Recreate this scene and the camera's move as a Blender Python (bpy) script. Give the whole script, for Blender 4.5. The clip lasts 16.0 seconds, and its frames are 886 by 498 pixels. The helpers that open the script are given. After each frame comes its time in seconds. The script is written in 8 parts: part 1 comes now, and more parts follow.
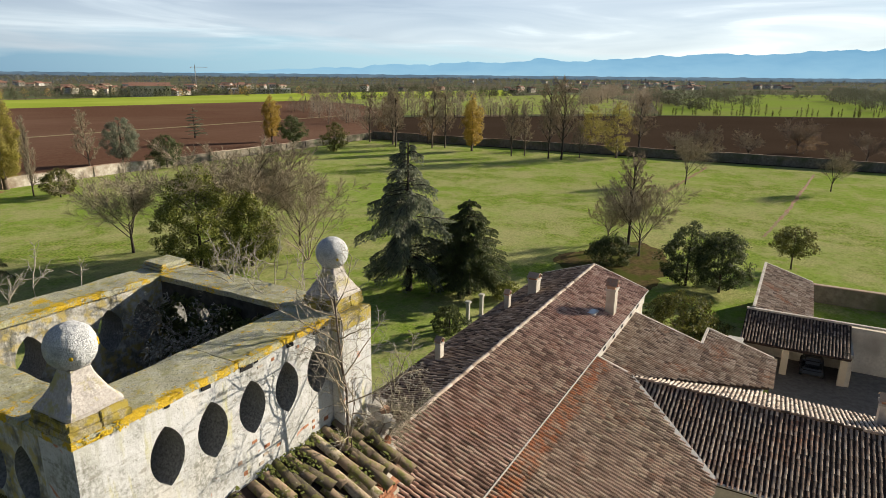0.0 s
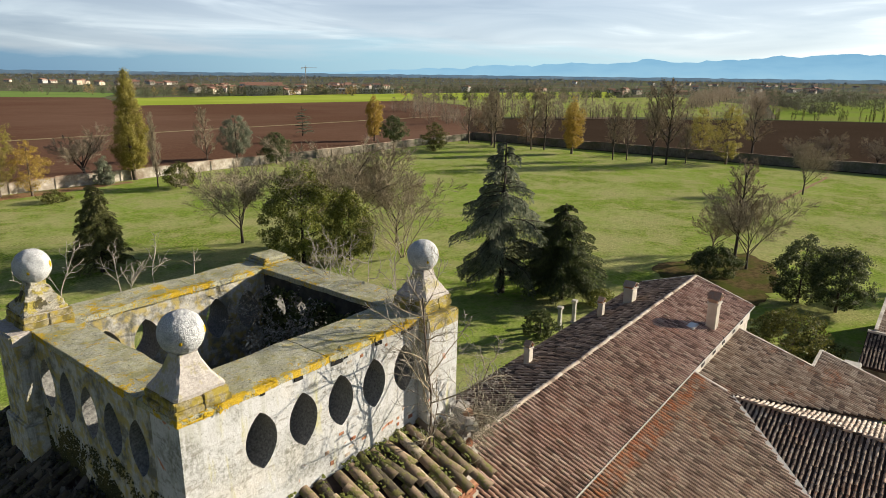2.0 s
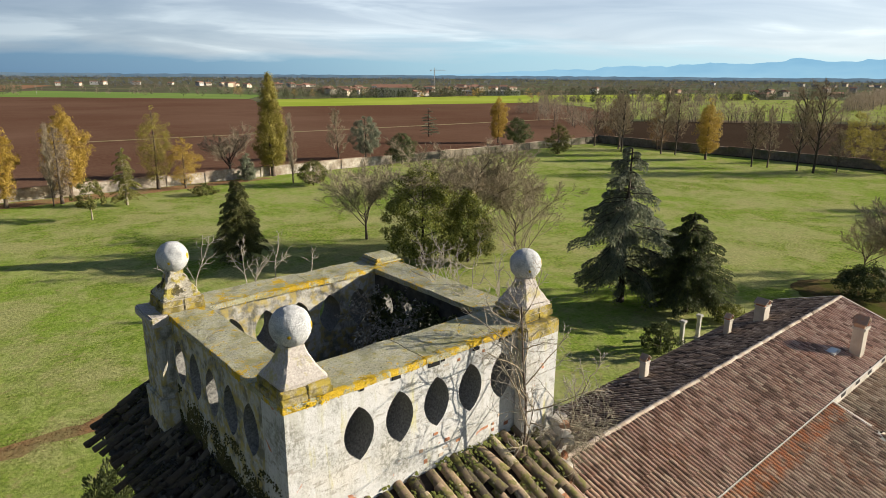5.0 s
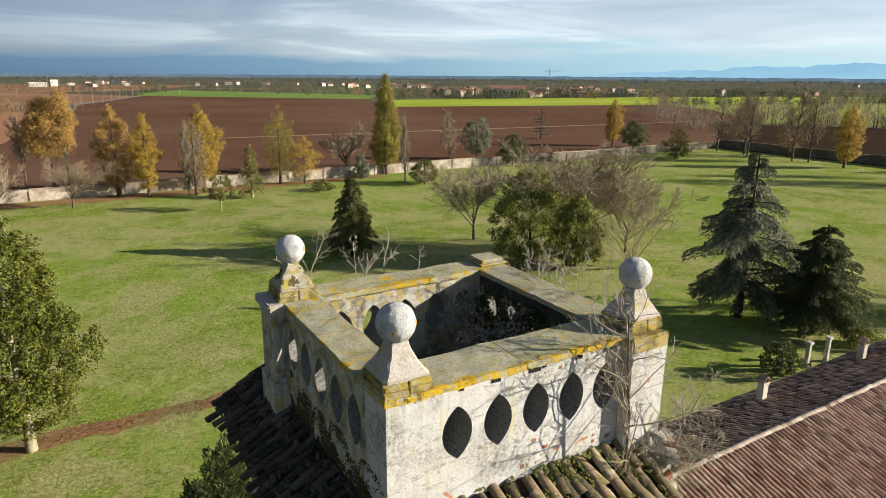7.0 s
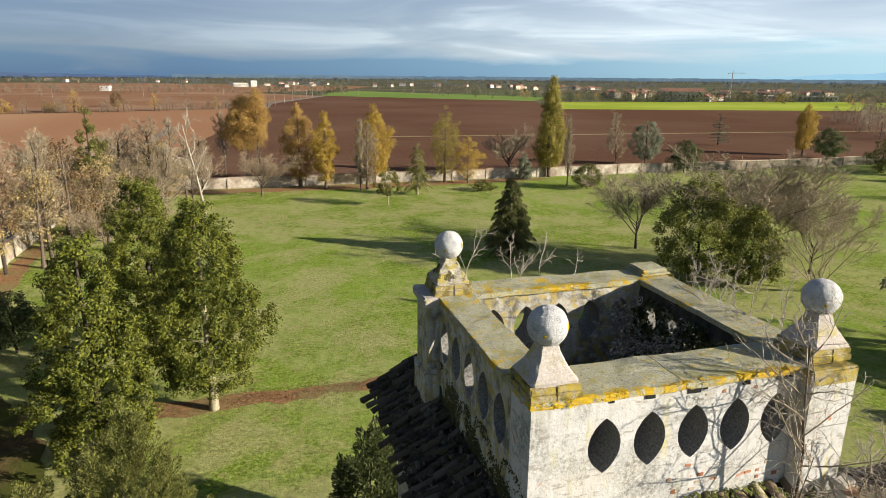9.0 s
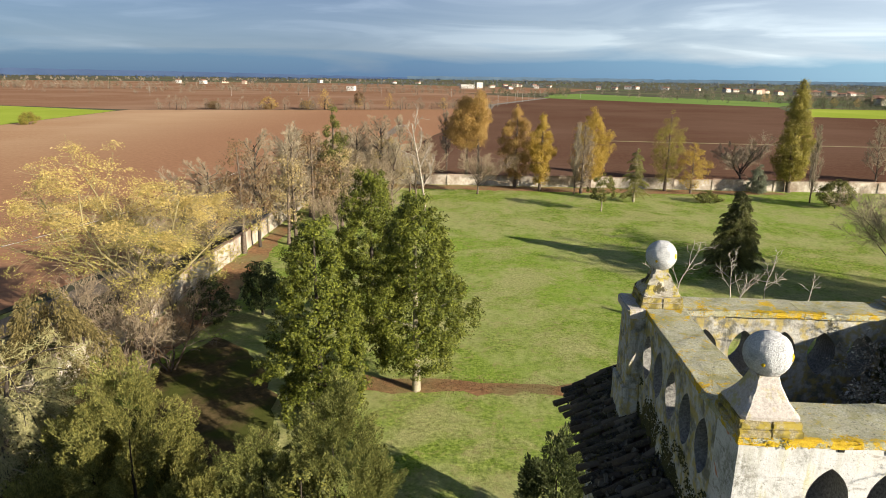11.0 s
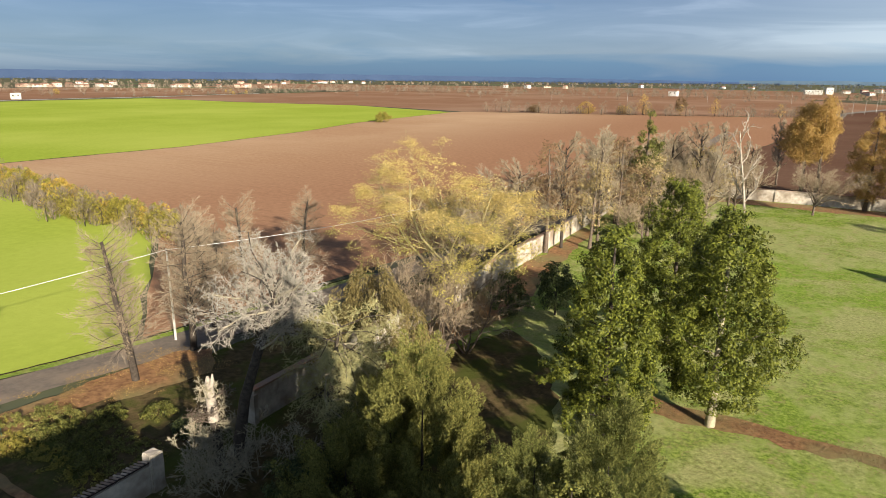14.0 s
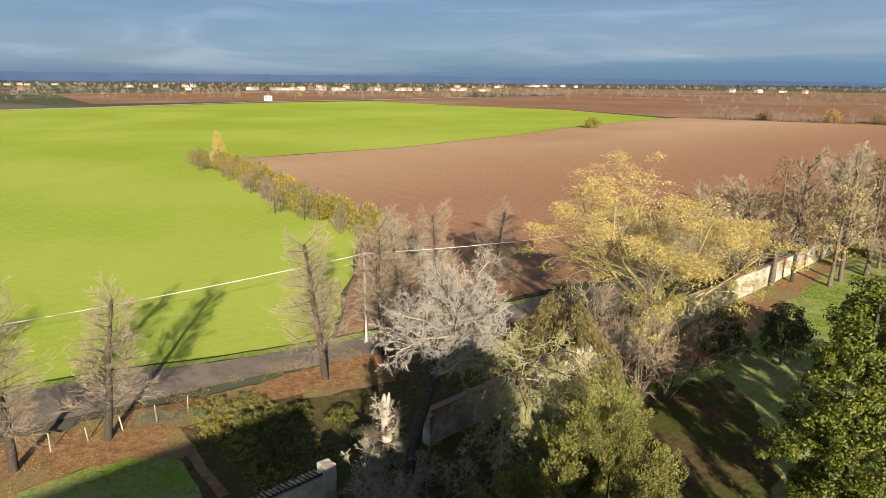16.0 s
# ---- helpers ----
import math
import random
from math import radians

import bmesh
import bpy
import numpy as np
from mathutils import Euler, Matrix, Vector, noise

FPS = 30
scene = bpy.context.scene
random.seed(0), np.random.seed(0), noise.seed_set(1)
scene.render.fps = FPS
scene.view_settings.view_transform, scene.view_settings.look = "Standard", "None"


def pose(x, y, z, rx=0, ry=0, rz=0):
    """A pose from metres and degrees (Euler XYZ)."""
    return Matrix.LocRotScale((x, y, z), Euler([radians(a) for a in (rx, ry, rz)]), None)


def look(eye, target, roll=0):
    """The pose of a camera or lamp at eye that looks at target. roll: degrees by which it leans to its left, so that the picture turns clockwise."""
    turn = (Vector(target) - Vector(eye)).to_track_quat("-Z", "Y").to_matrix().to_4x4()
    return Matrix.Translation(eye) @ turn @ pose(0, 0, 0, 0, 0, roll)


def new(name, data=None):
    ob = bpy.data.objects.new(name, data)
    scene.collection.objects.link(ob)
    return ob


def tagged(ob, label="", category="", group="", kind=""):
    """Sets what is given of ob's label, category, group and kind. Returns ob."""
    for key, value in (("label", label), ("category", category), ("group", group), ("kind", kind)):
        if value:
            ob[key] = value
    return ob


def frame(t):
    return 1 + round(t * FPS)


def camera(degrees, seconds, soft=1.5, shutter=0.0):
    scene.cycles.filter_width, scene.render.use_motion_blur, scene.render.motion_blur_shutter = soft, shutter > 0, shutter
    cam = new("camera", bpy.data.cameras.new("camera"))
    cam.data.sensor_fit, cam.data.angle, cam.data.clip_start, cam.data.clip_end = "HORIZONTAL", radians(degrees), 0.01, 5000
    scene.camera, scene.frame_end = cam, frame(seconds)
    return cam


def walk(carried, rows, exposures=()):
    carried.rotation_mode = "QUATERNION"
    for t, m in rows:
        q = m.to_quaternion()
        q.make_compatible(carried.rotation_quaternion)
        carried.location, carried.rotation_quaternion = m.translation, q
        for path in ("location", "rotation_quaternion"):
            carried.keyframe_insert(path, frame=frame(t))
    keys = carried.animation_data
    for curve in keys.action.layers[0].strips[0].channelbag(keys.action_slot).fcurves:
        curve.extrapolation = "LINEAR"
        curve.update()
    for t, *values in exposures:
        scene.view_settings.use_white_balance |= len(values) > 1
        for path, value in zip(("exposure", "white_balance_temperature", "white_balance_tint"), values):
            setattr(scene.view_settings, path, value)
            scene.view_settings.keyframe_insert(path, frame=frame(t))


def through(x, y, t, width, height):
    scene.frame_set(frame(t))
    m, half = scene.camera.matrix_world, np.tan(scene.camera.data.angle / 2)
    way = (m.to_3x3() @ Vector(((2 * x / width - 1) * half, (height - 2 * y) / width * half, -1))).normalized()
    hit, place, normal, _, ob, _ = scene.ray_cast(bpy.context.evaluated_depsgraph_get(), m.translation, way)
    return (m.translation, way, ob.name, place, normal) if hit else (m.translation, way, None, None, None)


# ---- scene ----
cam = camera(69.5, 16.0, soft=0.5)
PATH = [
    (0.0, pose(-3.181, -4.597, 22.853, 74.731, -0.490, -60.503)),
    (0.5, pose(-3.169, -4.562, 22.860, 74.727, -0.645, -57.815)),
    (1.0, pose(-3.185, -4.586, 22.875, 74.713, -0.679, -55.490)),
    (1.5, pose(-3.195, -4.633, 22.891, 74.711, -0.648, -53.571)),
    (2.0, pose(-3.188, -4.668, 22.923, 74.719, -0.682, -51.703)),
    (2.5, pose(-3.180, -4.712, 22.952, 74.731, -0.587, -49.910)),
    (3.0, pose(-3.169, -4.746, 22.975, 74.735, -0.593, -48.101)),
    (5.5, pose(-3.106, -4.875, 23.029, 74.773, -0.383, -38.602)),
    (6.0, pose(-3.109, -4.875, 23.036, 74.772, -0.400, -36.272)),
    (6.5, pose(-3.108, -4.876, 23.037, 74.774, -0.355, -33.740)),
    (7.0, pose(-3.114, -4.878, 23.044, 74.784, -0.398, -30.858)),
    (7.5, pose(-3.119, -4.878, 23.044, 74.781, -0.417, -27.560)),
    (8.0, pose(-3.111, -4.866, 23.030, 74.792, -0.413, -23.745)),
    (8.5, pose(-3.106, -4.854, 23.023, 74.808, -0.425, -20.230)),
    (11.0, pose(-3.093, -4.887, 22.996, 74.836, -0.744, 2.859)),
    (11.5, pose(-3.093, -4.877, 22.992, 74.820, -0.640, 7.766)),
    (12.0, pose(-3.081, -4.888, 22.996, 74.829, -0.538, 12.260)),
    (12.5, pose(-3.005, -4.870, 22.965, 74.835, -0.512, 17.028)),
    (13.0, pose(-3.067, -4.710, 22.889, 74.894, -0.565, 21.931)),
    (13.5, pose(-3.175, -4.449, 22.832, 74.955, -0.524, 26.299)),
    (14.0, pose(-3.360, -4.058, 22.788, 74.953, -0.507, 30.127)),
    (14.5, pose(-3.687, -3.474, 22.781, 74.973, -0.518, 33.973)),
    (15.0, pose(-4.182, -2.729, 22.824, 74.989, -0.590, 38.026)),
    (15.5, pose(-4.776, -1.832, 22.915, 75.052, -0.517, 42.547)),
    (16.0, pose(-5.475, -0.880, 23.079, 75.129, -0.381, 48.413)),
]
walk(cam, PATH, [(0.0, 0.95), (3.0, 0.97), (5.5, 1.0), (8.5, 1.06), (11.0, 1.22), (13.0, 1.28), (15.0, 1.28), (16.0, 1.25)])

# ---- world, sun ----
SUN_AZ, SUN_EL = radians(-32.5), radians(18.0)      # direction towards the sun, from +x
sun_dir = Vector((math.cos(SUN_EL) * math.cos(SUN_AZ), math.cos(SUN_EL) * math.sin(SUN_AZ), math.sin(SUN_EL)))
world = bpy.data.worlds.new("sky")
scene.world = world
world.use_nodes = True
wn, wl = world.node_tree.nodes, world.node_tree.links
wn.clear()
sky = wn.new("ShaderNodeTexSky")
sky.sky_type, sky.sun_disc, sky.sun_elevation = "NISHITA", False, SUN_EL
sky.sun_rotation = radians(90) - SUN_AZ
sky.air_density, sky.dust_density, sky.ozone_density = 1.0, 0.6, 1.5
tc = wn.new("ShaderNodeTexCoord")
# flat cloud sheet: the direction projected onto a ceiling, so that clouds shrink towards the horizon
sep = wn.new("ShaderNodeSeparateXYZ"); wl.new(tc.outputs["Generated"], sep.inputs[0])


def wmath(op, a, b=None, clamp=False):
    n = wn.new("ShaderNodeMath"); n.operation, n.use_clamp = op, clamp
    for i, v in enumerate((a, b)):
        if v is None:
            continue
        if isinstance(v, (int, float)):
            n.inputs[i].default_value = v
        else:
            wl.new(v, n.inputs[i])
    return n.outputs[0]


def wramp(fac, stops):
    n = wn.new("ShaderNodeValToRGB")
    while len(n.color_ramp.elements) < len(stops):
        n.color_ramp.elements.new(0.5)
    for e, (p, c) in zip(n.color_ramp.elements, stops):
        e.position, e.color = p, (*c, 1)
    wl.new(fac, n.inputs[0])
    return n.outputs[0]


def wmix(fac, a, b):
    n = wn.new("ShaderNodeMix"); n.data_type = "RGBA"
    for i, v in ((0, fac), (6, a), (7, b)):
        if isinstance(v, tuple):
            n.inputs[i].default_value = (*v, 1)
        elif isinstance(v, float):
            n.inputs[i].default_value = v
        else:
            wl.new(v, n.inputs[i])
    return n.outputs[2]


mapn = wn.new("ShaderNodeMapping"); wl.new(tc.outputs["Generated"], mapn.inputs[0])
mapn.inputs["Rotation"].default_value = (radians(1.2), radians(-0.8), 0)
mapn.inputs["Scale"].default_value = (1.5, 1.5, 13)
cn = wn.new("ShaderNodeTexNoise"); wl.new(mapn.outputs[0], cn.inputs["Vector"])
cn.inputs["Scale"].default_value, cn.inputs["Detail"].default_value, cn.inputs["Roughness"].default_value = 1.35, 8, 0.52
cn.inputs["Distortion"].default_value = 0.55
height = wmath("MAXIMUM", sep.outputs[2], 0.0)
# how far the way lies towards the sun: 1 at its azimuth, -1 opposite
toward = wmath("ADD", wmath("MULTIPLY", sep.outputs[0], math.cos(SUN_AZ)), wmath("MULTIPLY", sep.outputs[1], math.sin(SUN_AZ)))
side = wmath("ADD", wmath("MULTIPLY", toward, 0.5), 0.5, True)
cloud_col = wramp(side, [(0.0, (0.165, 0.192, 0.275)), (0.15, (0.22, 0.25, 0.335)), (0.35, (0.47, 0.53, 0.60)), (0.52, (0.68, 0.75, 0.82)), (0.75, (0.80, 0.87, 0.92)), (1.0, (1.0, 1.0, 0.98))])
clear_col = wramp(side, [(0.0, (0.050, 0.100, 0.225)), (0.2, (0.07, 0.145, 0.30)), (0.4, (0.18, 0.33, 0.50)), (0.55, (0.34, 0.55, 0.70)), (0.75, (0.50, 0.74, 0.86)), (1.0, (0.8, 0.92, 0.96))])
# clear strip over the horizon, cloud deck above it, dimmer towards the zenith
lifted = wmath("ADD", cn.outputs["Fac"], wmath("MULTIPLY", wmath("SUBTRACT", wmath("MINIMUM", height, 0.06), 0.030), 7.0))
cover = wramp(lifted, [(0.38, (0, 0, 0)), (0.60, (1, 1, 1))])
cn2 = wn.new("ShaderNodeTexNoise"); wl.new(mapn.outputs[0], cn2.inputs["Vector"])
cn2.inputs["Scale"].default_value, cn2.inputs["Detail"].default_value, cn2.inputs["Distortion"].default_value = 2.1, 6, 0.8
shade = wn.new("ShaderNodeMix"); shade.data_type, shade.blend_type = "RGBA", "MULTIPLY"
shade.inputs[0].default_value = 1.0
wl.new(cloud_col, shade.inputs[6]); wl.new(wramp(cn2.outputs["Fac"], [(0.33, (0.74, 0.77, 0.83)), (0.52, (0.92, 0.93, 0.96)), (0.66, (1.32, 1.30, 1.26))]), shade.inputs[7])
skycol = wmix(cover, clear_col, shade.outputs[2])
dim = wramp(height, [(0.045, (1.1, 1.1, 1.08)), (0.11, (0.86, 0.88, 0.90)), (0.26, (0.48, 0.50, 0.53)), (0.55, (0.22, 0.24, 0.28)), (1.0, (0.15, 0.17, 0.21))])
mul = wn.new("ShaderNodeMix"); mul.data_type, mul.blend_type = "RGBA", "MULTIPLY"
mul.inputs[0].default_value = 1.0
wl.new(skycol, mul.inputs[6]); wl.new(dim, mul.inputs[7])
skycol = mul.outputs[2]
tint = wn.new("ShaderNodeMix"); tint.data_type, tint.blend_type = "RGBA", "MULTIPLY"
tint.inputs[0].default_value = 1.0
wl.new(sky.outputs[0], tint.inputs[6]); tint.inputs[7].default_value = (0.45, 0.7, 1.0, 1)
bg1 = wn.new("ShaderNodeBackground"); wl.new(tint.outputs[2], bg1.inputs[0]); bg1.inputs[1].default_value = 0.016
bg2 = wn.new("ShaderNodeBackground"); wl.new(skycol, bg2.inputs[0]); bg2.inputs[1].default_value = 0.43
add = wn.new("ShaderNodeAddShader"); wl.new(bg1.outputs[0], add.inputs[0]); wl.new(bg2.outputs[0], add.inputs[1])
wout = wn.new("ShaderNodeOutputWorld"); wl.new(add.outputs[0], wout.inputs[0])

sun_data = bpy.data.lights.new("sun", "SUN")
sun_data.energy, sun_data.angle, sun_data.color = 5.0, radians(0.6), (1.0, 0.89, 0.72)
sun = new("sun", sun_data)
sun.matrix_world = look(sun_dir * 300, (0, 0, 0))


# ---- materials ----
class Mat:
    """A small node builder for one material."""

    def __init__(self, name, rough=0.8, metal=0.0, spec=0.3):
        self.m = bpy.data.materials.new(name)
        self.m.use_nodes = True
        self.n, self.l = self.m.node_tree.nodes, self.m.node_tree.links
        self.b = self.n["Principled BSDF"]
        self.b.inputs["Roughness"].default_value = rough
        self.b.inputs["Metallic"].default_value = metal
        self.b.inputs["Specular IOR Level"].default_value = spec
        self.geo = self.n.new("ShaderNodeNewGeometry")
        self.co = self.n.new("ShaderNodeTexCoord")
        self.info = self.n.new("ShaderNodeObjectInfo")

    def put(self, node, key, v):
        if hasattr(v, "is_linked"):
            self.l.new(v, node.inputs[key])
        elif isinstance(v, tuple):
            node.inputs[key].default_value = (*v, 1) if len(v) == 3 and len(node.inputs[key].default_value) == 4 else v
        else:
            node.inputs[key].default_value = v

    def noise(self, scale, detail=4, rough=0.55, where=None, stretch=None, distort=0.0):
        v = where or self.geo.outputs["Position"]
        if stretch:
            mp = self.n.new("ShaderNodeMapping"); self.l.new(v, mp.inputs[0]); mp.inputs["Scale"].default_value = stretch
            v = mp.outputs[0]
        t = self.n.new("ShaderNodeTexNoise"); self.l.new(v, t.inputs["Vector"])
        t.inputs["Scale"].default_value, t.inputs["Detail"].default_value = scale, detail
        t.inputs["Roughness"].default_value, t.inputs["Distortion"].default_value = rough, distort
        return t.outputs["Fac"]

    def ramp(self, fac, stops):
        r = self.n.new("ShaderNodeValToRGB")
        while len(r.color_ramp.elements) < len(stops):
            r.color_ramp.elements.new(0.5)
        for e, (p, c) in zip(r.color_ramp.elements, stops):
            e.position, e.color = p, (*c, 1) if isinstance(c, tuple) else (c, c, c, 1)
        self.l.new(fac, r.inputs[0])
        return r.outputs[0]

    def mix(self, fac, a, b, mode="MIX"):
        x = self.n.new("ShaderNodeMix"); x.data_type, x.blend_type = "RGBA", mode
        self.put(x, 0, fac); self.put(x, 6, a); self.put(x, 7, b)
        return x.outputs[2]

    def math(self, op, a, b=0.0, clamp=False):
        x = self.n.new("ShaderNodeMath"); x.operation, x.use_clamp = op, clamp
        self.put(x, 0, a); self.put(x, 1, b)
        return x.outputs[0]

    def rand(self):
        return self.math("FRACT", self.math("ADD", self.math("MULTIPLY", self.info.outputs["Random"], 7.31), self.geo.outputs["Random Per Island"]))

    def colour(self, c):
        self.put(self.b, "Base Color", c)
        return self

    def bump(self, h, strength=0.4, dist=0.02):
        b = self.n.new("ShaderNodeBump"); self.l.new(h, b.inputs["Height"])
        b.inputs["Strength"].default_value, b.inputs["Distance"].default_value = strength, dist
        self.l.new(b.outputs[0], self.b.inputs["Normal"])
        return self


def surface(name, c1, c2, scale, rough=0.85, c3=None, big=None, bump=0.4, dist=0.02, spec=0.25):
    """Two-scale mottled surface."""
    m = Mat(name, rough, spec=spec)
    fine = m.noise(scale, 6, 0.6)
    col = m.ramp(fine, [(0.3, c1), (0.7, c2)])
    if c3:
        col = m.mix(m.ramp(m.noise(big, 3), [(0.45, 0.0), (0.7, 1.0)]), col, c3)
    m.colour(col).bump(fine, bump, dist)
    return m.m


def leaf_mat(name, dark, light, through=0.3, rough=0.5, spec=0.3):
    m = Mat(name, rough, spec=spec)
    col = m.ramp(m.rand(), [(0.0, dark), (0.55, tuple((a + b) / 2 for a, b in zip(dark, light))), (1.0, light)])
    m.colour(col)
    tr = m.n.new("ShaderNodeBsdfTranslucent"); m.l.new(col, tr.inputs[0])
    mx = m.n.new("ShaderNodeMixShader"); mx.inputs[0].default_value = through
    m.l.new(m.b.outputs[0], mx.inputs[1]); m.l.new(tr.outputs[0], mx.inputs[2])
    m.l.new(mx.outputs[0], m.n["Material Output"].inputs[0])
    return m.m


def make_materials():
    M = {}
    # old lime plaster on the tower: white, stained grey-green, brick showing through in spots
    m = Mat("weathered lime plaster", 0.9, spec=0.15)
    fine, mid, big = m.noise(55, 8, 0.75), m.noise(7, 7, 0.7), m.noise(1.9, 6, 0.65)
    run = m.noise(3.4, 6, 0.65, stretch=(3.5, 3.5, 0.3))
    col = m.ramp(fine, [(0.28, (0.36, 0.362, 0.36)), (0.44, (0.505, 0.508, 0.508)), (0.75, (0.595, 0.597, 0.60))])
    col = m.mix(m.ramp(mid, [(0.48, 0.0), (0.62, 0.5), (0.78, 0.8)]), col, (0.40, 0.40, 0.385))
    col = m.mix(m.ramp(big, [(0.5, 0.0), (0.68, 0.55)]), col, (0.56, 0.52, 0.455))
    col = m.mix(m.ramp(run, [(0.52, 0.0), (0.70, 0.75)]), col, (0.33, 0.325, 0.265))
    col = m.mix(m.ramp(m.noise(22, 9, 0.8, distort=1.4), [(0.56, 0.0), (0.61, 0.8)]), col, (0.235, 0.23, 0.205))
    course = m.noise(2.2, 5, 0.6, stretch=(0.7, 0.7, 5.0), distort=0.9)
    col = m.mix(m.math("MULTIPLY", m.ramp(course, [(0.57, 0.0), (0.60, 1.0)]), m.ramp(m.noise(11, 6, 0.7), [(0.46, 0.0), (0.54, 0.75)])), col, (0.27, 0.255, 0.225))
    col = m.mix(m.math("MULTIPLY", m.ramp(m.noise(1.3, 5, 0.6), [(0.48, 0.0), (0.62, 1.0)]), m.ramp(m.noise(24, 7, 0.75), [(0.42, 0.0), (0.58, 0.85)])), col, (0.16, 0.16, 0.13))
    col = m.mix(m.ramp(m.noise(44, 5, 0.65), [(0.635, 0.0), (0.665, 0.8)]), col, (0.17, 0.16, 0.135))
    col = m.mix(m.ramp(m.noise(4.2, 5, 0.5, distort=0.8), [(0.67, 0.0), (0.69, 1.0)]), col, (0.45, 0.21, 0.13))
    col = m.mix(m.ramp(m.noise(2.6, 6, 0.6, stretch=(2.5, 2.5, 0.5)), [(0.59, 0.0), (0.70, 0.65)]), col, (0.46, 0.43, 0.15))
    M["plaster"] = m.colour(col).bump(m.math("ADD", m.noise(18, 6, 0.6), mid), 0.45, 0.012).m
    # Interior shade of the parapet well, painted as near-black plaster.
    M["well_shade"] = surface("near-black shade of the parapet well", (0.02, 0.02, 0.017), (0.11, 0.105, 0.09), 9, big=2.0, c3=(0.03, 0.03, 0.025))
    # Reveals get a darker base so that the openings look shaded.
    M["reveal"] = surface("opening reveal darkened for shade", (0.10, 0.10, 0.095), (0.30, 0.295, 0.28), 40)
    # Shaded copy of the tower plaster: grime and ochre over a darkened base.
    m = Mat("grimy old plaster, shade in its colour", 0.95, spec=0.1)
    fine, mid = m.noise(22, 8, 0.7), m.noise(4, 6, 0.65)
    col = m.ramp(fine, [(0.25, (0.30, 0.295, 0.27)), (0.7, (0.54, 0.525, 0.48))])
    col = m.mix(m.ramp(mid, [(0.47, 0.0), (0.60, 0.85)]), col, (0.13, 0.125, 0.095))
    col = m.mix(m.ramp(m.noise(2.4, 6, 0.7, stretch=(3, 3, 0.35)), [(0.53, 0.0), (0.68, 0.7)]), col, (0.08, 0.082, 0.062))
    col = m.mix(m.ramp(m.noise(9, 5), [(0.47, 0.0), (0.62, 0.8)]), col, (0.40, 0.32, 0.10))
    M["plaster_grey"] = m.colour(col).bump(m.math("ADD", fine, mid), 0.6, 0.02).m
    # coping stone: grey-green with moss and yellow lichen
    m = Mat("lichened coping stone", 0.92, spec=0.15)
    fine, mid, big = m.noise(60, 8, 0.75), m.noise(9, 6, 0.65), m.noise(2.5, 5, 0.6)
    col = m.ramp(fine, [(0.33, (0.12, 0.118, 0.085)), (0.47, (0.34, 0.335, 0.26)), (0.66, (0.53, 0.52, 0.43))])
    col = m.mix(m.ramp(mid, [(0.42, 0.0), (0.62, 0.55)]), col, (0.36, 0.35, 0.18))
    col = m.mix(m.ramp(big, [(0.5, 0.0), (0.7, 0.45)]), col, (0.26, 0.255, 0.19))
    col = m.mix(m.ramp(m.noise(34, 7, 0.7), [(0.56, 0.0), (0.64, 0.85)]), col, (0.10, 0.10, 0.07))
    col = m.mix(m.ramp(m.noise(3.1, 6, 0.7, distort=0.6), [(0.52, 0.0), (0.62, 0.75)]), col, (0.24, 0.235, 0.10))
    col = m.mix(m.ramp(m.noise(7, 8, 0.75), [(0.55, 0.0), (0.64, 0.8)]), col, (0.40, 0.32, 0.05))
    col = m.mix(m.ramp(m.noise(19, 6, 0.7), [(0.62, 0.0), (0.66, 0.8)]), col, (0.50, 0.50, 0.44))
    sp = m.n.new("ShaderNodeSeparateXYZ"); m.l.new(m.geo.outputs["Position"], sp.inputs[0])
    front = m.ramp(sp.outputs[1], [(0.0, 1.0), (0.12, 0.0)])
    west = m.ramp(m.math("MULTIPLY", m.math("ADD", sp.outputs[0], 0.84), 1.0), [(0.0, 0.8), (0.13, 0.0)])
    back = m.ramp(m.math("ABSOLUTE", m.math("SUBTRACT", sp.outputs[1], 3.08)), [(0.0, 1.0), (0.11, 0.0)])
    rim = m.math("MAXIMUM", m.math("MAXIMUM", front, west), back)
    patch = m.math("ADD", m.math("MULTIPLY", rim, 0.105), m.math("ADD", m.math("MULTIPLY", m.noise(5.5, 8, 0.72, distort=0.5), 0.75), m.math("MULTIPLY", m.noise(1.6, 3, 0.5), 0.25)))
    col = m.mix(m.ramp(patch, [(0.572, 0.0), (0.612, 0.95)]), col, m.ramp(fine, [(0.3, (0.28, 0.19, 0.015)), (0.6, (0.60, 0.40, 0.02))]))
    M["coping"] = m.colour(col).bump(m.math("ADD", fine, mid), 0.7, 0.015).m
    m = Mat("mossy plinth brick", 0.95, spec=0.1)
    fine, mid = m.noise(50, 7, 0.7), m.noise(11, 5, 0.6)
    col = m.ramp(fine, [(0.3, (0.14, 0.12, 0.07)), (0.7, (0.48, 0.42, 0.26))])
    col = m.mix(m.ramp(mid, [(0.44, 0.0), (0.54, 0.85)]), col, (0.36, 0.28, 0.045))
    col = m.mix(m.ramp(m.noise(6, 5), [(0.5, 0.0), (0.62, 0.75)]), col, (0.10, 0.085, 0.03))
    M["plinth"] = m.colour(col).bump(fine, 0.7, 0.015).m
    m = Mat("yellow lichen", 0.95, spec=0.1)
    n1 = m.noise(45, 6, 0.7)
    M["lichen"] = m.colour(m.ramp(n1, [(0.25, (0.22, 0.16, 0.02)), (0.5, (0.50, 0.34, 0.02)), (0.75, (0.66, 0.46, 0.03))])).bump(n1, 0.8, 0.02).m
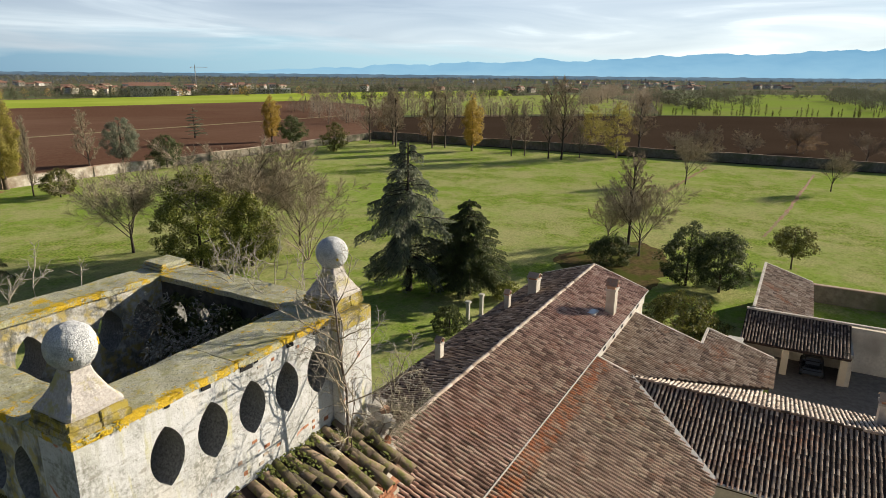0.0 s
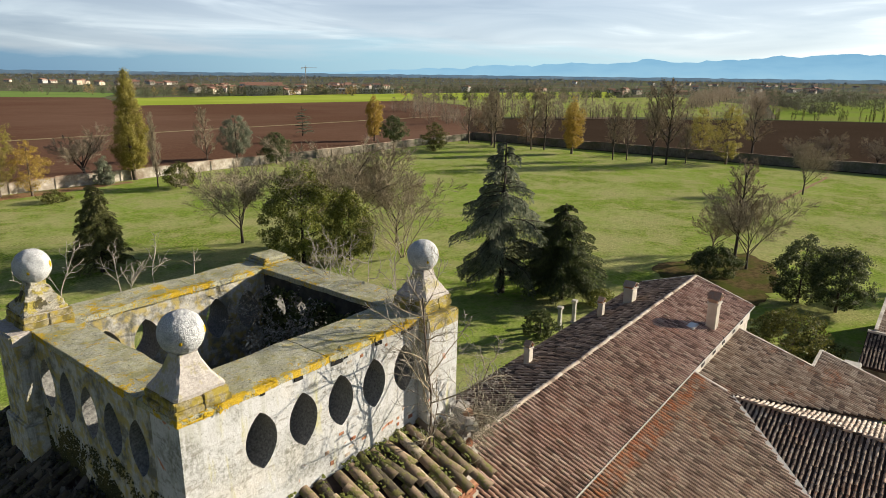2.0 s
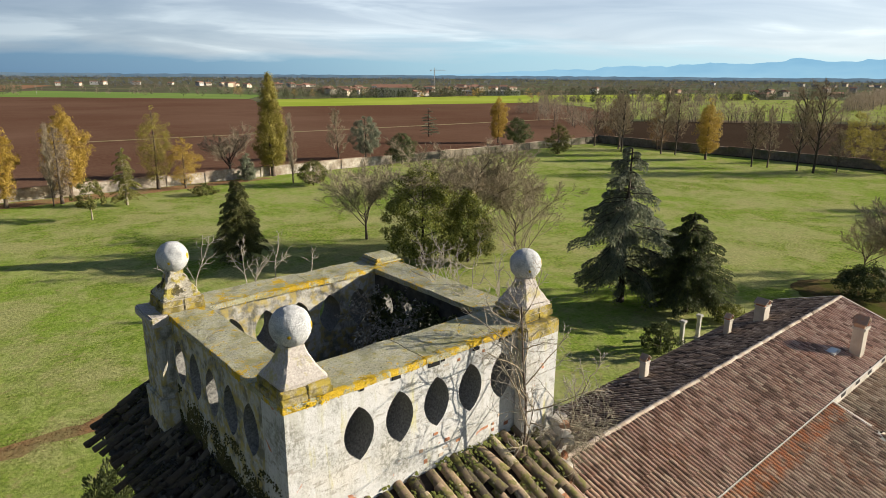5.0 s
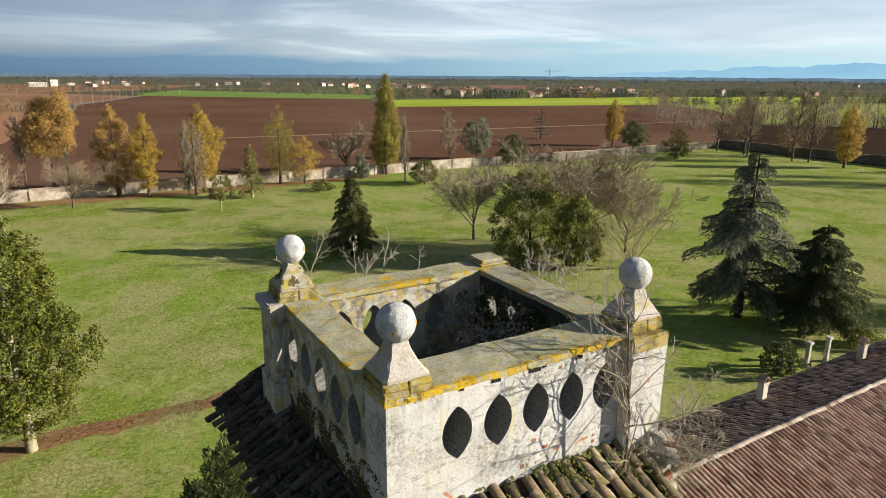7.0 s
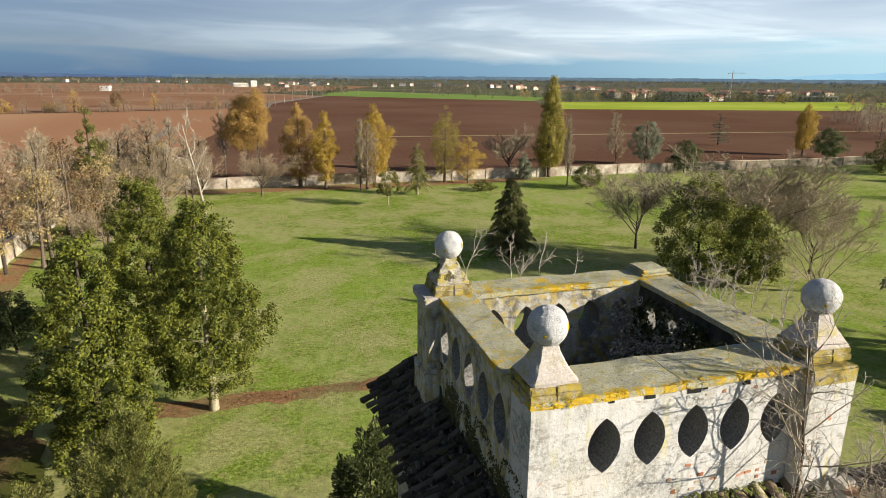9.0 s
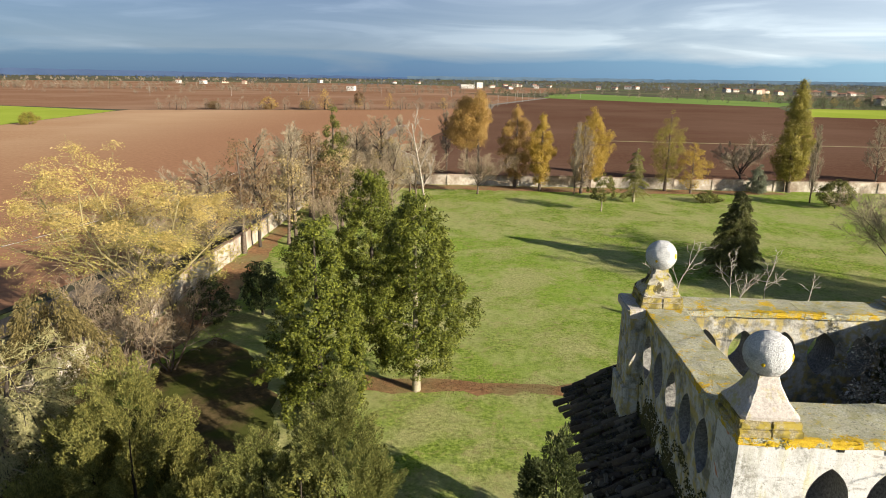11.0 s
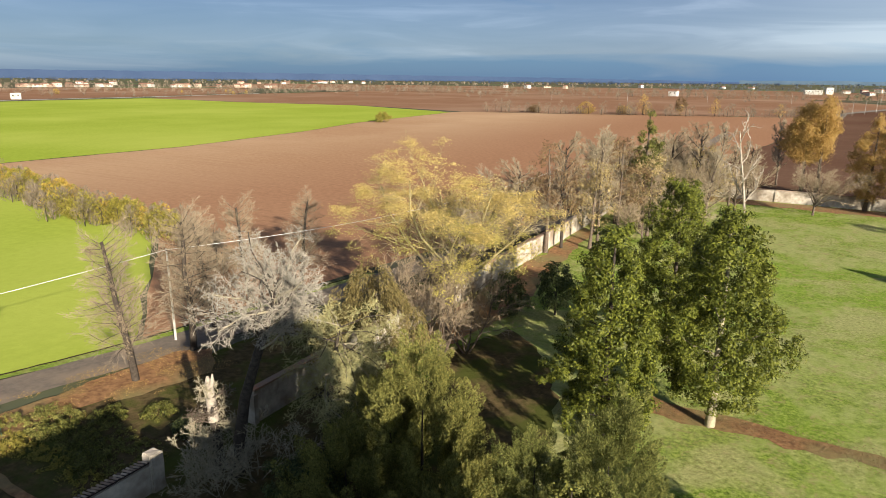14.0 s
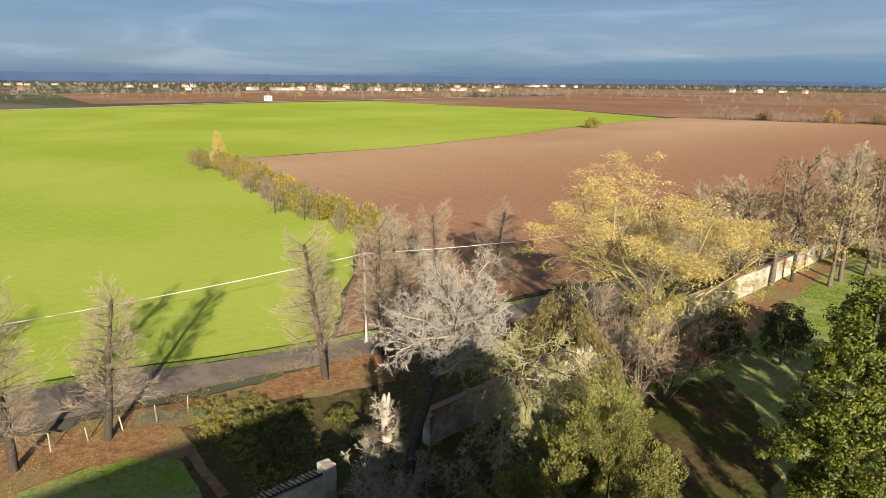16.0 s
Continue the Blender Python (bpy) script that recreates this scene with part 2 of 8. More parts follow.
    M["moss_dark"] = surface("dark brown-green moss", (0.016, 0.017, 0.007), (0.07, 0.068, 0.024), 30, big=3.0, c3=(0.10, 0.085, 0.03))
    M["rubble"] = surface("grey rubble", (0.035, 0.032, 0.026), (0.15, 0.135, 0.11), 14, big=4.0, c3=(0.03, 0.028, 0.02))
    M["moss"] = surface("green moss", (0.05, 0.065, 0.012), (0.14, 0.15, 0.03), 40)
    # rough-cast ball
    m = Mat("pitted grey stone", 0.9, spec=0.15)
    fine, mid = m.noise(75, 6, 0.7), m.noise(9, 5, 0.6)
    col = m.ramp(fine, [(0.25, (0.22, 0.23, 0.25)), (0.52, (0.56, 0.57, 0.58)), (0.75, (0.76, 0.76, 0.76))])
    col = m.mix(m.ramp(mid, [(0.5, 0.0), (0.7, 0.55)]), col, (0.22, 0.23, 0.24))
    M["ball"] = m.colour(col).bump(fine, 1.0, 0.02).m
    m = Mat("pink-grey moulded stone", 0.9, spec=0.15)
    fine, mid = m.noise(40, 7, 0.7), m.noise(7, 5, 0.6)
    col = m.ramp(fine, [(0.25, (0.27, 0.245, 0.225)), (0.7, (0.53, 0.49, 0.455))])
    col = m.mix(m.ramp(mid, [(0.53, 0.0), (0.64, 0.8)]), col, (0.36, 0.32, 0.12))
    M["pedestal"] = m.colour(col).bump(fine, 0.6, 0.015).m
    m = Mat("mossy broken pedestal stone", 0.95, spec=0.1)
    fine, mid = m.noise(40, 7, 0.7), m.noise(8, 6, 0.65)
    col = m.ramp(fine, [(0.3, (0.26, 0.24, 0.19)), (0.7, (0.56, 0.52, 0.43))])
    col = m.mix(m.ramp(mid, [(0.50, 0.0), (0.57, 0.9)]), col, (0.40, 0.33, 0.06))
    col = m.mix(m.ramp(m.noise(5, 6, 0.7, distort=0.6), [(0.53, 0.0), (0.58, 0.9)]), col, (0.06, 0.052, 0.026))
    M["pedestal_moss"] = m.colour(col).bump(m.math("ADD", fine, mid), 0.9, 0.03).m
    # brick
    m = Mat("old brick", 0.9, spec=0.15)
    fine = m.noise(35, 6, 0.7)
    col = m.ramp(m.rand(), [(0.0, (0.30, 0.11, 0.06)), (0.4, (0.42, 0.19, 0.10)), (0.75, (0.48, 0.30, 0.20)), (1.0, (0.45, 0.40, 0.33))])
    col = m.mix(m.ramp(fine, [(0.4, 0.0), (0.75, 0.6)]), col, (0.16, 0.12, 0.09))
    M["brick"] = m.colour(col).bump(fine, 0.6, 0.01).m
    M["mortar"] = surface("lime mortar", (0.36, 0.33, 0.28), (0.52, 0.48, 0.42), 30)
    # roof tiles, several ages; dark and pale sets also carry shade and sunlight
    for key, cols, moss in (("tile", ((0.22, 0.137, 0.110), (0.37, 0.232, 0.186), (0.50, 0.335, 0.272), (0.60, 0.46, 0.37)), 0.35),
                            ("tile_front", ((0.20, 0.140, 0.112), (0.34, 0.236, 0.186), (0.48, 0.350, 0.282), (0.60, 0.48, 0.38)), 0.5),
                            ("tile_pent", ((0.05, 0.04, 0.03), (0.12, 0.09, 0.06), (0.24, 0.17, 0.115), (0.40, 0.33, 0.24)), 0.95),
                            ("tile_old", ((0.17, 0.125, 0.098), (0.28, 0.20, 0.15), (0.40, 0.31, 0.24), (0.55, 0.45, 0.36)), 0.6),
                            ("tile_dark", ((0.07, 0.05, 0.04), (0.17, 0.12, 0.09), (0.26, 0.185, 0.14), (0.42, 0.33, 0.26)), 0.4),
                            ("tile_moss_shade", ((0.018, 0.016, 0.012), (0.036, 0.029, 0.022), (0.06, 0.048, 0.036), (0.10, 0.085, 0.068)), 0.8),
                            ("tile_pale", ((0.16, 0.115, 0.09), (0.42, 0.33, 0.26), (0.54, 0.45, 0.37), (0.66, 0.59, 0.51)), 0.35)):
        m = Mat("terracotta " + key, 0.85, spec=0.2)
        fine, mid = m.noise(26, 6, 0.65), m.noise(1.1, 4, 0.6)
        col = m.ramp(m.rand(), [(0.0, cols[0]), (0.10, cols[0]), (0.24, cols[1]), (0.72, cols[2]), (1.0, cols[3])])
        col = m.mix(m.ramp(fine, [(0.5, 0.0), (0.75, moss)]), col, (0.11, 0.10, 0.055))
        if key == "tile_pent":
            col = m.mix(m.ramp(m.noise(9, 7, 0.7), [(0.50, 0.0), (0.58, 0.9)]), col, (0.12, 0.115, 0.03))
            col = m.mix(m.ramp(m.noise(15, 6, 0.7), [(0.63, 0.0), (0.67, 0.85)]), col, (0.40, 0.37, 0.26))
        col = m.mix(m.ramp(mid, [(0.50, 0.0), (0.75, 0.28)]), col, (0.09, 0.06, 0.05))
        if key == "tile_front":
            sy = m.n.new("ShaderNodeSeparateXYZ"); m.l.new(m.geo.outputs["Position"], sy.inputs[0])
            drip = m.ramp(m.math("ADD", m.math("SUBTRACT", sy.outputs[1], 3.15), m.math("MULTIPLY", m.noise(0.9, 4, 0.6), 0.9)), [(0.75, 0.0), (1.2, 0.8)])
            col = m.mix(m.math("MULTIPLY", drip, m.ramp(m.noise(2.2, 4, 0.6), [(0.42, 0.0), (0.56, 1.0)])), col, (0.52, 0.20, 0.09))
        if key in ("tile", "tile_old", "tile_front"):
            rust = m.math("MULTIPLY", m.ramp(m.noise(0.4, 4, 0.6), [(0.52, 0.0), (0.68, 0.30 if key == "tile" else 0.6)]), m.ramp(m.noise(5, 4, 0.6), [(0.4, 0.0), (0.6, 1.0)]))
            col = m.mix(rust, col, (0.46, 0.17, 0.075))
        M[key] = m.colour(col).bump(fine, 0.5, 0.01).m
    # One near-black base; shade in the gaps above it is painted in.
    M["under"] = surface("near-black deck, shade in its colour", (0.022, 0.015, 0.012), (0.055, 0.036, 0.028), 9)
    M["verge"] = surface("pale mortar verge", (0.36, 0.33, 0.29), (0.58, 0.54, 0.48), 6, big=0.7, c3=(0.28, 0.25, 0.21))
    M["gutter"] = surface("weathered zinc", (0.36, 0.35, 0.34), (0.52, 0.51, 0.49), 6, 0.5)
    M["render"] = surface("house render", (0.46, 0.42, 0.36), (0.62, 0.58, 0.50), 4, big=0.5, c3=(0.34, 0.30, 0.25))
    M["dark"] = Mat("dark opening", 0.9).colour((0.012, 0.012, 0.012)).m
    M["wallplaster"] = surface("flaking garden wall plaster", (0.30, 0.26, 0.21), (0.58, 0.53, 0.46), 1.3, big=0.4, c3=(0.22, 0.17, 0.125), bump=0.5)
    # Shaded counterpart of the wall plaster: moss patches on a darkened base.
    M["wallshade"] = surface("mossy garden wall, shade in its colour", (0.13, 0.11, 0.085), (0.25, 0.22, 0.17), 1.8, big=0.3, c3=(0.10, 0.11, 0.06), bump=0.5)
    M["metal_white"] = Mat("dull glass", 0.2, 0.0, 0.5).colour((0.5, 0.55, 0.6)).m
    # grass
    m = Mat("park grass", 0.95, spec=0.0)
    fine, mid, big, huge = m.noise(3.2, 8, 0.75), m.noise(0.35, 6, 0.65), m.noise(0.07, 5, 0.6), m.noise(0.022, 4, 0.55)
    col = m.ramp(fine, [(0.34, (0.048, 0.080, 0.012)), (0.5, (0.165, 0.235, 0.036)), (0.66, (0.335, 0.395, 0.095))])
    col = m.mix(m.ramp(mid, [(0.49, 0.0), (0.62, 0.6)]), col, (0.295, 0.315, 0.125))
    col = m.mix(m.ramp(big, [(0.46, 0.0), (0.58, 0.65)]), col, (0.345, 0.345, 0.155))
    col = m.mix(m.math("MULTIPLY", m.ramp(huge, [(0.45, 0.0), (0.60, 0.85)]), m.ramp(m.noise(0.5, 6, 0.7), [(0.36, 0.25), (0.6, 1.0)])), col, (0.200, 0.300, 0.042))
    col = m.mix(m.ramp(m.noise(1.0, 6, 0.7), [(0.50, 0.0), (0.66, 0.5)]), col, (0.085, 0.118, 0.020))
    col = m.mix(m.ramp(m.noise(0.8, 6, 0.75, distort=0.7), [(0.53, 0.0), (0.66, 0.7)]), col, (0.29, 0.235, 0.12))
    col = m.mix(m.ramp(m.noise(0.12, 6, 0.65, distort=0.5), [(0.49, 0.0), (0.60, 0.7)]), col, m.ramp(fine, [(0.35, (0.19, 0.185, 0.075)), (0.65, (0.42, 0.405, 0.19))]))
    M["grass"] = m.colour(col).bump(m.math("ADD", fine, mid), 0.9, 0.12).m
    m = Mat("bright winter wheat", 0.95, spec=0.0)
    fine, big = m.noise(0.8, 6, 0.7), m.noise(0.012, 4, 0.55)
    col = m.ramp(fine, [(0.3, (0.235, 0.308, 0.037)), (0.7, (0.318, 0.395, 0.058))])
    col = m.mix(m.ramp(big, [(0.4, 0.0), (0.65, 0.6)]), col, (0.41, 0.455, 0.095))
    M["wheat"] = m.colour(col).bump(fine, 0.5, 0.1).m
    M["meadow_green"] = surface("lush meadow", (0.15, 0.215, 0.04), (0.23, 0.305, 0.06), 0.4, 0.95, big=0.015, c3=(0.20, 0.22, 0.075), spec=0.0)
    M["wheat_cool"] = surface("cool green young crop", (0.135, 0.215, 0.055), (0.18, 0.275, 0.075), 0.5, 0.95, big=0.01, c3=(0.20, 0.28, 0.085), spec=0.0)
    m = Mat("ploughed earth", 0.97, spec=0.0)
    fine, big = m.noise(0.9, 7, 0.7), m.noise(0.01, 4, 0.55)
    furrow = m.noise(0.5, 3, 0.5, stretch=(0.05, 1.2, 1))
    col = m.ramp(fine, [(0.3, (0.090, 0.049, 0.033)), (0.7, (0.148, 0.084, 0.057))])
    col = m.mix(m.ramp(big, [(0.4, 0.0), (0.62, 0.65)]), col, (0.172, 0.106, 0.076))
    col = m.mix(m.ramp(furrow, [(0.45, 0.0), (0.7, 0.35)]), col, (0.10, 0.045, 0.03))
    M["earth"] = m.colour(col).bump(m.math("ADD", fine, furrow), 0.8, 0.2).m
    # Brightening opposite the sun is put into this paler soil colour.
    m = Mat("ploughed earth lightened for front light", 0.97, spec=0.0)
    fine, big = m.noise(0.9, 7, 0.7), m.noise(0.01, 4, 0.55)
    furrow = m.noise(0.5, 3, 0.5, stretch=(0.05, 1.2, 1))
    col = m.ramp(fine, [(0.3, (0.33, 0.195, 0.112)), (0.7, (0.45, 0.285, 0.172))])
    col = m.mix(m.ramp(big, [(0.4, 0.0), (0.62, 0.7)]), col, (0.49, 0.34, 0.215))
    col = m.mix(m.ramp(furrow, [(0.45, 0.0), (0.7, 0.22)]), col, (0.30, 0.17, 0.105))
    sx = m.n.new("ShaderNodeSeparateXYZ"); m.l.new(m.geo.outputs["Position"], sx.inputs[0])
    # The lightened tone gives way to redder soil towards +x.
    red = m.ramp(m.math("ADD", m.math("MULTIPLY", m.math("ADD", sx.outputs[0], 190.0), 0.006), m.math("MULTIPLY", big, 0.5)), [(0.45, 0.0), (0.85, 0.85)])
    col = m.mix(red, col, m.ramp(fine, [(0.3, (0.25, 0.130, 0.077)), (0.7, (0.35, 0.188, 0.113))]))
    M["earth_frontlit"] = m.colour(col).bump(m.math("ADD", fine, furrow), 0.6, 0.15).m
    M["earth_red"] = surface("red-brown ploughed earth", (0.20, 0.108, 0.066), (0.29, 0.165, 0.105), 0.7, 0.97, big=0.008, c3=(0.32, 0.21, 0.145), bump=0.5, dist=0.1, spec=0.0)
    m = Mat("dark ploughed earth", 0.97, spec=0.0)
    fine, big = m.noise(0.9, 7, 0.7), m.noise(0.012, 4, 0.55)
    col = m.ramp(fine, [(0.3, (0.030, 0.021, 0.015)), (0.7, (0.056, 0.039, 0.028))])
    M["earth_dark"] = m.colour(m.mix(m.ramp(big, [(0.4, 0.0), (0.65, 0.5)]), col, (0.062, 0.045, 0.033))).bump(fine, 0.8, 0.2).m
    m = Mat("distant farmland", 0.97, spec=0.0)
    fine, big, strip = m.noise(0.05, 6, 0.7), m.noise(0.004, 4, 0.6), m.noise(0.004, 3, 0.5, stretch=(1, 5, 1))
    col = m.ramp(fine, [(0.3, (0.065, 0.068, 0.048)), (0.7, (0.12, 0.115, 0.082))])
    col = m.mix(m.ramp(big, [(0.5, 0.0), (0.56, 0.9)]), col, (0.11, 0.135, 0.07))
    col = m.mix(m.ramp(strip, [(0.56, 0.0), (0.62, 0.7)]), col, (0.19, 0.135, 0.10))
    M["farmland"] = m.colour(col).m
    # Brown earth and grass, both darkened to include tree and house shade.
    m = Mat("rough ground, shade in its colour", 0.97, spec=0.0)
    n1, n2 = m.noise(1.8, 7, 0.7), m.noise(0.25, 5, 0.6)
    col = m.ramp(n1, [(0.3, (0.05, 0.04, 0.02)), (0.7, (0.15, 0.11, 0.055))])
    M["rough"] = m.colour(m.mix(m.ramp(n2, [(0.45, 0.0), (0.6, 0.85)]), col, (0.070, 0.085, 0.020))).bump(n1, 0.9, 0.1).m
    M["litter"] = surface("fallen leaves", (0.13, 0.065, 0.03), (0.34, 0.185, 0.085), 2.6, big=0.2, c3=(0.20, 0.17, 0.07), bump=0.9, dist=0.08)
    M["hay"] = surface("dry beaten grass", (0.19, 0.145, 0.075), (0.33, 0.26, 0.14), 2.2, big=0.25, c3=(0.16, 0.17, 0.05), bump=0.8, dist=0.06)
    M["asphalt"] = surface("worn asphalt", (0.125, 0.103, 0.083), (0.19, 0.155, 0.125), 3.0, big=0.3, c3=(0.23, 0.18, 0.135))
    M["gravel"] = surface("gravel yard", (0.13, 0.115, 0.095), (0.22, 0.20, 0.165), 3.0)
    # barks and twigs
    M["bark"] = surface("grey-brown bark", (0.06, 0.045, 0.033), (0.17, 0.13, 0.10), 5, bump=0.8, dist=0.03)
    M["bark_dark"] = surface("dark bark", (0.025, 0.02, 0.016), (0.075, 0.06, 0.048), 5, bump=0.8, dist=0.03)
    M["bark_pale"] = surface("pale lichened twigs", (0.19, 0.165, 0.115), (0.40, 0.355, 0.255), 4, bump=0.6)
    M["bark_white"] = surface("bleached dead wood", (0.20, 0.17, 0.135), (0.42, 0.37, 0.31), 3, bump=0.6)
    M["twig_yellow"] = surface("lichen-green twigs", (0.19, 0.155, 0.075), (0.35, 0.295, 0.15), 3)
    M["twig"] = surface("brown twigs", (0.19, 0.146, 0.097), (0.36, 0.285, 0.195), 2)
    M["twig_grey"] = surface("greyish twigs", (0.22, 0.182, 0.125), (0.40, 0.335, 0.235), 2)
    M["twig_silver"] = surface("pale dry twigs", (0.22, 0.195, 0.155), (0.43, 0.39, 0.33), 12)
    M["l_silver"] = leaf_mat("silvery dry leaf", (0.30, 0.30, 0.27), (0.62, 0.61, 0.56), 0.2)
    # leaves
    M["l_magnolia"] = leaf_mat("glossy evergreen leaf", (0.032, 0.045, 0.007), (0.185, 0.200, 0.028), 0.22, 0.5, 0.18)
    M["l_ever"] = leaf_mat("dull evergreen leaf", (0.045, 0.055, 0.013), (0.195, 0.19, 0.045), 0.25, 0.55, 0.2)
    M["l_cedar"] = leaf_mat("blue-green needle", (0.10, 0.122, 0.082), (0.29, 0.305, 0.205), 0.45, 0.6)
    M["l_thuja"] = leaf_mat("dark conifer spray", (0.038, 0.054, 0.020), (0.13, 0.15, 0.05), 0.35, 0.6)
    M["l_juniper"] = leaf_mat("olive juniper spray", (0.105, 0.108, 0.030), (0.315, 0.300, 0.088), 0.35, 0.65, 0.15)
    M["l_juniper_dark"] = leaf_mat("dark green juniper spray", (0.080, 0.092, 0.026), (0.250, 0.255, 0.075), 0.35, 0.65, 0.15)
    M["l_juniper_b"] = leaf_mat("brownish juniper spray", (0.085, 0.070, 0.022), (0.25, 0.195, 0.075), 0.25, 0.6)
    M["l_conifer"] = leaf_mat("olive conifer spray", (0.062, 0.072, 0.022), (0.225, 0.225, 0.075), 0.3, 0.6)
    M["l_gold"] = leaf_mat("golden poplar leaf", (0.28, 0.19, 0.03), (0.56, 0.40, 0.08), 0.4)
    M["l_orange"] = leaf_mat("orange autumn leaf", (0.29, 0.18, 0.05), (0.56, 0.38, 0.13), 0.4)
    M["l_yelgreen"] = leaf_mat("yellow-green poplar leaf", (0.15, 0.135, 0.025), (0.42, 0.36, 0.075), 0.4)
    M["l_willow"] = leaf_mat("pale yellow willow leaf", (0.37, 0.28, 0.085), (0.66, 0.51, 0.19), 0.35)
    M["l_willow_green"] = leaf_mat("yellow-green willow leaf", (0.27, 0.225, 0.055), (0.56, 0.48, 0.14), 0.35)
    M["l_tanleaf"] = leaf_mat("yellow-tan withered leaf", (0.24, 0.18, 0.08), (0.48, 0.38, 0.18), 0.35)
    M["l_brown"] = leaf_mat("dry brown leaf", (0.11, 0.065, 0.03), (0.27, 0.18, 0.09), 0.3)
    M["l_lichen"] = surface("lichen-yellow twigs", (0.24, 0.22, 0.10), (0.44, 0.41, 0.20), 4)
    M["l_photinia"] = leaf_mat("yellowish evergreen leaf", (0.068, 0.082, 0.016), (0.30, 0.312, 0.066), 0.28, 0.5, 0.2)
    # Horizon trees: blue haze of distance is put into the leaf colour.
    M["l_horizon_haze"] = leaf_mat("haze-blue horizon woods", (0.045, 0.065, 0.11), (0.065, 0.09, 0.14), 0.1)
    M["l_greybrown"] = leaf_mat("far bare wood", (0.15, 0.12, 0.085), (0.31, 0.25, 0.18), 0.3)
    M["l_tan"] = leaf_mat("pale tan bare wood", (0.24, 0.19, 0.135), (0.42, 0.34, 0.25), 0.3)
    M["l_far"] = leaf_mat("far hedge", (0.06, 0.07, 0.034), (0.14, 0.14, 0.072), 0.15)
    # Grey-blue is air haze painted into the base colour.
    M["l_farhaze"] = leaf_mat("haze-tinted far woods", (0.105, 0.125, 0.14), (0.165, 0.18, 0.19), 0.3)
    # Hills emit their haze colour, paler towards the foot.
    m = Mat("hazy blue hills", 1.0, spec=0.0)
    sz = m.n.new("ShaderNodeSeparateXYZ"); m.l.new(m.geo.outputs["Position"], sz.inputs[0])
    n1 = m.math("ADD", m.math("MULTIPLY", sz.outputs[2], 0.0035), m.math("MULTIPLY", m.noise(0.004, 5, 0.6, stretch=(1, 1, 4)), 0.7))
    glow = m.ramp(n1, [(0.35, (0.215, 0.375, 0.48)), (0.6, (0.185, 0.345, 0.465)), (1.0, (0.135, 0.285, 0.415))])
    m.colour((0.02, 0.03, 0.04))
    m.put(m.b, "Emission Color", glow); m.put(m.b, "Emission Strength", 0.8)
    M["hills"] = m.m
    # Blue tint of distance comes from emission on this strip.
    m = Mat("glowing dark blue distance", 1.0, spec=0.0)
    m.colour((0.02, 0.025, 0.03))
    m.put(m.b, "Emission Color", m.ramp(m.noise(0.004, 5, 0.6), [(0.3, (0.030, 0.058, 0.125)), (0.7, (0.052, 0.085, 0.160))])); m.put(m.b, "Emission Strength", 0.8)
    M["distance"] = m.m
    # Far-plain haze, likewise painted as an emitted grey-blue.
    m = Mat("glowing grey-blue haze of the plain", 1.0, spec=0.0)
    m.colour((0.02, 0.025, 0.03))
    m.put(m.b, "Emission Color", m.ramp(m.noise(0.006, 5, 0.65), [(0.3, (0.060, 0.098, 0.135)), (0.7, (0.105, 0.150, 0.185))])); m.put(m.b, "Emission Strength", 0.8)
    M["haze_plain"] = m.m
    M["white"] = surface("white painted wall", (0.44, 0.43, 0.41), (0.60, 0.59, 0.56), 0.6)
    M["cream"] = surface("cream painted wall", (0.50, 0.43, 0.32), (0.64, 0.56, 0.44), 0.6)
    M["redroof"] = surface("far tiled roof", (0.20, 0.10, 0.07), (0.32, 0.18, 0.13), 0.8)
    M["concrete"] = surface("concrete", (0.34, 0.33, 0.30), (0.48, 0.46, 0.43), 2)
    M["cable"] = Mat("light cable", 0.5).colour((0.62, 0.62, 0.62)).m
    M["wood"] = surface("old timber", (0.10, 0.075, 0.05), (0.22, 0.17, 0.12), 6)
    M["net"] = surface("green plastic netting", (0.05, 0.13, 0.10), (0.09, 0.20, 0.15), 4)
    M["carpaint"] = Mat("dark car paint", 0.25, 0.3, 0.5).colour((0.05, 0.06, 0.08)).m
    return M


M = make_materials()


# ---- mesh helpers ----
def mesh_from(name, verts, faces, mats, idx=None, smooth=False):
    me = bpy.data.meshes.new(name)
    me.from_pydata([tuple(v) for v in verts], [], [tuple(f) for f in faces])
    for m in (mats if isinstance(mats, (list, tuple)) else [mats]):
        me.materials.append(m)
    if idx is not None:
        me.polygons.foreach_set("material_index", np.asarray(idx, np.int32))
    if smooth:
        me.polygons.foreach_set("use_smooth", np.ones(len(me.polygons), bool))
    me.update()
    return me


def quads(name, verts, mat):
    """Mesh of separate quads: verts of shape (n, 4, 3)."""
    n = len(verts)
    me = bpy.data.meshes.new(name)
    me.vertices.add(4 * n); me.loops.add(4 * n); me.polygons.add(n)
    me.vertices.foreach_set("co", np.asarray(verts, np.float32).ravel())
    me.loops.foreach_set("vertex_index", np.arange(4 * n, dtype=np.int32))
    me.polygons.foreach_set("loop_start", np.arange(0, 4 * n, 4, dtype=np.int32))
    me.materials.append(mat)
    me.update(calc_edges=True)
    return me


def add_part(name, me, parent, label="", m=None):
    ob = new(name, me)
    ob.parent = parent
    if m is not None:
        ob.matrix_basis = m
    if label:
        tagged(ob, label)
    return ob


def part(name, bm, mat, parent, label="", smooth=False):
    me = bpy.data.meshes.new(name)
    bm.to_mesh(me); bm.free()
    for q in (mat if isinstance(mat, (list, tuple)) else [mat]):
        me.materials.append(q)
    if smooth:
        me.polygons.foreach_set("use_smooth", np.ones(len(me.polygons), bool))
    return add_part(name, me, parent, label)


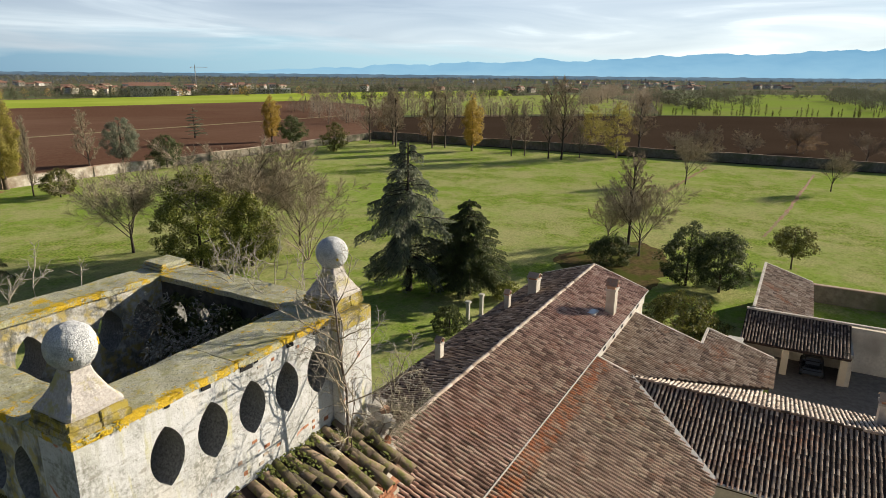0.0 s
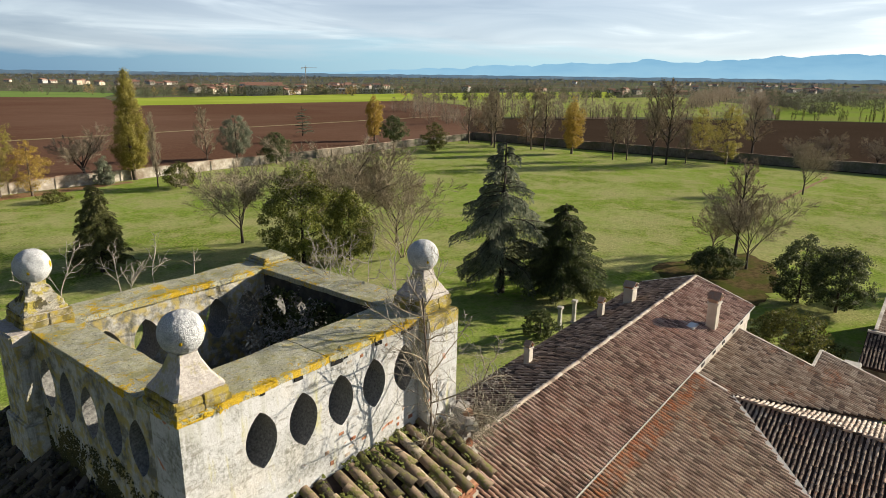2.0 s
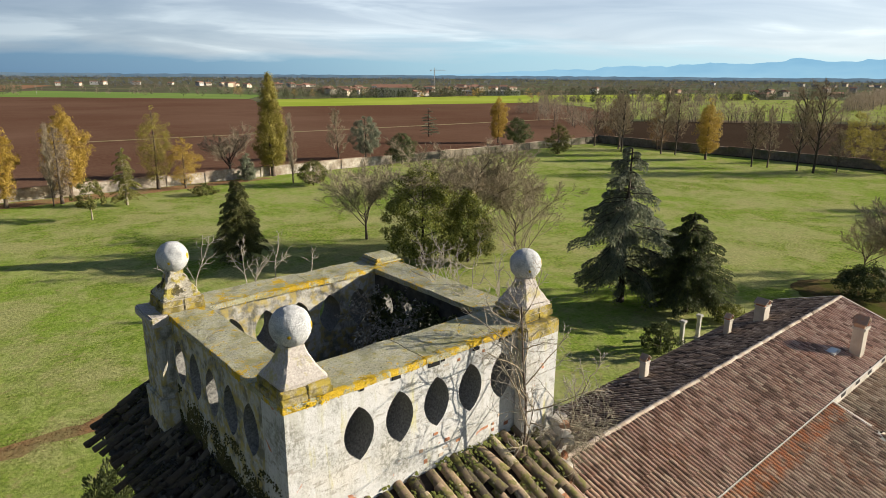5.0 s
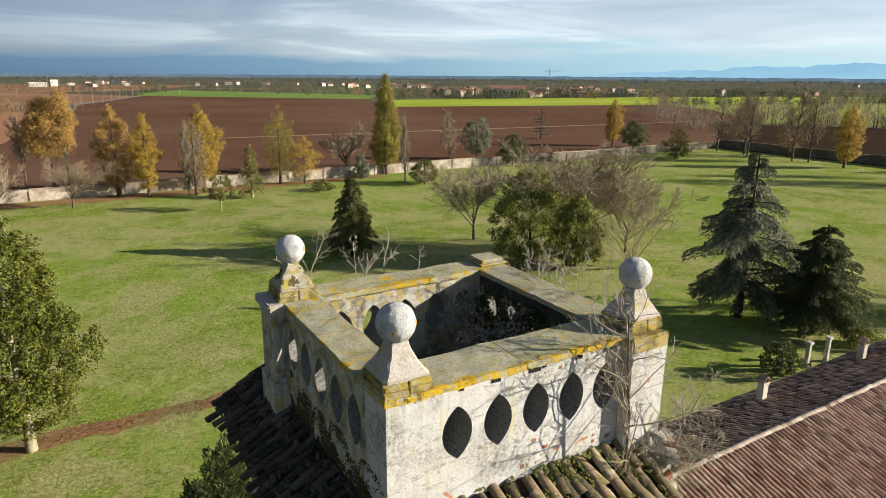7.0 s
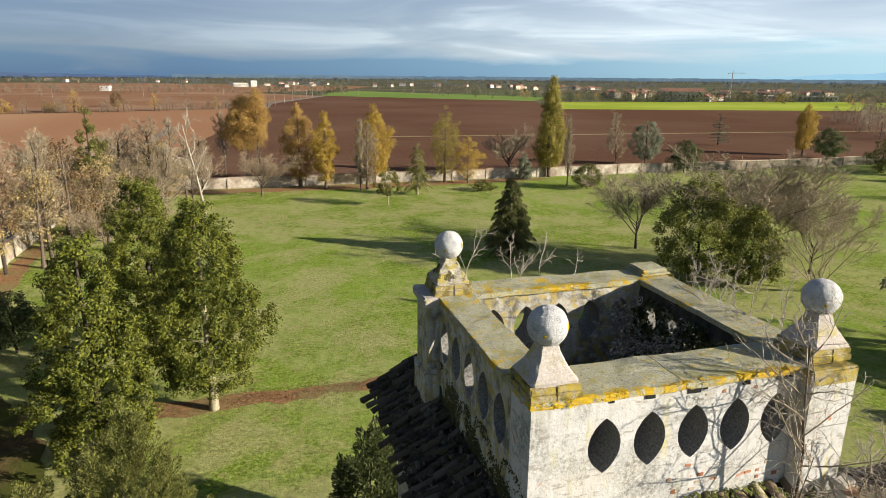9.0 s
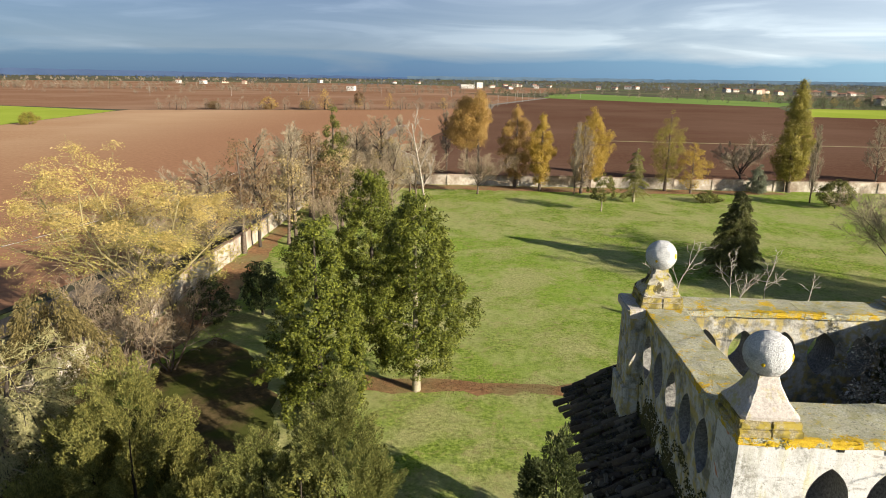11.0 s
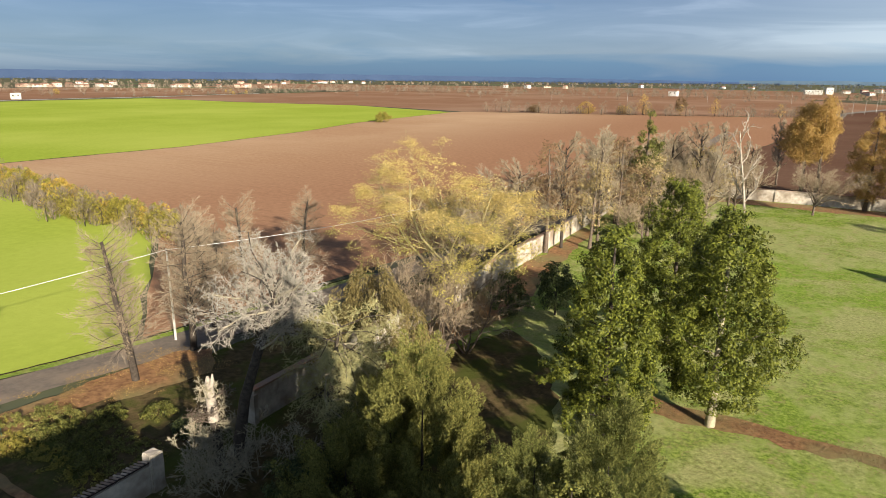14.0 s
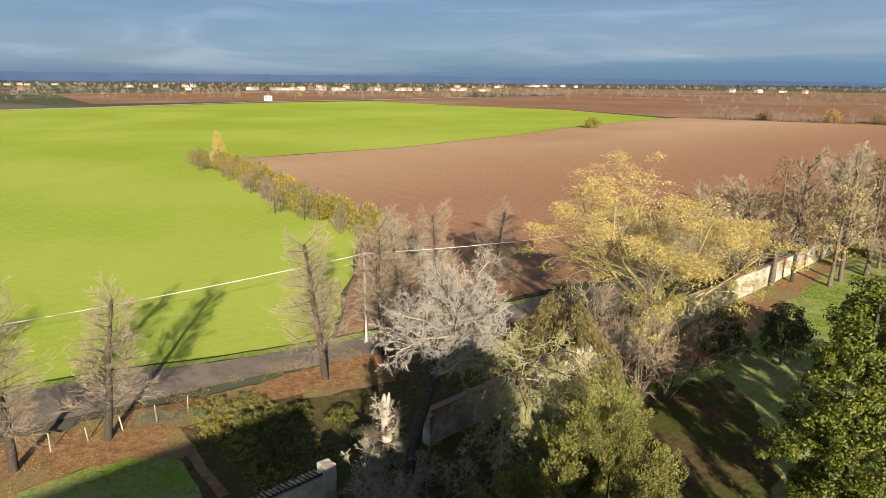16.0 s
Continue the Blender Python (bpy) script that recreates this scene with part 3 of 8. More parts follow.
def thing(name, label, category, at=(0, 0, 0), group="", kind=""):
    ob = new(name)
    ob.matrix_basis = pose(*at)
    ob.empty_display_size = 0.2
    return tagged(ob, label, category, group, kind)


def box_bm(x0, x1, y0, y1, z0, z1, bevel=0.0, jitter=0.0, cuts=0, seed=1):
    bm = bmesh.new()
    bmesh.ops.create_cube(bm, size=1, matrix=Matrix.Translation(((x0 + x1) / 2, (y0 + y1) / 2, (z0 + z1) / 2)) @ Matrix.Diagonal((x1 - x0, y1 - y0, z1 - z0, 1)))
    if cuts:
        bmesh.ops.subdivide_edges(bm, edges=bm.edges[:], cuts=cuts, use_grid_fill=True)
    if bevel:
        bmesh.ops.bevel(bm, geom=[e for e in bm.edges if e.calc_face_angle(0) > 0.5], offset=bevel, segments=2, affect="EDGES")
    if jitter:
        for v in bm.verts:
            v.co += noise.noise_vector(v.co * 5.3 + Vector((seed, 0, 0))) * jitter + noise.noise_vector(v.co * 1.7 + Vector((0, seed, 0))) * jitter
    return bm


def slab_bm(corners, thick):
    """Sloping slab: corners in 3D, thickened downwards."""
    bm = bmesh.new()
    hi = [bm.verts.new(c) for c in corners]
    lo = [bm.verts.new((c[0], c[1], c[2] - thick)) for c in corners]
    n = len(hi)
    bm.faces.new(hi); bm.faces.new(lo[::-1])
    for i in range(n):
        bm.faces.new((lo[i], lo[(i + 1) % n], hi[(i + 1) % n], hi[i]))
    bmesh.ops.recalc_face_normals(bm, faces=bm.faces[:])
    return bm


def sheet(name, outline, z, mat, label, category, rough=0.0, step=1.2):
    """Flat sheet on the ground; rough: metres by which its outline wanders."""
    if rough:
        fine = []
        for (x0, y0), (x1, y1) in zip(outline, outline[1:] + outline[:1]):
            n = max(1, int(math.hypot(x1 - x0, y1 - y0) / step))
            for i in range(n):
                x, y = x0 + (x1 - x0) * i / n, y0 + (y1 - y0) * i / n
                d = noise.noise_vector((x * 0.9, y * 0.9, z)) * rough + noise.noise_vector((x * 0.25, y * 0.25, z + 5)) * rough
                fine.append((x + d.x, y + d.y))
        outline = fine
    me = mesh_from(name, [(x, y, z) for x, y in outline], [tuple(range(len(outline)))], mat)
    if me.polygons[0].normal.z < 0:
        me.flip_normals()
    ob = new(name, me)
    return tagged(ob, label, category, kind="structure")


def tubes(paths, sides=4):
    """Tapered tubes along polylines. paths: list of (points (k,3), radii (k,)). Returns verts, quad faces."""
    V, F, base = [], [], 0
    ang = np.arange(sides) * 2 * np.pi / sides
    for pts, rad in paths:
        pts = np.asarray(pts, float); k = len(pts)
        d = np.gradient(pts, axis=0); d /= np.linalg.norm(d, axis=1, keepdims=True) + 1e-9
        ref = np.where(np.abs(d[:, 2:3]) > 0.9, np.array([[1.0, 0, 0]]), np.array([[0, 0, 1.0]]))
        a = np.cross(d, ref); a /= np.linalg.norm(a, axis=1, keepdims=True) + 1e-9
        b = np.cross(d, a)
        ring = pts[:, None, :] + np.asarray(rad)[:, None, None] * (np.cos(ang)[None, :, None] * a[:, None, :] + np.sin(ang)[None, :, None] * b[:, None, :])
        V.append(ring.reshape(-1, 3))
        i = np.arange(k - 1)[:, None] * sides; j = np.arange(sides)[None, :]; j2 = (j + 1) % sides
        F.append(np.stack([i + j, i + j2, i + sides + j2, i + sides + j], -1).reshape(-1, 4) + base)
        base += k * sides
    return np.concatenate(V), np.concatenate(F)


def tube_mesh(name, paths, mat, sides=4):
    v, f = tubes(paths, sides)
    n = len(f)
    me = bpy.data.meshes.new(name)
    me.vertices.add(len(v)); me.loops.add(4 * n); me.polygons.add(n)
    me.vertices.foreach_set("co", v.astype(np.float32).ravel())
    me.loops.foreach_set("vertex_index", f.astype(np.int32).ravel())
    me.polygons.foreach_set("loop_start", np.arange(0, 4 * n, 4, dtype=np.int32))
    me.polygons.foreach_set("use_smooth", np.ones(n, bool))
    me.materials.append(mat)
    me.update(calc_edges=True)
    return me


# ---- plants ----
def unit(v):
    return v / (np.linalg.norm(v, axis=-1, keepdims=True) + 1e-9)


def grow(rng, start, way, length, rad, level, spec, out):
    """Branch polyline and, from it, its side branches. spec[level]: (count, angle, length ratio, wander, lift, from)."""
    k = 6 if level == 0 else (5 if level < 3 else 4)
    pts, d = [np.array(start, float)], unit(np.array(way, float))
    wander, lift = spec[level][3], spec[level][4]
    for _ in range(k - 1):
        d = unit(d + rng.normal(0, wander, 3) + np.array([0, 0, lift]))
        pts.append(pts[-1] + d * length / (k - 1))
    pts = np.array(pts)
    tip = 0.35 if level + 1 < len(spec) else 0.5
    out.append((level, pts, np.linspace(rad, max(rad * tip, 0.008), k)))
    if level + 1 >= len(spec):
        return
    count, angle, ratio, _, _, low = spec[level + 1][:6]
    slim = spec[level + 1][6] if len(spec[level + 1]) > 6 else 0.45
    count = max(2, int(round(count * rng.uniform(0.8, 1.2))))
    turn = rng.uniform(0, 6.28)
    for i in range(count):
        f = low + (1 - low) * (i + rng.uniform(0.1, 0.9)) / count
        q = f * (k - 1); a = min(int(q), k - 2); p = pts[a] + (pts[a + 1] - pts[a]) * (q - a)
        ax = unit(pts[a + 1] - pts[a]); turn += 2.4 + rng.uniform(-0.5, 0.5)
        s1 = unit(np.cross(ax, [0.3, 0.2, 1.0] if abs(ax[2]) < 0.95 else [1.0, 0, 0])); s2 = np.cross(ax, s1)
        g = math.radians(angle * rng.uniform(0.7, 1.3))
        w = ax * math.cos(g) + (s1 * math.cos(turn) + s2 * math.sin(turn)) * math.sin(g)
        grow(rng, p, w, length * ratio * (1.15 - 0.55 * f) * rng.uniform(0.75, 1.2), max(rad * slim * (1.1 - 0.4 * f), 0.012), level + 1, spec, out)


SPEC = {
    "spread": [(1, 0, 1, 0.07, 0.05, 0), (8, 40, 2.3, 0.12, 0.06, 0.45), (8, 34, 0.5, 0.16, 0.07, 0.22), (7, 32, 0.5, 0.2, 0.05, 0.2), (14, 34, 0.62, 0.24, 0.02, 0.1)],
    "fan": [(1, 0, 1, 0.07, 0.05, 0), (11, 36, 2.3, 0.10, 0.07, 0.45, 0.34), (9, 33, 0.48, 0.15, 0.08, 0.2, 0.4), (8, 32, 0.5, 0.2, 0.05, 0.15), (17, 34, 0.66, 0.24, 0.02, 0.08)],
    "upright": [(1, 0, 1, 0.03, 0.1, 0), (17, 46, 0.33, 0.14, 0.14, 0.22), (7, 38, 0.5, 0.2, 0.08, 0.2), (6, 36, 0.5, 0.25, 0.05, 0.2), (9, 36, 0.6, 0.3, 0.02, 0.15)],
    "column": [(1, 0, 1, 0.02, 0.1, 0), (34, 24, 0.22, 0.1, 0.2, 0.10), (6, 28, 0.5, 0.16, 0.15, 0.2), (14, 32, 0.55, 0.2, 0.1, 0.1)],
    "pollard": [(1, 0, 1, 0.04, 0.05, 0), (56, 64, 0.22, 0.12, 0.05, 0.22, 0.12), (9, 34, 0.55, 0.2, 0.05, 0.1), (12, 34, 0.6, 0.24, 0.03, 0.08)],
    "gnarled": [(1, 0, 1, 0.2, 0.04, 0), (9, 55, 0.9, 0.3, 0.03, 0.45), (8, 48, 0.5, 0.38, 0.03, 0.2), (8, 46, 0.5, 0.42, 0.02, 0.15), (5, 44, 0.5, 0.5, 0.0, 0.15)],
    "dead": [(1, 0, 1, 0.05, 0.05, 0), (9, 50, 0.34, 0.25, 0.12, 0.3), (4, 42, 0.5, 0.3, 0.08, 0.3), (3, 40, 0.5, 0.3, 0.05, 0.3)],
    "stems": [(1, 0, 1, 0.16, 0.03, 0), (5, 30, 0.55, 0.2, 0.05, 0.25), (6, 34, 0.5, 0.25, 0.04, 0.2), (11, 36, 0.6, 0.3, 0.02, 0.12)],
}


def skeleton_meshes(kind, h, seed, bark, twig, girth=0.022, split=2, squash=1.0, thick=1.0):
    """Trunk-and-limb mesh and twig mesh of a bare tree of that height."""
    rng = np.random.default_rng(seed)
    out = []
    if kind == "stems":
        for i in range(7):
            a = i * 0.9 + rng.uniform(0, 0.5)
            grow(rng, (0.15 * math.cos(a), 0.15 * math.sin(a), 0), (0.45 * math.cos(a), 0.45 * math.sin(a), 1), h * 0.62, h * 0.008, 0, SPEC[kind], out)
    else:
        trunk = {"spread": 0.30, "fan": 0.28, "upright": 0.92, "column": 0.97, "pollard": 0.93, "gnarled": 0.42, "dead": 0.92}[kind]
        grow(rng, (0, 0, 0), (0, 0, 1), h * trunk, h * girth, 0, SPEC[kind], out)
    top = max(p[:, 2].max() for _, p, _ in out)
    sc = np.array([squash, squash, 1.0]) * h / top
    big = [(p * sc, r) for lv, p, r in out if lv < split]
    fine = [(lv, p * sc, np.maximum(r, 0.010) * thick) for lv, p, r in out if lv >= split]
    return tube_mesh("trunk", big, bark, 6), twig_mesh("crown", fine, twig, rng, split)


def twig_mesh(name, fine, mat, rng, split):
    """Branches as three-sided tubes, their last twigs as thin tapering blades."""
    deep = max(lv for lv, _, _ in fine)
    thick = [(p, r) for lv, p, r in fine if lv < deep]
    v, f = tubes(thick, 3) if thick else (np.zeros((0, 3)), np.zeros((0, 4), int))
    tip = [(p, r) for lv, p, r in fine if lv == deep]
    P2 = np.array([[p[0], p[-1]] for p, _ in tip]); R2 = np.array([[r[0] * 1.1, r[-1] * 0.5] for _, r in tip])
    s = unit(np.cross(P2[:, 1] - P2[:, 0], rng.normal(size=(len(tip), 3))))[:, None, :] * R2[..., None]
    ring = np.stack([P2 - s, P2 + s], 2).reshape(-1, 3)
    i = np.arange(len(tip))[:, None] * 4 + np.array([[0, 1, 3, 2]])
    v, f = np.concatenate([v, ring]), np.concatenate([f, i + len(v)])
    n = len(f)
    me = bpy.data.meshes.new(name)
    me.vertices.add(len(v)); me.loops.add(4 * n); me.polygons.add(n)
    me.vertices.foreach_set("co", v.astype(np.float32).ravel())
    me.loops.foreach_set("vertex_index", f.astype(np.int32).ravel())
    me.polygons.foreach_set("loop_start", np.arange(0, 4 * n, 4, dtype=np.int32))
    me.materials.append(mat)
    me.update(calc_edges=True)
    return me


def bare_tree(at, trunk_me, crown_me, label, scale=1.0, turn=0.0, wide=1.0, name="bare_tree", group="bare trees", category="tree"):
    ob = thing(name, label, category, (0, 0, 0), group)
    ob.matrix_basis = pose(at[0], at[1], at[2] if len(at) > 2 else 0, 0, 0, turn) @ Matrix.Diagonal((scale * wide, scale * wide, scale, 1))
    add_part("trunk", trunk_me, ob)
    add_part("crown", crown_me, ob)
    return ob


def leaf_verts(rng, c, size, aspect=1.6, way=None, bias=0.0, face=None):
    """Four-cornered leaves round the centres c. way: their length runs that way, by bias. face: their blades turn that way."""
    n = len(c)
    d = unit(rng.normal(size=(n, 3)))
    if face is not None:
        nn = unit(face + rng.normal(0, 0.42, (n, 3)))
        d = unit(d - nn * np.sum(d * nn, 1, keepdims=True))
        s = np.cross(nn, d)
        L = size * rng.uniform(0.6, 1.3, (n, 1))
        a, b = d * L * aspect / 2, s * L / 2
        return np.stack([c - a, c + b * 0.9 + a * 0.1, c + a, c - b * 0.9 + a * 0.1], 1)
    if way is not None:
        d = unit(d * (1 - bias) + way * bias)
    s = unit(np.cross(d, rng.normal(size=(n, 3))))
    L = (size * rng.uniform(0.6, 1.3, (n, 1)))
    a, b = d * L * aspect / 2, s * L / 2
    return np.stack([c - a, c + b * 0.9 + a * 0.1, c + a, c - b * 0.9 + a * 0.1], 1)


def clump_points(rng, centres, radius, per):
    n = len(centres)
    r = np.broadcast_to(np.asarray(radius, float).reshape(-1, 1) if np.ndim(radius) else np.full((n, 1), radius), (n, 1))
    off = unit(rng.normal(size=(n, per, 3))) * rng.uniform(0.25, 1.0, (n, per, 1)) ** 0.6 * r[:, None, :]
    off[..., 2] *= 0.8
    return (centres[:, None, :] + off).reshape(-1, 3), np.repeat(unit(off.reshape(-1, 3)), 1, 0)


def profile_centres(rng, n, h0, h1, prof, shell=0.55):
    """Clump centres inside a turned outline: prof(f) gives the radius at height f from 0 to 1."""
    f = rng.uniform(0, 1, n * 3)
    w = np.array([prof(x) for x in f]); keep = rng.uniform(0, w.max(), n * 3) < w
    f, w = f[keep][:n], w[keep][:n]
    a = rng.uniform(0, 6.283, len(f)); r = w * (shell + (1 - shell) * rng.uniform(0, 1, len(f)) ** 0.5)
    lob = 1 + 0.20 * np.sin(a * 3 + f * 11) + 0.14 * np.sin(a * 5 - f * 17 + 1)
    return np.stack([np.cos(a) * r * lob, np.sin(a) * r * lob, h0 + (h1 - h0) * f], 1)


def trunk_path(rng, h, r, lean=0.03):
    z = np.linspace(0, h, 7)
    x, y = np.cumsum(rng.normal(0, lean * h / 7, (2, 7)), axis=1); x -= x[0]; y -= y[0]
    return np.stack([x, y, z], 1), np.linspace(r, r * 0.25, 7) * np.array([1.35, 1.05, 1, 1, 1, 1, 1])


def leafy(name, at, h, prof, label, category, leaf, bark, seed, clumps=150, per=40, size=0.3, clump=0.8, low=0.12, aspect=1.6, up=0.0,
          shell=0.55, girth=0.018, group="", limbs=10, wide=1.0, droop=False):
    """A tree with a trunk, limbs and a crown of many leaves."""
    size, per = (size * 0.54, int(per * 3.6)) if size >= 0.28 else (size * 0.66, int(per * 1.9)) if size >= 0.19 else (size * 0.85, int(per * 1.25))
    rng = np.random.default_rng(seed)
    ob = thing(name, label, category, (*at[:2], at[2] if len(at) > 2 else 0), group)
    ob.matrix_basis = ob.matrix_basis @ pose(0, 0, 0, 0, 0, float(rng.uniform(0, 360)))
    p, r = trunk_path(rng, h * 0.93, h * girth)
    add_part("trunk", tube_mesh("trunk", [(p, r)], bark, 7), ob)
    for i in range(limbs):
        f = low + (0.9 - low) * (i + 0.5) / limbs
        a = i * 2.4; R = prof(min(1, max(0, (f - low) / (1 - low)))) * 0.85
        s = np.array([np.interp(f * h, p[:, 2], p[:, 0]), np.interp(f * h, p[:, 2], p[:, 1]), f * h])
        e = s + np.array([math.cos(a) * R, math.sin(a) * R, R * 0.5])
        m = (s + e) / 2 + np.array([0, 0, -0.08 * R])
        add_part("limb", tube_mesh("limb", [(np.array([s, m, e]), np.array([0.4, 0.28, 0.12]) * h * girth * (1.1 - f))], bark, 5), ob)
    c = profile_centres(rng, clumps, low * h, h * 0.985, prof, shell)
    c[:, 0] *= wide
    pts, out = clump_points(rng, c, clump * rng.uniform(0.6, 1.25, len(c)), per)
    way = unit(out + np.array([0, 0, -1.6 if droop else up]))
    face = None if (up or droop) else unit(out + 0.35 * unit(pts * np.array([1, 1, 0])) + np.array([0, 0, 0.45]))
    add_part("crown", quads("crown", leaf_verts(rng, pts, size, aspect, way, 0.6, face), leaf), ob)
    return ob


def plumes(name, at, h, prof, label, leaf, bark, seed, n=120, per=150, size=0.1, length=1.5, rad=0.32, group="", category="tree", hang=False, low=0.03):
    """A dense conifer of many feathery plumes that point up and out (or hang down)."""
    rng = np.random.default_rng(seed)
    ob = thing(name, label, category, (*at[:2], at[2] if len(at) > 2 else 0), group)
    p, r = trunk_path(rng, h * 0.55, h * 0.02)
    add_part("trunk", tube_mesh("trunk", [(p, r * 0.6)], bark, 6), ob)
    c = profile_centres(rng, n, low * h, h - (0.2 if hang else length * 0.8), prof, 0.72)
    out = c * np.array([1, 1, 0]); out = unit(out)
    f = (c[:, 2:3] / h)
    ax = unit(out * rng.uniform(0.15, 0.75, (len(c), 1)) + np.array([0, 0, -1.0 if hang else 1.0]) + rng.normal(0, 0.14, c.shape))
    L = length * rng.uniform(0.6, 1.3, (len(c), 1)) * (1.1 - 0.45 * f)
    t = rng.uniform(0, 1, (len(c), per)) ** 0.8
    w = rad * np.sin(np.pi * (0.12 + 0.82 * t)) ** 0.8 * rng.uniform(0.1, 1, t.shape) ** 0.5
    a = rng.uniform(0, 6.283, t.shape)
    s1 = unit(np.cross(ax, np.array([0.3, 0.9, 0.2]))); s2 = np.cross(ax, s1)
    pts = c[:, None, :] + ax[:, None, :] * (t[..., None] * L[:, None, :]) + w[..., None] * (np.cos(a)[..., None] * s1[:, None, :] + np.sin(a)[..., None] * s2[:, None, :])
    way = np.broadcast_to(ax[:, None, :], pts.shape) + 0.55 * (np.cos(a)[..., None] * s1[:, None, :] + np.sin(a)[..., None] * s2[:, None, :])
    add_part("crown", quads("crown", leaf_verts(rng, pts.reshape(-1, 3), size, 2.6, unit(way.reshape(-1, 3)), 0.75), leaf), ob)
    return ob


def cone(R, tip=0.05, belly=0.1):
    return lambda f: R * max(tip, (1 - f) ** 0.85) * (min(1, 0.45 + f / belly * 0.55) if f < belly else 1)


def egg(R, low=0.35):
    return lambda f: R * math.sin(math.pi * min(1, max(0.02, f ** (0.75 if low < 0.5 else 1.0)))) ** 0.6


def dome(R):
    """Widest low down, narrowing to a blunt top."""
    return lambda f: R * (0.62 + 0.38 * min(1, f * 3.5)) * max(0.08, 1 - max(0, f - 0.25) / 0.75) ** 0.55


def column(R):
    return lambda f: R * (0.55 + 0.45 * math.sin(math.pi * min(1, f * 1.05))) * min(1, (1.02 - f) * 3.2)


def cedar_tree(at, h, R, leaf, bark, seed, label, name="cedar_tree", droop=0.35, tiers=20, density=1.0, flat=False):
    rng = np.random.default_rng(seed)
    ob = thing(name, label, "tree", (*at, 0))
    p, r = trunk_path(rng, h, h * 0.02, 0.01)
    paths, V = [(p, r)], []
    for i in range(tiers):
        f = 0.14 + 0.84 * i / (tiers - 1)
        n = (6 + i % 3) if f < 0.75 else 5
        for j in range(n):
            a = rng.uniform(0, 6.28)
            if flat:
                L = R * min(1.0, (1.03 - f) * 1.75) ** 0.85 * rng.uniform(0.45, 1.12) * min(1.0, 0.62 + 0.9 * f) + 0.3
            else:
                L = R * (1.02 - f) ** 0.66 * rng.uniform(0.45, 1.2) * (1 if f > 0.2 else 0.8) + 0.3
            t = np.linspace(0, 1, 7)
            z = (f + rng.uniform(-0.02, 0.02)) * h + L * (0.34 * t - (0.30 + droop) * t ** 2) * 0.8
            b = np.stack([np.cos(a) * L * t, np.sin(a) * L * t, z], 1) + np.array([np.interp(f * h, p[:, 2], p[:, 0]), np.interp(f * h, p[:, 2], p[:, 1]), 0])
            b += np.cumsum(rng.normal(0, 0.02 * L, b.shape), 0)
            paths.append((b, np.linspace(0.07, 0.02, 7) * h / 16))
            m = int(430 * L / 4 * density) + 40
            tt = rng.uniform(0.12, 1.0, m) ** 0.8
            c = np.stack([np.interp(tt, t, b[:, k]) for k in range(3)], 1)
            side = np.array([-math.sin(a), math.cos(a), 0.0])
            w = rng.normal(0, 0.115 if flat else 0.13, m) * L * (1.1 - tt * 0.7)
            c += side * w[:, None]
            c[:, 2] -= np.abs(w) * (0.45 if flat else 0.28) + rng.uniform(0, 1.0 if flat else 0.5, m) ** (2 if flat else 1) * droop * (4.2 if flat else 2.4)
            way = unit(side * np.sign(w)[:, None] * 0.7 + np.array([math.cos(a), math.sin(a), -0.7 - droop]))
            V.append(leaf_verts(rng, c, 0.125 * h / 16, 2.8, way, 0.65))
    add_part("trunk", tube_mesh("trunk", paths, bark, 5), ob)
    add_part("crown", quads("crown", np.concatenate(V), leaf), ob)
    return ob


# ---- setting: ground, fields, road ----
a = np.linspace(0, 2 * np.pi, 97)[:-1]
ground_me = mesh_from("ground", [(4700 * math.cos(t), 4700 * math.sin(t), 0) for t in a], [tuple(range(96))], M["farmland"])
tagged(new("ground", ground_me), "flat farmland reaching to the horizon", "ground", kind="structure")
sheet("lawn", [(-33.5, -70), (188, -70), (188, 133.5), (-33.5, 133.5)], 0.06, M["grass"], "patchy green and tan park lawn", "lawn")
sheet("field", [(-33, 135), (189, 135), (250, 170), (330, 215), (404, 300), (436, 379), (214, 434), (240, 520), (261, 580), (74, 749), (7, 541), (8, 474)], 0.10, M["earth"], "ploughed reddish-brown field", "field", 0.5, 6.0)
sheet("field", [(214, 434), (436, 379), (700, 300), (950, 420), (604, 529), (278, 560)], 0.14, M["wheat"], "bright green sown field", "field", 0.5, 6.0)
sheet("field", [(74, 752), (261, 583), (330, 690), (150, 980), (100, 900)], 0.14, M["wheat_cool"], "bright green sown field", "field", 0.5, 6.0)
sheet("field", [(-61, -120), (-60, 3), (-58.6, 10.7), (-55, 18.5), (-53, 28), (-88, 55.5), (-104, 54.5), (-155, 66), (-181, 65), (-187, 83), (-183, 135), (-192, 202), (-207, 259),
                (-220, 380), (-332, 420), (-448, 404), (-586, 413), (-595, 298), (-560, 72), (-540, -160)], 0.12, M["wheat"], "bright green sown field beside the road", "field", 0.5, 6.0)
sheet("field", [(-53, 28.5), (-48, 60), (-42, 90), (-37, 135), (-33, 136), (7.6, 474), (-163, 407), (-218, 391), (-219.5, 380), (-206.5, 259), (-191.5, 202), (-182.5, 135), (-186, 84), (-180, 66), (-155, 67), (-104, 55.5), (-88, 56.3)],
      0.10, M["earth_frontlit"], "ploughed reddish-brown field beside the road", "field", 0.5, 6.0)
sheet("field", [(-218, 394), (-163, 411), (8, 480), (14, 510), (80, 735), (-20, 900), (-650, 861), (-640, 520), (-590, 417), (-448, 408), (-332, 424)], 0.06, M["earth_red"], "far ploughed brown field", "field", 0.5, 6.0)
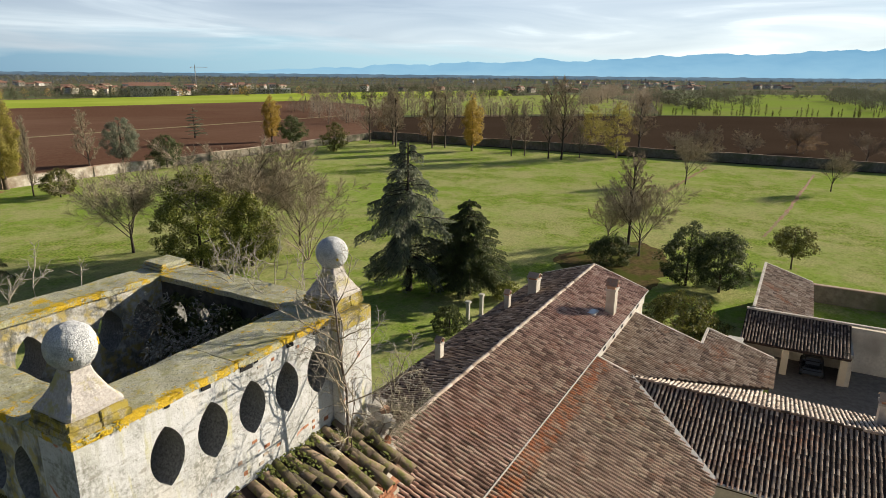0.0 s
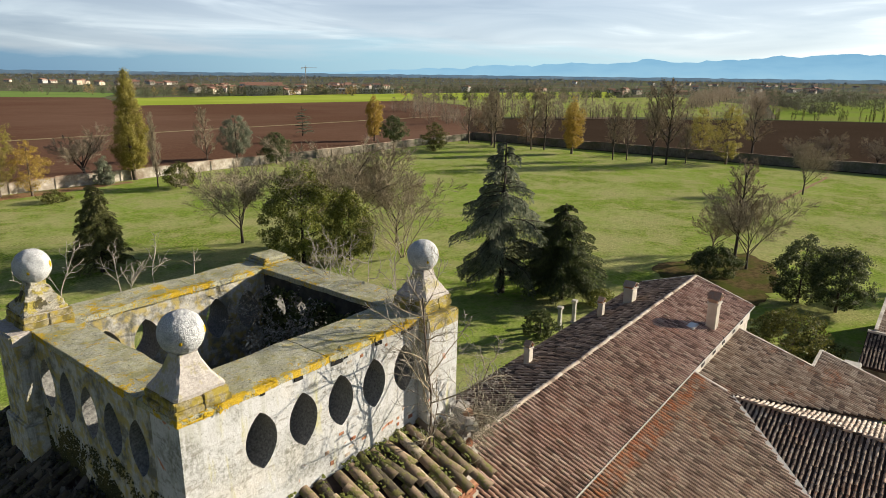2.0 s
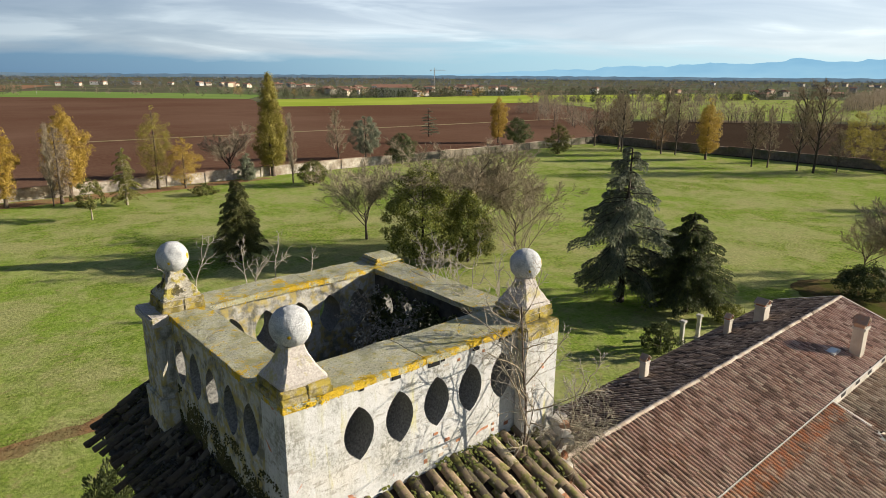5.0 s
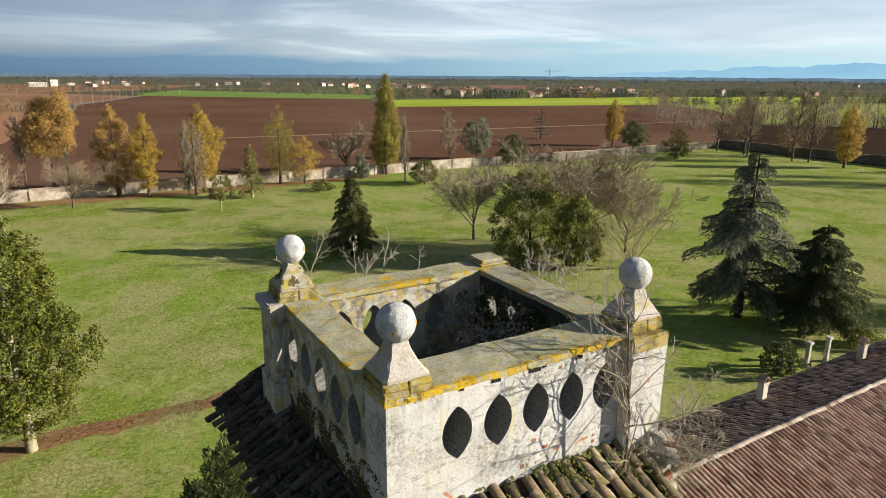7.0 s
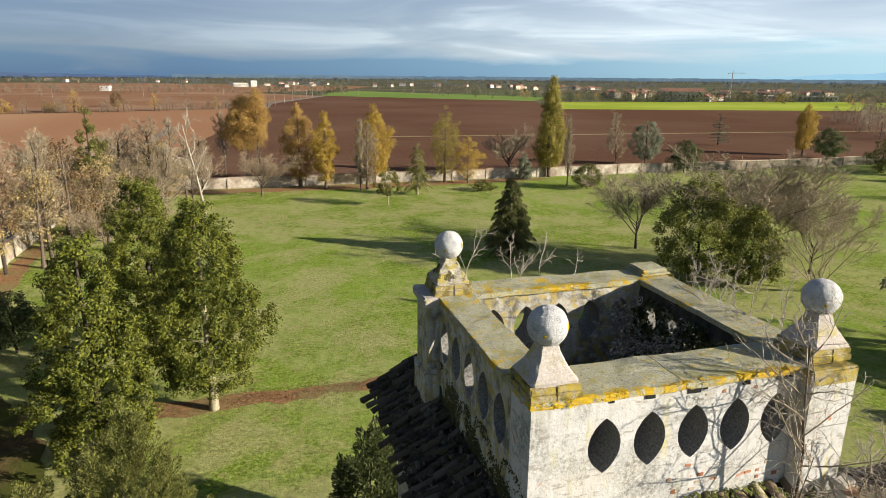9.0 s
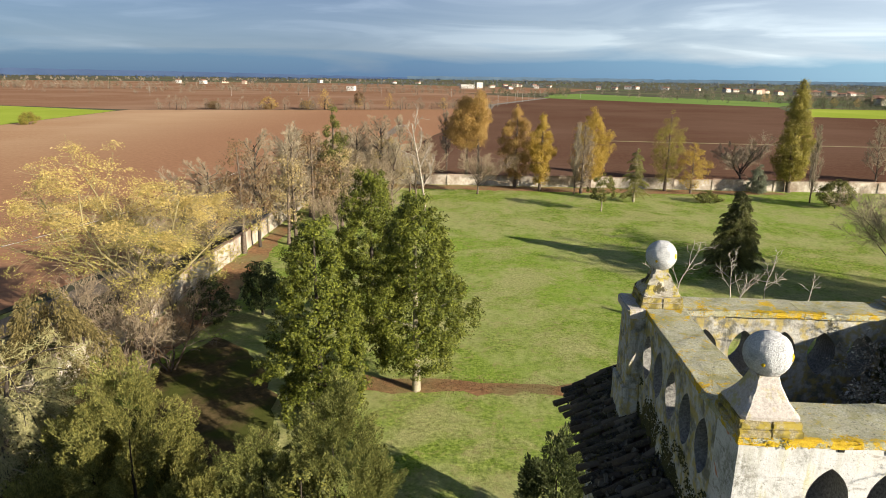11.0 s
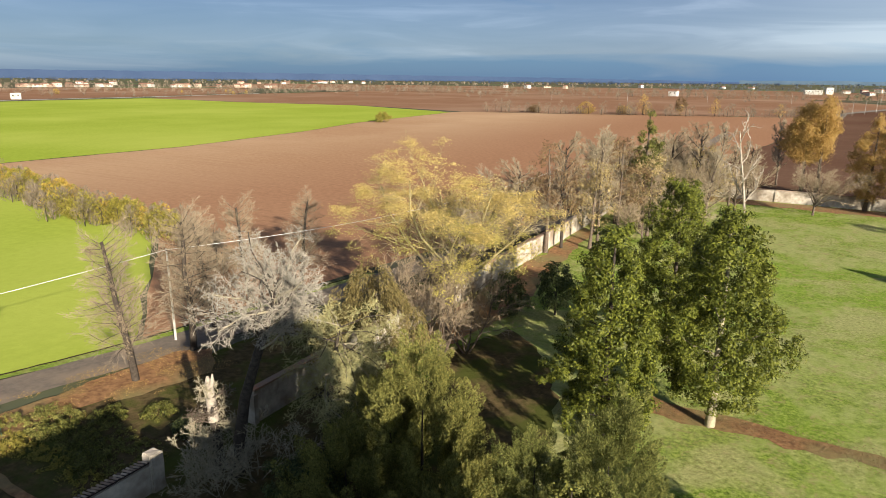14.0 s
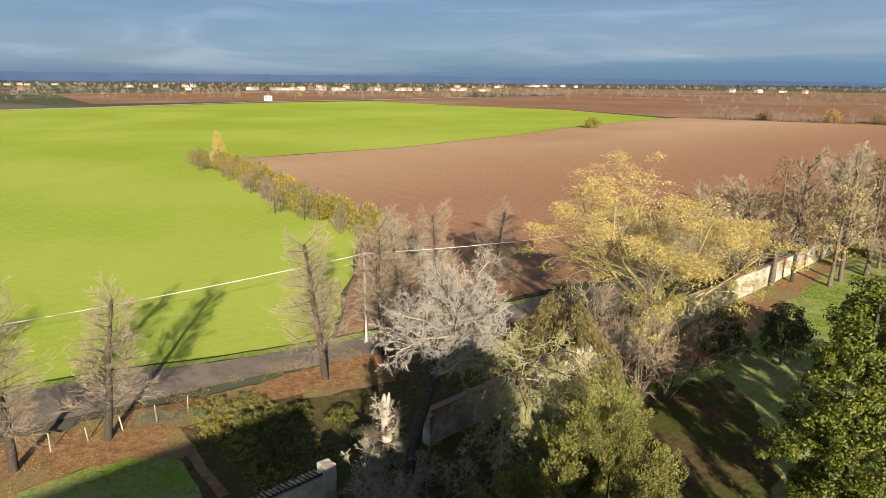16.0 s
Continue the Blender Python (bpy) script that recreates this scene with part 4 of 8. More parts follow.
sheet("field", [(189, 133), (284, 206), (345, 140), (405, 74), (462, -44), (500, -160), (189, -160)], 0.12, M["earth_dark"], "dark ploughed field beyond the park wall", "field", 0.5, 6.0)
sheet("field", [(410, 76), (467, -42), (700, -80), (1075, -90), (1000, 60), (640, 130)], 0.12, M["meadow_green"], "green meadow between hedges", "field", 0.5, 6.0)
sheet("field", [(300, 212), (420, 90), (620, 140), (800, 260), (700, 296), (440, 376), (410, 300)], 0.08, M["grass"], "rough meadow beyond the park", "field", 0.5, 6.0)
# unsealed track through the far fields
sheet("track", [(2, 470), (9, 470), (13, 540), (81, 744), (73, 748), (5, 541)], 0.18, M["gravel"], "pale unsealed field track", "track", 0.5, 6.0)
sheet("track", [(36, 240), (300, 222), (300, 225), (36, 243)], 0.18, M["hay"], "pale strip across ploughed field", "track", 0.5, 6.0)
# lane along the west side
lane_l = [(-63, -90), (-61.5, -20), (-59.6, 3.2), (-57.6, 10.7), (-54.4, 18.5), (-51.6, 28.0), (-46.5, 55), (-41.5, 85), (-37.5, 130), (-40, 300)]
lane_r = [(-57, -90), (-55.2, -20), (-53.3, 2.4), (-51.6, 10.8), (-50.1, 18.8), (-47.4, 27.6), (-42.6, 55), (-38.0, 85), (-34.6, 130), (-36, 300)]
sheet("road", lane_l + lane_r[::-1], 0.16, M["asphalt"], "narrow worn asphalt lane", "road")
sheet("verge_strip", [(x - 1.3, y) for x, y in lane_l[:7]] + [(x + 0.1, y) for x, y in lane_l[:7]][::-1], 0.15, M["grass"], "grass verge of the lane", "verge", 0.3, 3.0)
sheet("ditch", [(x - 1.2, y) for x, y in lane_l[:7]] + [(x - 0.95, y) for x, y in lane_l[:7]][::-1], 0.17, M["earth_dark"], "narrow dark ditch along the lane", "ditch", 0.1, 1.0)
# litter and beaten strips
sheet("leaf_litter", [(-53.0, -30), (-52.0, 2), (-50.4, 10.8), (-48.6, 20), (-46, 28), (-43.5, 27), (-45.5, 18), (-46.2, 11.8), (-42.6, 10.6), (-44.6, 8.2), (-45.2, 3), (-43.2, -30)], 0.17, M["litter"], "drift of orange fallen leaves by the lane", "leaf litter", 0.7)
sheet("leaf_litter", [(-33, 128), (-12, 127.5), (20, 127), (52, 128.5), (62, 130), (60, 132.6), (0, 132.8), (-33, 132.8)], 0.10, M["litter"], "fallen leaves along the wall foot", "leaf litter", 0.7)
sheet("leaf_litter", [(-14, 39.0), (-10, 37.8), (-5, 38.4), (6, 39.0), (16, 39.6), (16, 40.4), (4, 40.4), (-3, 40.6), (-9, 40.6), (-15, 41.4)], 0.10, M["litter"], "strip of dry leaves and beaten grass", "leaf litter", 0.7)
sheet("leaf_litter", [(-32.8, 40), (-29, 42), (-27, 52), (-28.5, 60), (-31, 90), (-33, 92)], 0.09, M["litter"], "fallen leaves under shrubs", "leaf litter", 0.7)
sheet("path", [(100, -1.2), (126, -3.8), (177, -7.6), (177, -7.0), (126, -3.2), (100, -0.7)], 0.10, M["litter"], "dry ditch line across the lawn", "path", 0.25, 0.8)
sheet("path", [(130, 18.7), (176, 17.0), (176, 17.6), (131, 19.5)], 0.10, M["litter"], "dry ditch line across the lawn", "path", 0.25, 0.8)
sheet("bare_ground", [(66, 8), (76, 8), (84, 10), (87, 14), (85, 19), (79, 20), (73, 22), (67, 17)], 0.10, M["rough"], "bare earth under leafless trees, darker for shade", "ground", 0.9, 0.9)
# Brown earth sheet; its dark tone also covers for shade on the lawn.
sheet("bare_ground", [(-24, 27), (-18, 25), (-15.5, 30), (-17, 37), (-22, 45), (-26, 47), (-28, 40)], 0.125, M["rough"], "bare brown earth between shrubs and yews", "ground", 0.6, 0.9)
sheet("yard", [(26, -40), (56, -40), (56, -4), (46, -4.8), (45, -4.6), (26, -3)], 0.10, M["gravel"], "gravel courtyard between the wings", "yard", 0.5, 6.0)
sheet("meadow", [(-43.4, -30), (-44.4, 3.8), (-46.3, 11), (-46, 20), (-45, 30), (-40, 58), (-33.6, 60), (-33.6, -30)], 0.12, M["rough"], "rough grass behind the boundary wall", "meadow", 0.7)


# ---- boundary walls ----
def garden_wall(name, p, q, h, mat, label, step=7.0, thick=0.4, cap=True):
    d = Vector((q[0] - p[0], q[1] - p[1], 0)); L = d.length
    ob = tagged(new(name), label, "wall", kind="structure")
    ob.matrix_basis = pose(p[0], p[1], 0, 0, 0, math.degrees(math.atan2(d.y, d.x)))
    rng = random.Random(name + str(p))
    x = 0.0
    while x < L:
        w = min(step * rng.uniform(0.8, 1.25), L - x)
        hh = h * rng.uniform(0.94, 1.05)
        bm = box_bm(x, x + w, -thick / 2, thick / 2, -0.3, hh, jitter=0.04, cuts=2, seed=x)
        part("panel", bm, mat, ob)
        if cap:
            part("coping", box_bm(x, x + w, -thick / 2 - 0.07, thick / 2 + 0.07, hh - 0.02, hh + 0.1, jitter=0.03, cuts=1, seed=x + 3), M["tile_old"], ob, "mossy tile coping")
        part("buttress", box_bm(x - 0.18, x + 0.18, -thick / 2 - 0.16, thick / 2 + 0.16, -0.3, hh - 0.25, jitter=0.02), mat, ob)
        x += w
    return ob


garden_wall("wall_north", (-33.5, 134.0), (100, 134.0), 2.35, M["wallplaster"], "sunlit flaking plaster boundary wall")
garden_wall("wall_north_east", (100, 134.0), (190, 134.0), 2.2, M["wallshade"], "mossy boundary wall coloured dark for shade")
garden_wall("wall_east", (190, 134), (190, -70), 2.6, M["wallshade"], "mossy boundary wall beneath bare trees, coloured for shade", 9)
garden_wall("wall_west", (-33.6, 23), (-33.6, 134), 2.5, M["wallplaster"], "stained plaster boundary wall by the lane")
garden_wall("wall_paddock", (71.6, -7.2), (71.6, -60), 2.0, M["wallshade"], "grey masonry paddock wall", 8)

# ---- hills and sky line ----
hv, hf = [], []
HILL_AZ, HILL_UP = (-100, -40, -5, 8, 21, 33, 40, 47, 52, 200), (0.030, 0.040, 0.036, 0.030, 0.021, 0.015, 0.008, 0.002, 0.0, 0.0)
for i in range(541):
    q = i / 3
    az = radians(-100 + q)
    up_f = float(np.interp(-100 + q, HILL_AZ, HILL_UP))
    z = 23 + 4600 * (up_f + min(1, up_f * 60) * (0.0055 * noise.noise((q * 0.31, 3.1, 0)) + 0.0036 * noise.noise((q * 0.83, 7.7, 0)) + 0.0014 * noise.noise((q * 2.3, 1.7, 0)))) - (28 if up_f == 0 else 0)
    for zz, R in ((-20, 4400), (z * 0.55, 4450), (z, 4600)):
        hv.append((R * math.cos(az), R * math.sin(az), zz))
    if i:
        k = 3 * i
        hf += [(k - 3, k, k + 1, k - 2), (k - 2, k + 1, k + 2, k - 1)]
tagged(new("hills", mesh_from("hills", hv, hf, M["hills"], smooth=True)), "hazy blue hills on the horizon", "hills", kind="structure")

sheet("field", [(-20, 903), (-650, 864), (-1100, 900), (-1500, 1500), (-300, 1750), (250, 1400), (120, 985)], 0.05, M["earth_red"], "far ploughed plain with scattered trees", "field", 0.5, 20.0)
hv, hf = [], []
for i in range(361):
    q = 96 + i / 3
    top = 23 + 4150 * (float(np.interp(q, (96, 112, 140, 200), (-0.003, 0.001, 0.0045, 0.008))) + 0.0010 * noise.noise((q * 1.3, 2.2, 0)) + 0.0005 * noise.noise((q * 5.1, 6.2, 0)))
    for zz in (-10, top):
        hv.append((4150 * math.cos(radians(q)), 4150 * math.sin(radians(q)), zz))
    if i:
        k = 2 * i
        hf.append((k - 2, k, k + 1, k - 1))
tagged(new("backdrop", mesh_from("backdrop", hv, hf, M["distance"])), "glowing dark blue strip for distant land", "backdrop", kind="structure")
hv, hf = [], []
for i in range(385):
    q = -32 + i / 3
    top = 23 + 4250 * (-0.0006 + 0.0010 * noise.noise((q * 1.1, 4.2, 0)) + 0.0007 * noise.noise((q * 6.3, 9.2, 0)))
    for zz in (-10, top):
        hv.append((4250 * math.cos(radians(q)), 4250 * math.sin(radians(q)), zz))
    if i:
        k = 2 * i
        hf.append((k - 2, k, k + 1, k - 1))
tagged(new("backdrop", mesh_from("backdrop", hv, hf, M["haze_plain"])), "glowing grey-blue haze strip below the hills", "backdrop", kind="structure")


def wood_belt(name, pts, n, h, mat, label, seed, depth=10, size=1.6, per=26, twiggy=False, wide=0.45):
    """A far row or patch of trees: each an uneven clump of leaves over a short trunk."""
    rng = np.random.default_rng(seed)
    pts = np.array(pts, float); seg = np.linalg.norm(np.diff(pts, axis=0), axis=1); cum = np.concatenate([[0], np.cumsum(seg)])
    t = np.sort(rng.uniform(0, cum[-1], n))
    c = np.stack([np.interp(t, cum, pts[:, 0]), np.interp(t, cum, pts[:, 1])], 1) + rng.normal(0, depth, (n, 2))
    H = h * rng.uniform(0.45, 1.15, n)
    V, T = [], []
    for (x, y), hh in zip(c, H):
        k = max(8, int(per * (1.7 if twiggy else 1.9) * hh / h))
        f = rng.uniform(0.12, 1.0, k); a = rng.uniform(0, 6.28, k); r = hh * wide * np.sin(np.pi * f ** 0.8) ** 0.7 * rng.uniform(0.2, 1, k)
        p = np.stack([x + np.cos(a) * r, y + np.sin(a) * r, f * hh], 1)
        if twiggy:
            way = unit(np.stack([np.cos(a) * 0.55, np.sin(a) * 0.55, np.full(k, 1.0)], 1))
            V.append(leaf_verts(rng, p, size * 0.26, 9.0, way, 0.7))
        else:
            V.append(leaf_verts(rng, p, size * 0.62, 1.9, np.array([[0, 0, 1.0]]), 0.4))
        T.append((np.array([[x, y, -0.2], [x, y, hh * 0.6]]), np.array([hh * 0.02, hh * 0.01])))
    ob = thing(name, label, "trees", kind="stuff")
    add_part("trunk", tube_mesh("trunk", T, M["bark_dark"], 3), ob)
    add_part("crown", quads("crown", np.concatenate(V), mat), ob)
    return ob


# ---- roofs ----
def inside(poly, u, v):
    poly = np.array(poly, float); c = np.zeros(len(u), bool)
    for (x0, y0), (x1, y1) in zip(poly, np.roll(poly, -1, 0)):
        c ^= ((y0 > v) != (y1 > v)) & (u < (x1 - x0) * (v - y0) / (y1 - y0 + 1e-12) + x0)
    return c


def tile_base(w0, w1, L, seg=5):
    t = np.linspace(0, math.pi, seg + 1)
    up = np.stack([-np.cos(t) * w0, np.zeros(seg + 1), np.sin(t) * w0 * 0.85], 1)
    lo = np.stack([-np.cos(t) * w1, np.full(seg + 1, L), np.sin(t) * w1 * 0.85 + 0.022], 1)
    f = [(i, seg + 1 + i, seg + 2 + i, i + 1) for i in range(seg)]
    return np.concatenate([up, lo]), np.array(f)


def thick_tile(base, faces, d=0.014):
    """The same tile with an inner skin and a visible end edge."""
    n = len(base) // 2
    inner = base.copy(); inner[:, 0] *= 0.84; inner[:, 2] -= d
    v = np.concatenate([base, inner]); k = len(base)
    f = faces.tolist() + [tuple(i + k for i in q)[::-1] for q in faces.tolist()] + [(n + i, n + i + k, n + i + 1 + k, n + i + 1) for i in range(n - 1)]
    return v, f


def tiled_slope(parent, O, U, Vd, poly, mat, near=None, pitch=0.245, step=0.36, size=1.12, seed=1, thick=0.16, keep=300, rough=1.0):
    """Roof slope covered in half-round tiles. O: origin; U: along the eaves; Vd: down the slope; poly: outline in (u, v)."""
    rng = np.random.default_rng(seed)
    O, U, Vd = np.array(O, float), unit(np.array(U, float)), unit(np.array(Vd, float))
    N = np.cross(U, Vd); N = N if N[2] > 0 else -N
    # Plain deck whose dark colour stands in for shaded channel tiles.
    part("roof_deck", slab_bm([tuple(O + U * u + Vd * v) for u, v in poly], thick), M["under"], parent, "near-black deck for the shaded channels")
    pu, pv = np.array(poly)[:, 0], np.array(poly)[:, 1]
    gu, gv = np.meshgrid(np.arange(pu.min() + pitch / 2, pu.max(), pitch), np.arange(pv.min(), pv.max() - 0.05, step), indexing="ij")
    u, v = gu.ravel(), gv.ravel()
    ok = inside(poly, u, v + step * 0.5) & (rng.uniform(0, 1, len(u)) > (0.14 if rough > 4 else 0.0)); u, v = u[ok], v[ok]
    n = len(u)
    base, faces = tile_base((0.060 if rough > 2 else 0.054) * size, (0.076 if rough > 2 else 0.069) * size, 0.42 * size, 9 if rough > 2 else 5)
    u = u + rng.normal(0, 0.008 * rough, n); v = v + rng.normal(0, 0.015 * rough, n)
    yaw = rng.normal(0, 0.03 * rough, n); lift = np.abs(rng.normal(0, 0.006 * rough, n)) + 0.012
    cu, su = np.cos(yaw), np.sin(yaw)
    lu = base[None, :, 0] * cu[:, None] - base[None, :, 1] * su[:, None]
    lv = base[None, :, 0] * su[:, None] + base[None, :, 1] * cu[:, None]
    W = O + (u[:, None] + lu)[..., None] * U + (v[:, None] + lv)[..., None] * Vd + (lift[:, None] + base[None, :, 2])[..., None] * N
    pick = np.zeros(n, bool)
    if near is not None:
        idx = np.where((u >= near[0]) & (u <= near[1]))[0][:keep]; pick[idx] = True
    rest = W[~pick]
    if len(rest):
        k = base.shape[0]
        F = (faces[None] + (np.arange(len(rest)) * k)[:, None, None]).reshape(-1, 4)
        me = mesh_from("tiles", rest.reshape(-1, 3), F.tolist(), mat)
        tagged(add_part("tiles", me, parent), kind="stuff")
    if pick.any():
        me = mesh_from("tile", *thick_tile(base, faces), mat, smooth=rough > 2)
        R = Matrix((U, Vd, N)).transposed().to_4x4()
        for i in np.where(pick)[0]:
            p = O + U * u[i] + Vd * v[i] + N * lift[i]
            add_part("tile", me, parent, m=Matrix.Translation(p) @ R @ pose(0, 0, 0, 0, 0, math.degrees(yaw[i])))


def ridge_row(parent, p, q, mat, step=0.36, r=0.12, seed=1):
    p, q = Vector(p), Vector(q); d = (q - p); n = int(d.length / step); d.normalize()
    base, faces = tile_base(r * 0.56, r, 0.44, 6)
    me = mesh_from("ridge_tile", base, faces.tolist(), mat)
    s = d.cross(Vector((0, 0, 1))).normalized(); up = s.cross(d)
    R = Matrix((-s, d, up)).transposed().to_4x4()
    rng = random.Random(seed)
    for i in range(n):
        add_part("ridge_tile", me, parent, m=Matrix.Translation(p + d * (i * step) + up * 0.03) @ R @ pose(0, 0, rng.uniform(-0.015, 0.02), rng.uniform(-2, 2), 0, rng.uniform(-4, 4)))


def beam(parent, name, p, q, w, h, mat, label=""):
    p, q = Vector(p), Vector(q); d = q - p; L = d.length; d.normalize()
    s = d.cross(Vector((0, 0, 1))).normalized(); up = s.cross(d)
    R = Matrix((s, d, up)).transposed().to_4x4()
    bm = box_bm(-w / 2, w / 2, 0, L, -h / 2, h / 2, bevel=0.01)
    bm.transform(Matrix.Translation(p) @ R)
    return part(name, bm, mat, parent, label)


def chimney(at, h, w, label, pot=True):
    ob = thing("chimney", label, "chimney", at, "roof chimneys")
    part("shaft", box_bm(-w / 2, w / 2, -w * 0.4, w * 0.4, -0.6, h * 0.72, bevel=0.02, jitter=0.01), M["render"], ob)
    part("collar", box_bm(-w * 0.58, w * 0.58, -w * 0.48, w * 0.48, h * 0.70, h * 0.76, bevel=0.01), M["verge"], ob)
    cap = part("cap", box_bm(-w * 0.3, w * 0.3, -w * 0.3, w * 0.3, h * 0.76, h * 0.80), M["dark"], ob, "pitched tile cap on brick posts")
    for s in (-1, 1):
        part("cap_post", box_bm(s * w * 0.42 - w * 0.09, s * w * 0.42 + w * 0.09, -w * 0.36, w * 0.36, h * 0.76, h * 0.88), M["brick"], cap)
        bm = slab_bm([(0, -w * 0.5, h * 1.02), (0, w * 0.5, h * 1.02), (s * w * 0.62, w * 0.5, h * 0.86), (s * w * 0.62, -w * 0.5, h * 0.86)], 0.05)
        part("cap_tile", bm, M["tile_old"], cap)
    return ob


# ---- long wing of the house ----
wing = tagged(new("house_wing"), "long two-storey wing under a red-brown tiled gable roof", "house", kind="structure")
RY, EY0, EY1, RZ, EZ = 8.6, 4.55, 12.65, 8.55, 7.2
X0, X1 = 4.0, 44.6
part("wall", box_bm(X0, X1 - 0.3, EY0 + 0.06, EY1 - 0.3, 0, EZ - 0.05), M["render"], wing)
bm = bmesh.new()
t = [bm.verts.new((X1 - 0.32, y, z)) for y, z in ((EY0 + 0.25, EZ - 0.06), (EY1 - 0.3, EZ - 0.06), (RY, RZ - 0.2))]
bm.faces.new(t)
part("gable", bm, M["render"], wing)
sl = math.hypot(RY - EY0, RZ - EZ)
tiled_slope(wing, (X0, RY, RZ), (1, 0, 0), (0, EY0 - RY, EZ - RZ), [(0, 0), (X1 - X0, 0), (X1 - X0, sl), (0, sl)], M["tile"], near=(9.0, 13.4), seed=3)
sl2 = math.hypot(EY1 - RY, RZ - EZ)
# North slope coloured darker, as the side turned from the sun.
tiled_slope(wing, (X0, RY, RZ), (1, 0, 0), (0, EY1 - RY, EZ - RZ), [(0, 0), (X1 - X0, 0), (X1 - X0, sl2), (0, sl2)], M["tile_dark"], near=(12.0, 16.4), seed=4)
ridge_row(wing, (X0, RY, RZ), (X1, RY, RZ), M["tile_pale"], 0.37, 0.14)
beam(wing, "gutter", (X0, EY0 - 0.2, EZ - 0.06), (X1, EY0 - 0.2, EZ - 0.06), 0.05, 0.08, M["gutter"], "zinc eaves gutter")
# Black beam draws the shadow line beside the gutter.
beam(wing, "gutter_bed", (X0, EY0 - 0.06, EZ - 0.09), (X1, EY0 - 0.06, EZ - 0.09), 0.16, 0.06, M["dark"], "black strip for the gutter's shadow line")
beam(wing, "verge", (X1 - 0.02, RY, RZ + 0.05), (X1 - 0.02, EY0, EZ + 0.05), 0.16, 0.1, M["verge"])
beam(wing, "verge", (X1 - 0.02, RY, RZ + 0.05), (X1 - 0.02, EY1, EZ + 0.05), 0.16, 0.1, M["verge"])
for x in (33.4, 35.6, 37.6, 40.0, 42.0):
    part("attic_window", box_bm(x - 0.3, x + 0.3, EY0 - 0.05, EY0 + 0.3, EZ - 0.62, EZ - 0.2), M["dark"], wing)
chimney((37.6, 5.35, 7.35), 2.5, 0.75, "tall plastered chimney with pitched tile cap")
chimney((25.3, 11.6, 7.4), 1.5, 0.42, "small leaning plastered chimney with tile cap")
chimney((37.9, 11.0, 7.6), 1.7, 0.8, "plastered chimney with pitched tile cap")
chimney((34.6, 11.6, 7.4), 1.5, 0.42, "slender plastered chimney with tile cap")
ob = thing("skylight", "small glazed roof light with metal frame", "skylight", (36.2, 6.3, 7.72))
part("frame", box_bm(-0.5, 0.5, -0.4, 0.4, 0.0, 0.14, bevel=0.01), M["gutter"], ob)
part("pane", box_bm(-0.42, 0.42, -0.32, 0.32, 0.145, 0.16), M["metal_white"], ob)

# lower roofs in front of it
low = tagged(new("front_range"), "lower lean-to range under worn red tiles", "house", kind="structure")
FZ, FS = 6.95, 0.33
part("wall", box_bm(6.0, 31.2, -2.6, EY0 + 0.2, 0, 4.4), M["render"], low)
d = (0, -1, -FS); k = math.hypot(1, FS)
tiled_slope(low, (6.0, EY0, FZ), (1, 0, 0), d, [(0, 0), (25.4, 0), (25.4, 2.1 * k), (20.0, 7.45 * k), (0, 7.45 * k)], M["tile_front"], near=(13, 17), seed=5)
beam(low, "verge", (31.45, EY0, FZ + 0.06), (31.45, 2.6, FZ + 0.06 - FS * (EY0 - 2.6)), 0.16, 0.1, M["verge"])
beam(low, "valley_gutter", (31.45, 2.5, 6.22), (26.0, -2.9, 4.5), 0.5, 0.05, M["gutter"], "lead valley gutter")

east = tagged(new("east_range"), "lower range under grey-brown tiles", "house", kind="structure")
WZ, WS = 6.35, 0.30
part("attic_band", box_bm(31.6, X1 - 0.3, EY0 - 0.03, EY0 + 0.05, WZ - 0.1, EZ - 0.08), M["verge"], wing, "white plastered band under the eaves")
k = math.hypot(1, WS)
part("wall", box_bm(31.6, 44.4, -4.3, EY0 + 0.2, 0, 3.5), M["render"], east)
part("gable", slab_bm([(41.3, EY0, WZ - 0.12), (41.3, 0, WZ - 0.12 - WS * EY0), (41.4, 0, WZ - 0.12 - WS * EY0), (41.4, EY0, WZ - 0.12)], 3.0), M["render"], east)
tiled_slope(east, (31.5, EY0, WZ), (1, 0, 0), (0, -1, -WS), [(0, 0), (10.0, 0), (10.0, 4.7 * k), (13.2, 4.7 * k), (13.2, 9.2 * k), (8.2, 9.2 * k), (0.3, 1.3 * k)], M["tile_old"], near=(3, 7), seed=6)
for p, q in (((41.5, EY0, WZ + 0.05), (41.5, -0.15, WZ + 0.05 - WS * 4.7)), ((41.5, -0.15, WZ + 0.05 - WS * 4.7), (44.7, -0.15, WZ + 0.05 - WS * 4.7)), ((44.7, -0.15, WZ + 0.05 - WS * 4.7), (44.7, -4.65, WZ + 0.05 - WS * 9.2))):
    beam(east, "verge", p, q, 0.18, 0.12, M["verge"])

cross = tagged(new("cross_wing"), "tiled gable wing, east slope coloured paler for sunlight", "house", kind="structure")
CX, CZ, CS = 31.45, 6.08, 0.31
k = math.hypot(1, CS)
part("wall", box_bm(26.4, 36.4, -30, -2.7, 0, 4.2), M["render"], cross)
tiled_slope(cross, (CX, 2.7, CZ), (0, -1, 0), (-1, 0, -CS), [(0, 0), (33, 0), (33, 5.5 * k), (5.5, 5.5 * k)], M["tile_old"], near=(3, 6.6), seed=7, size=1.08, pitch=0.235)
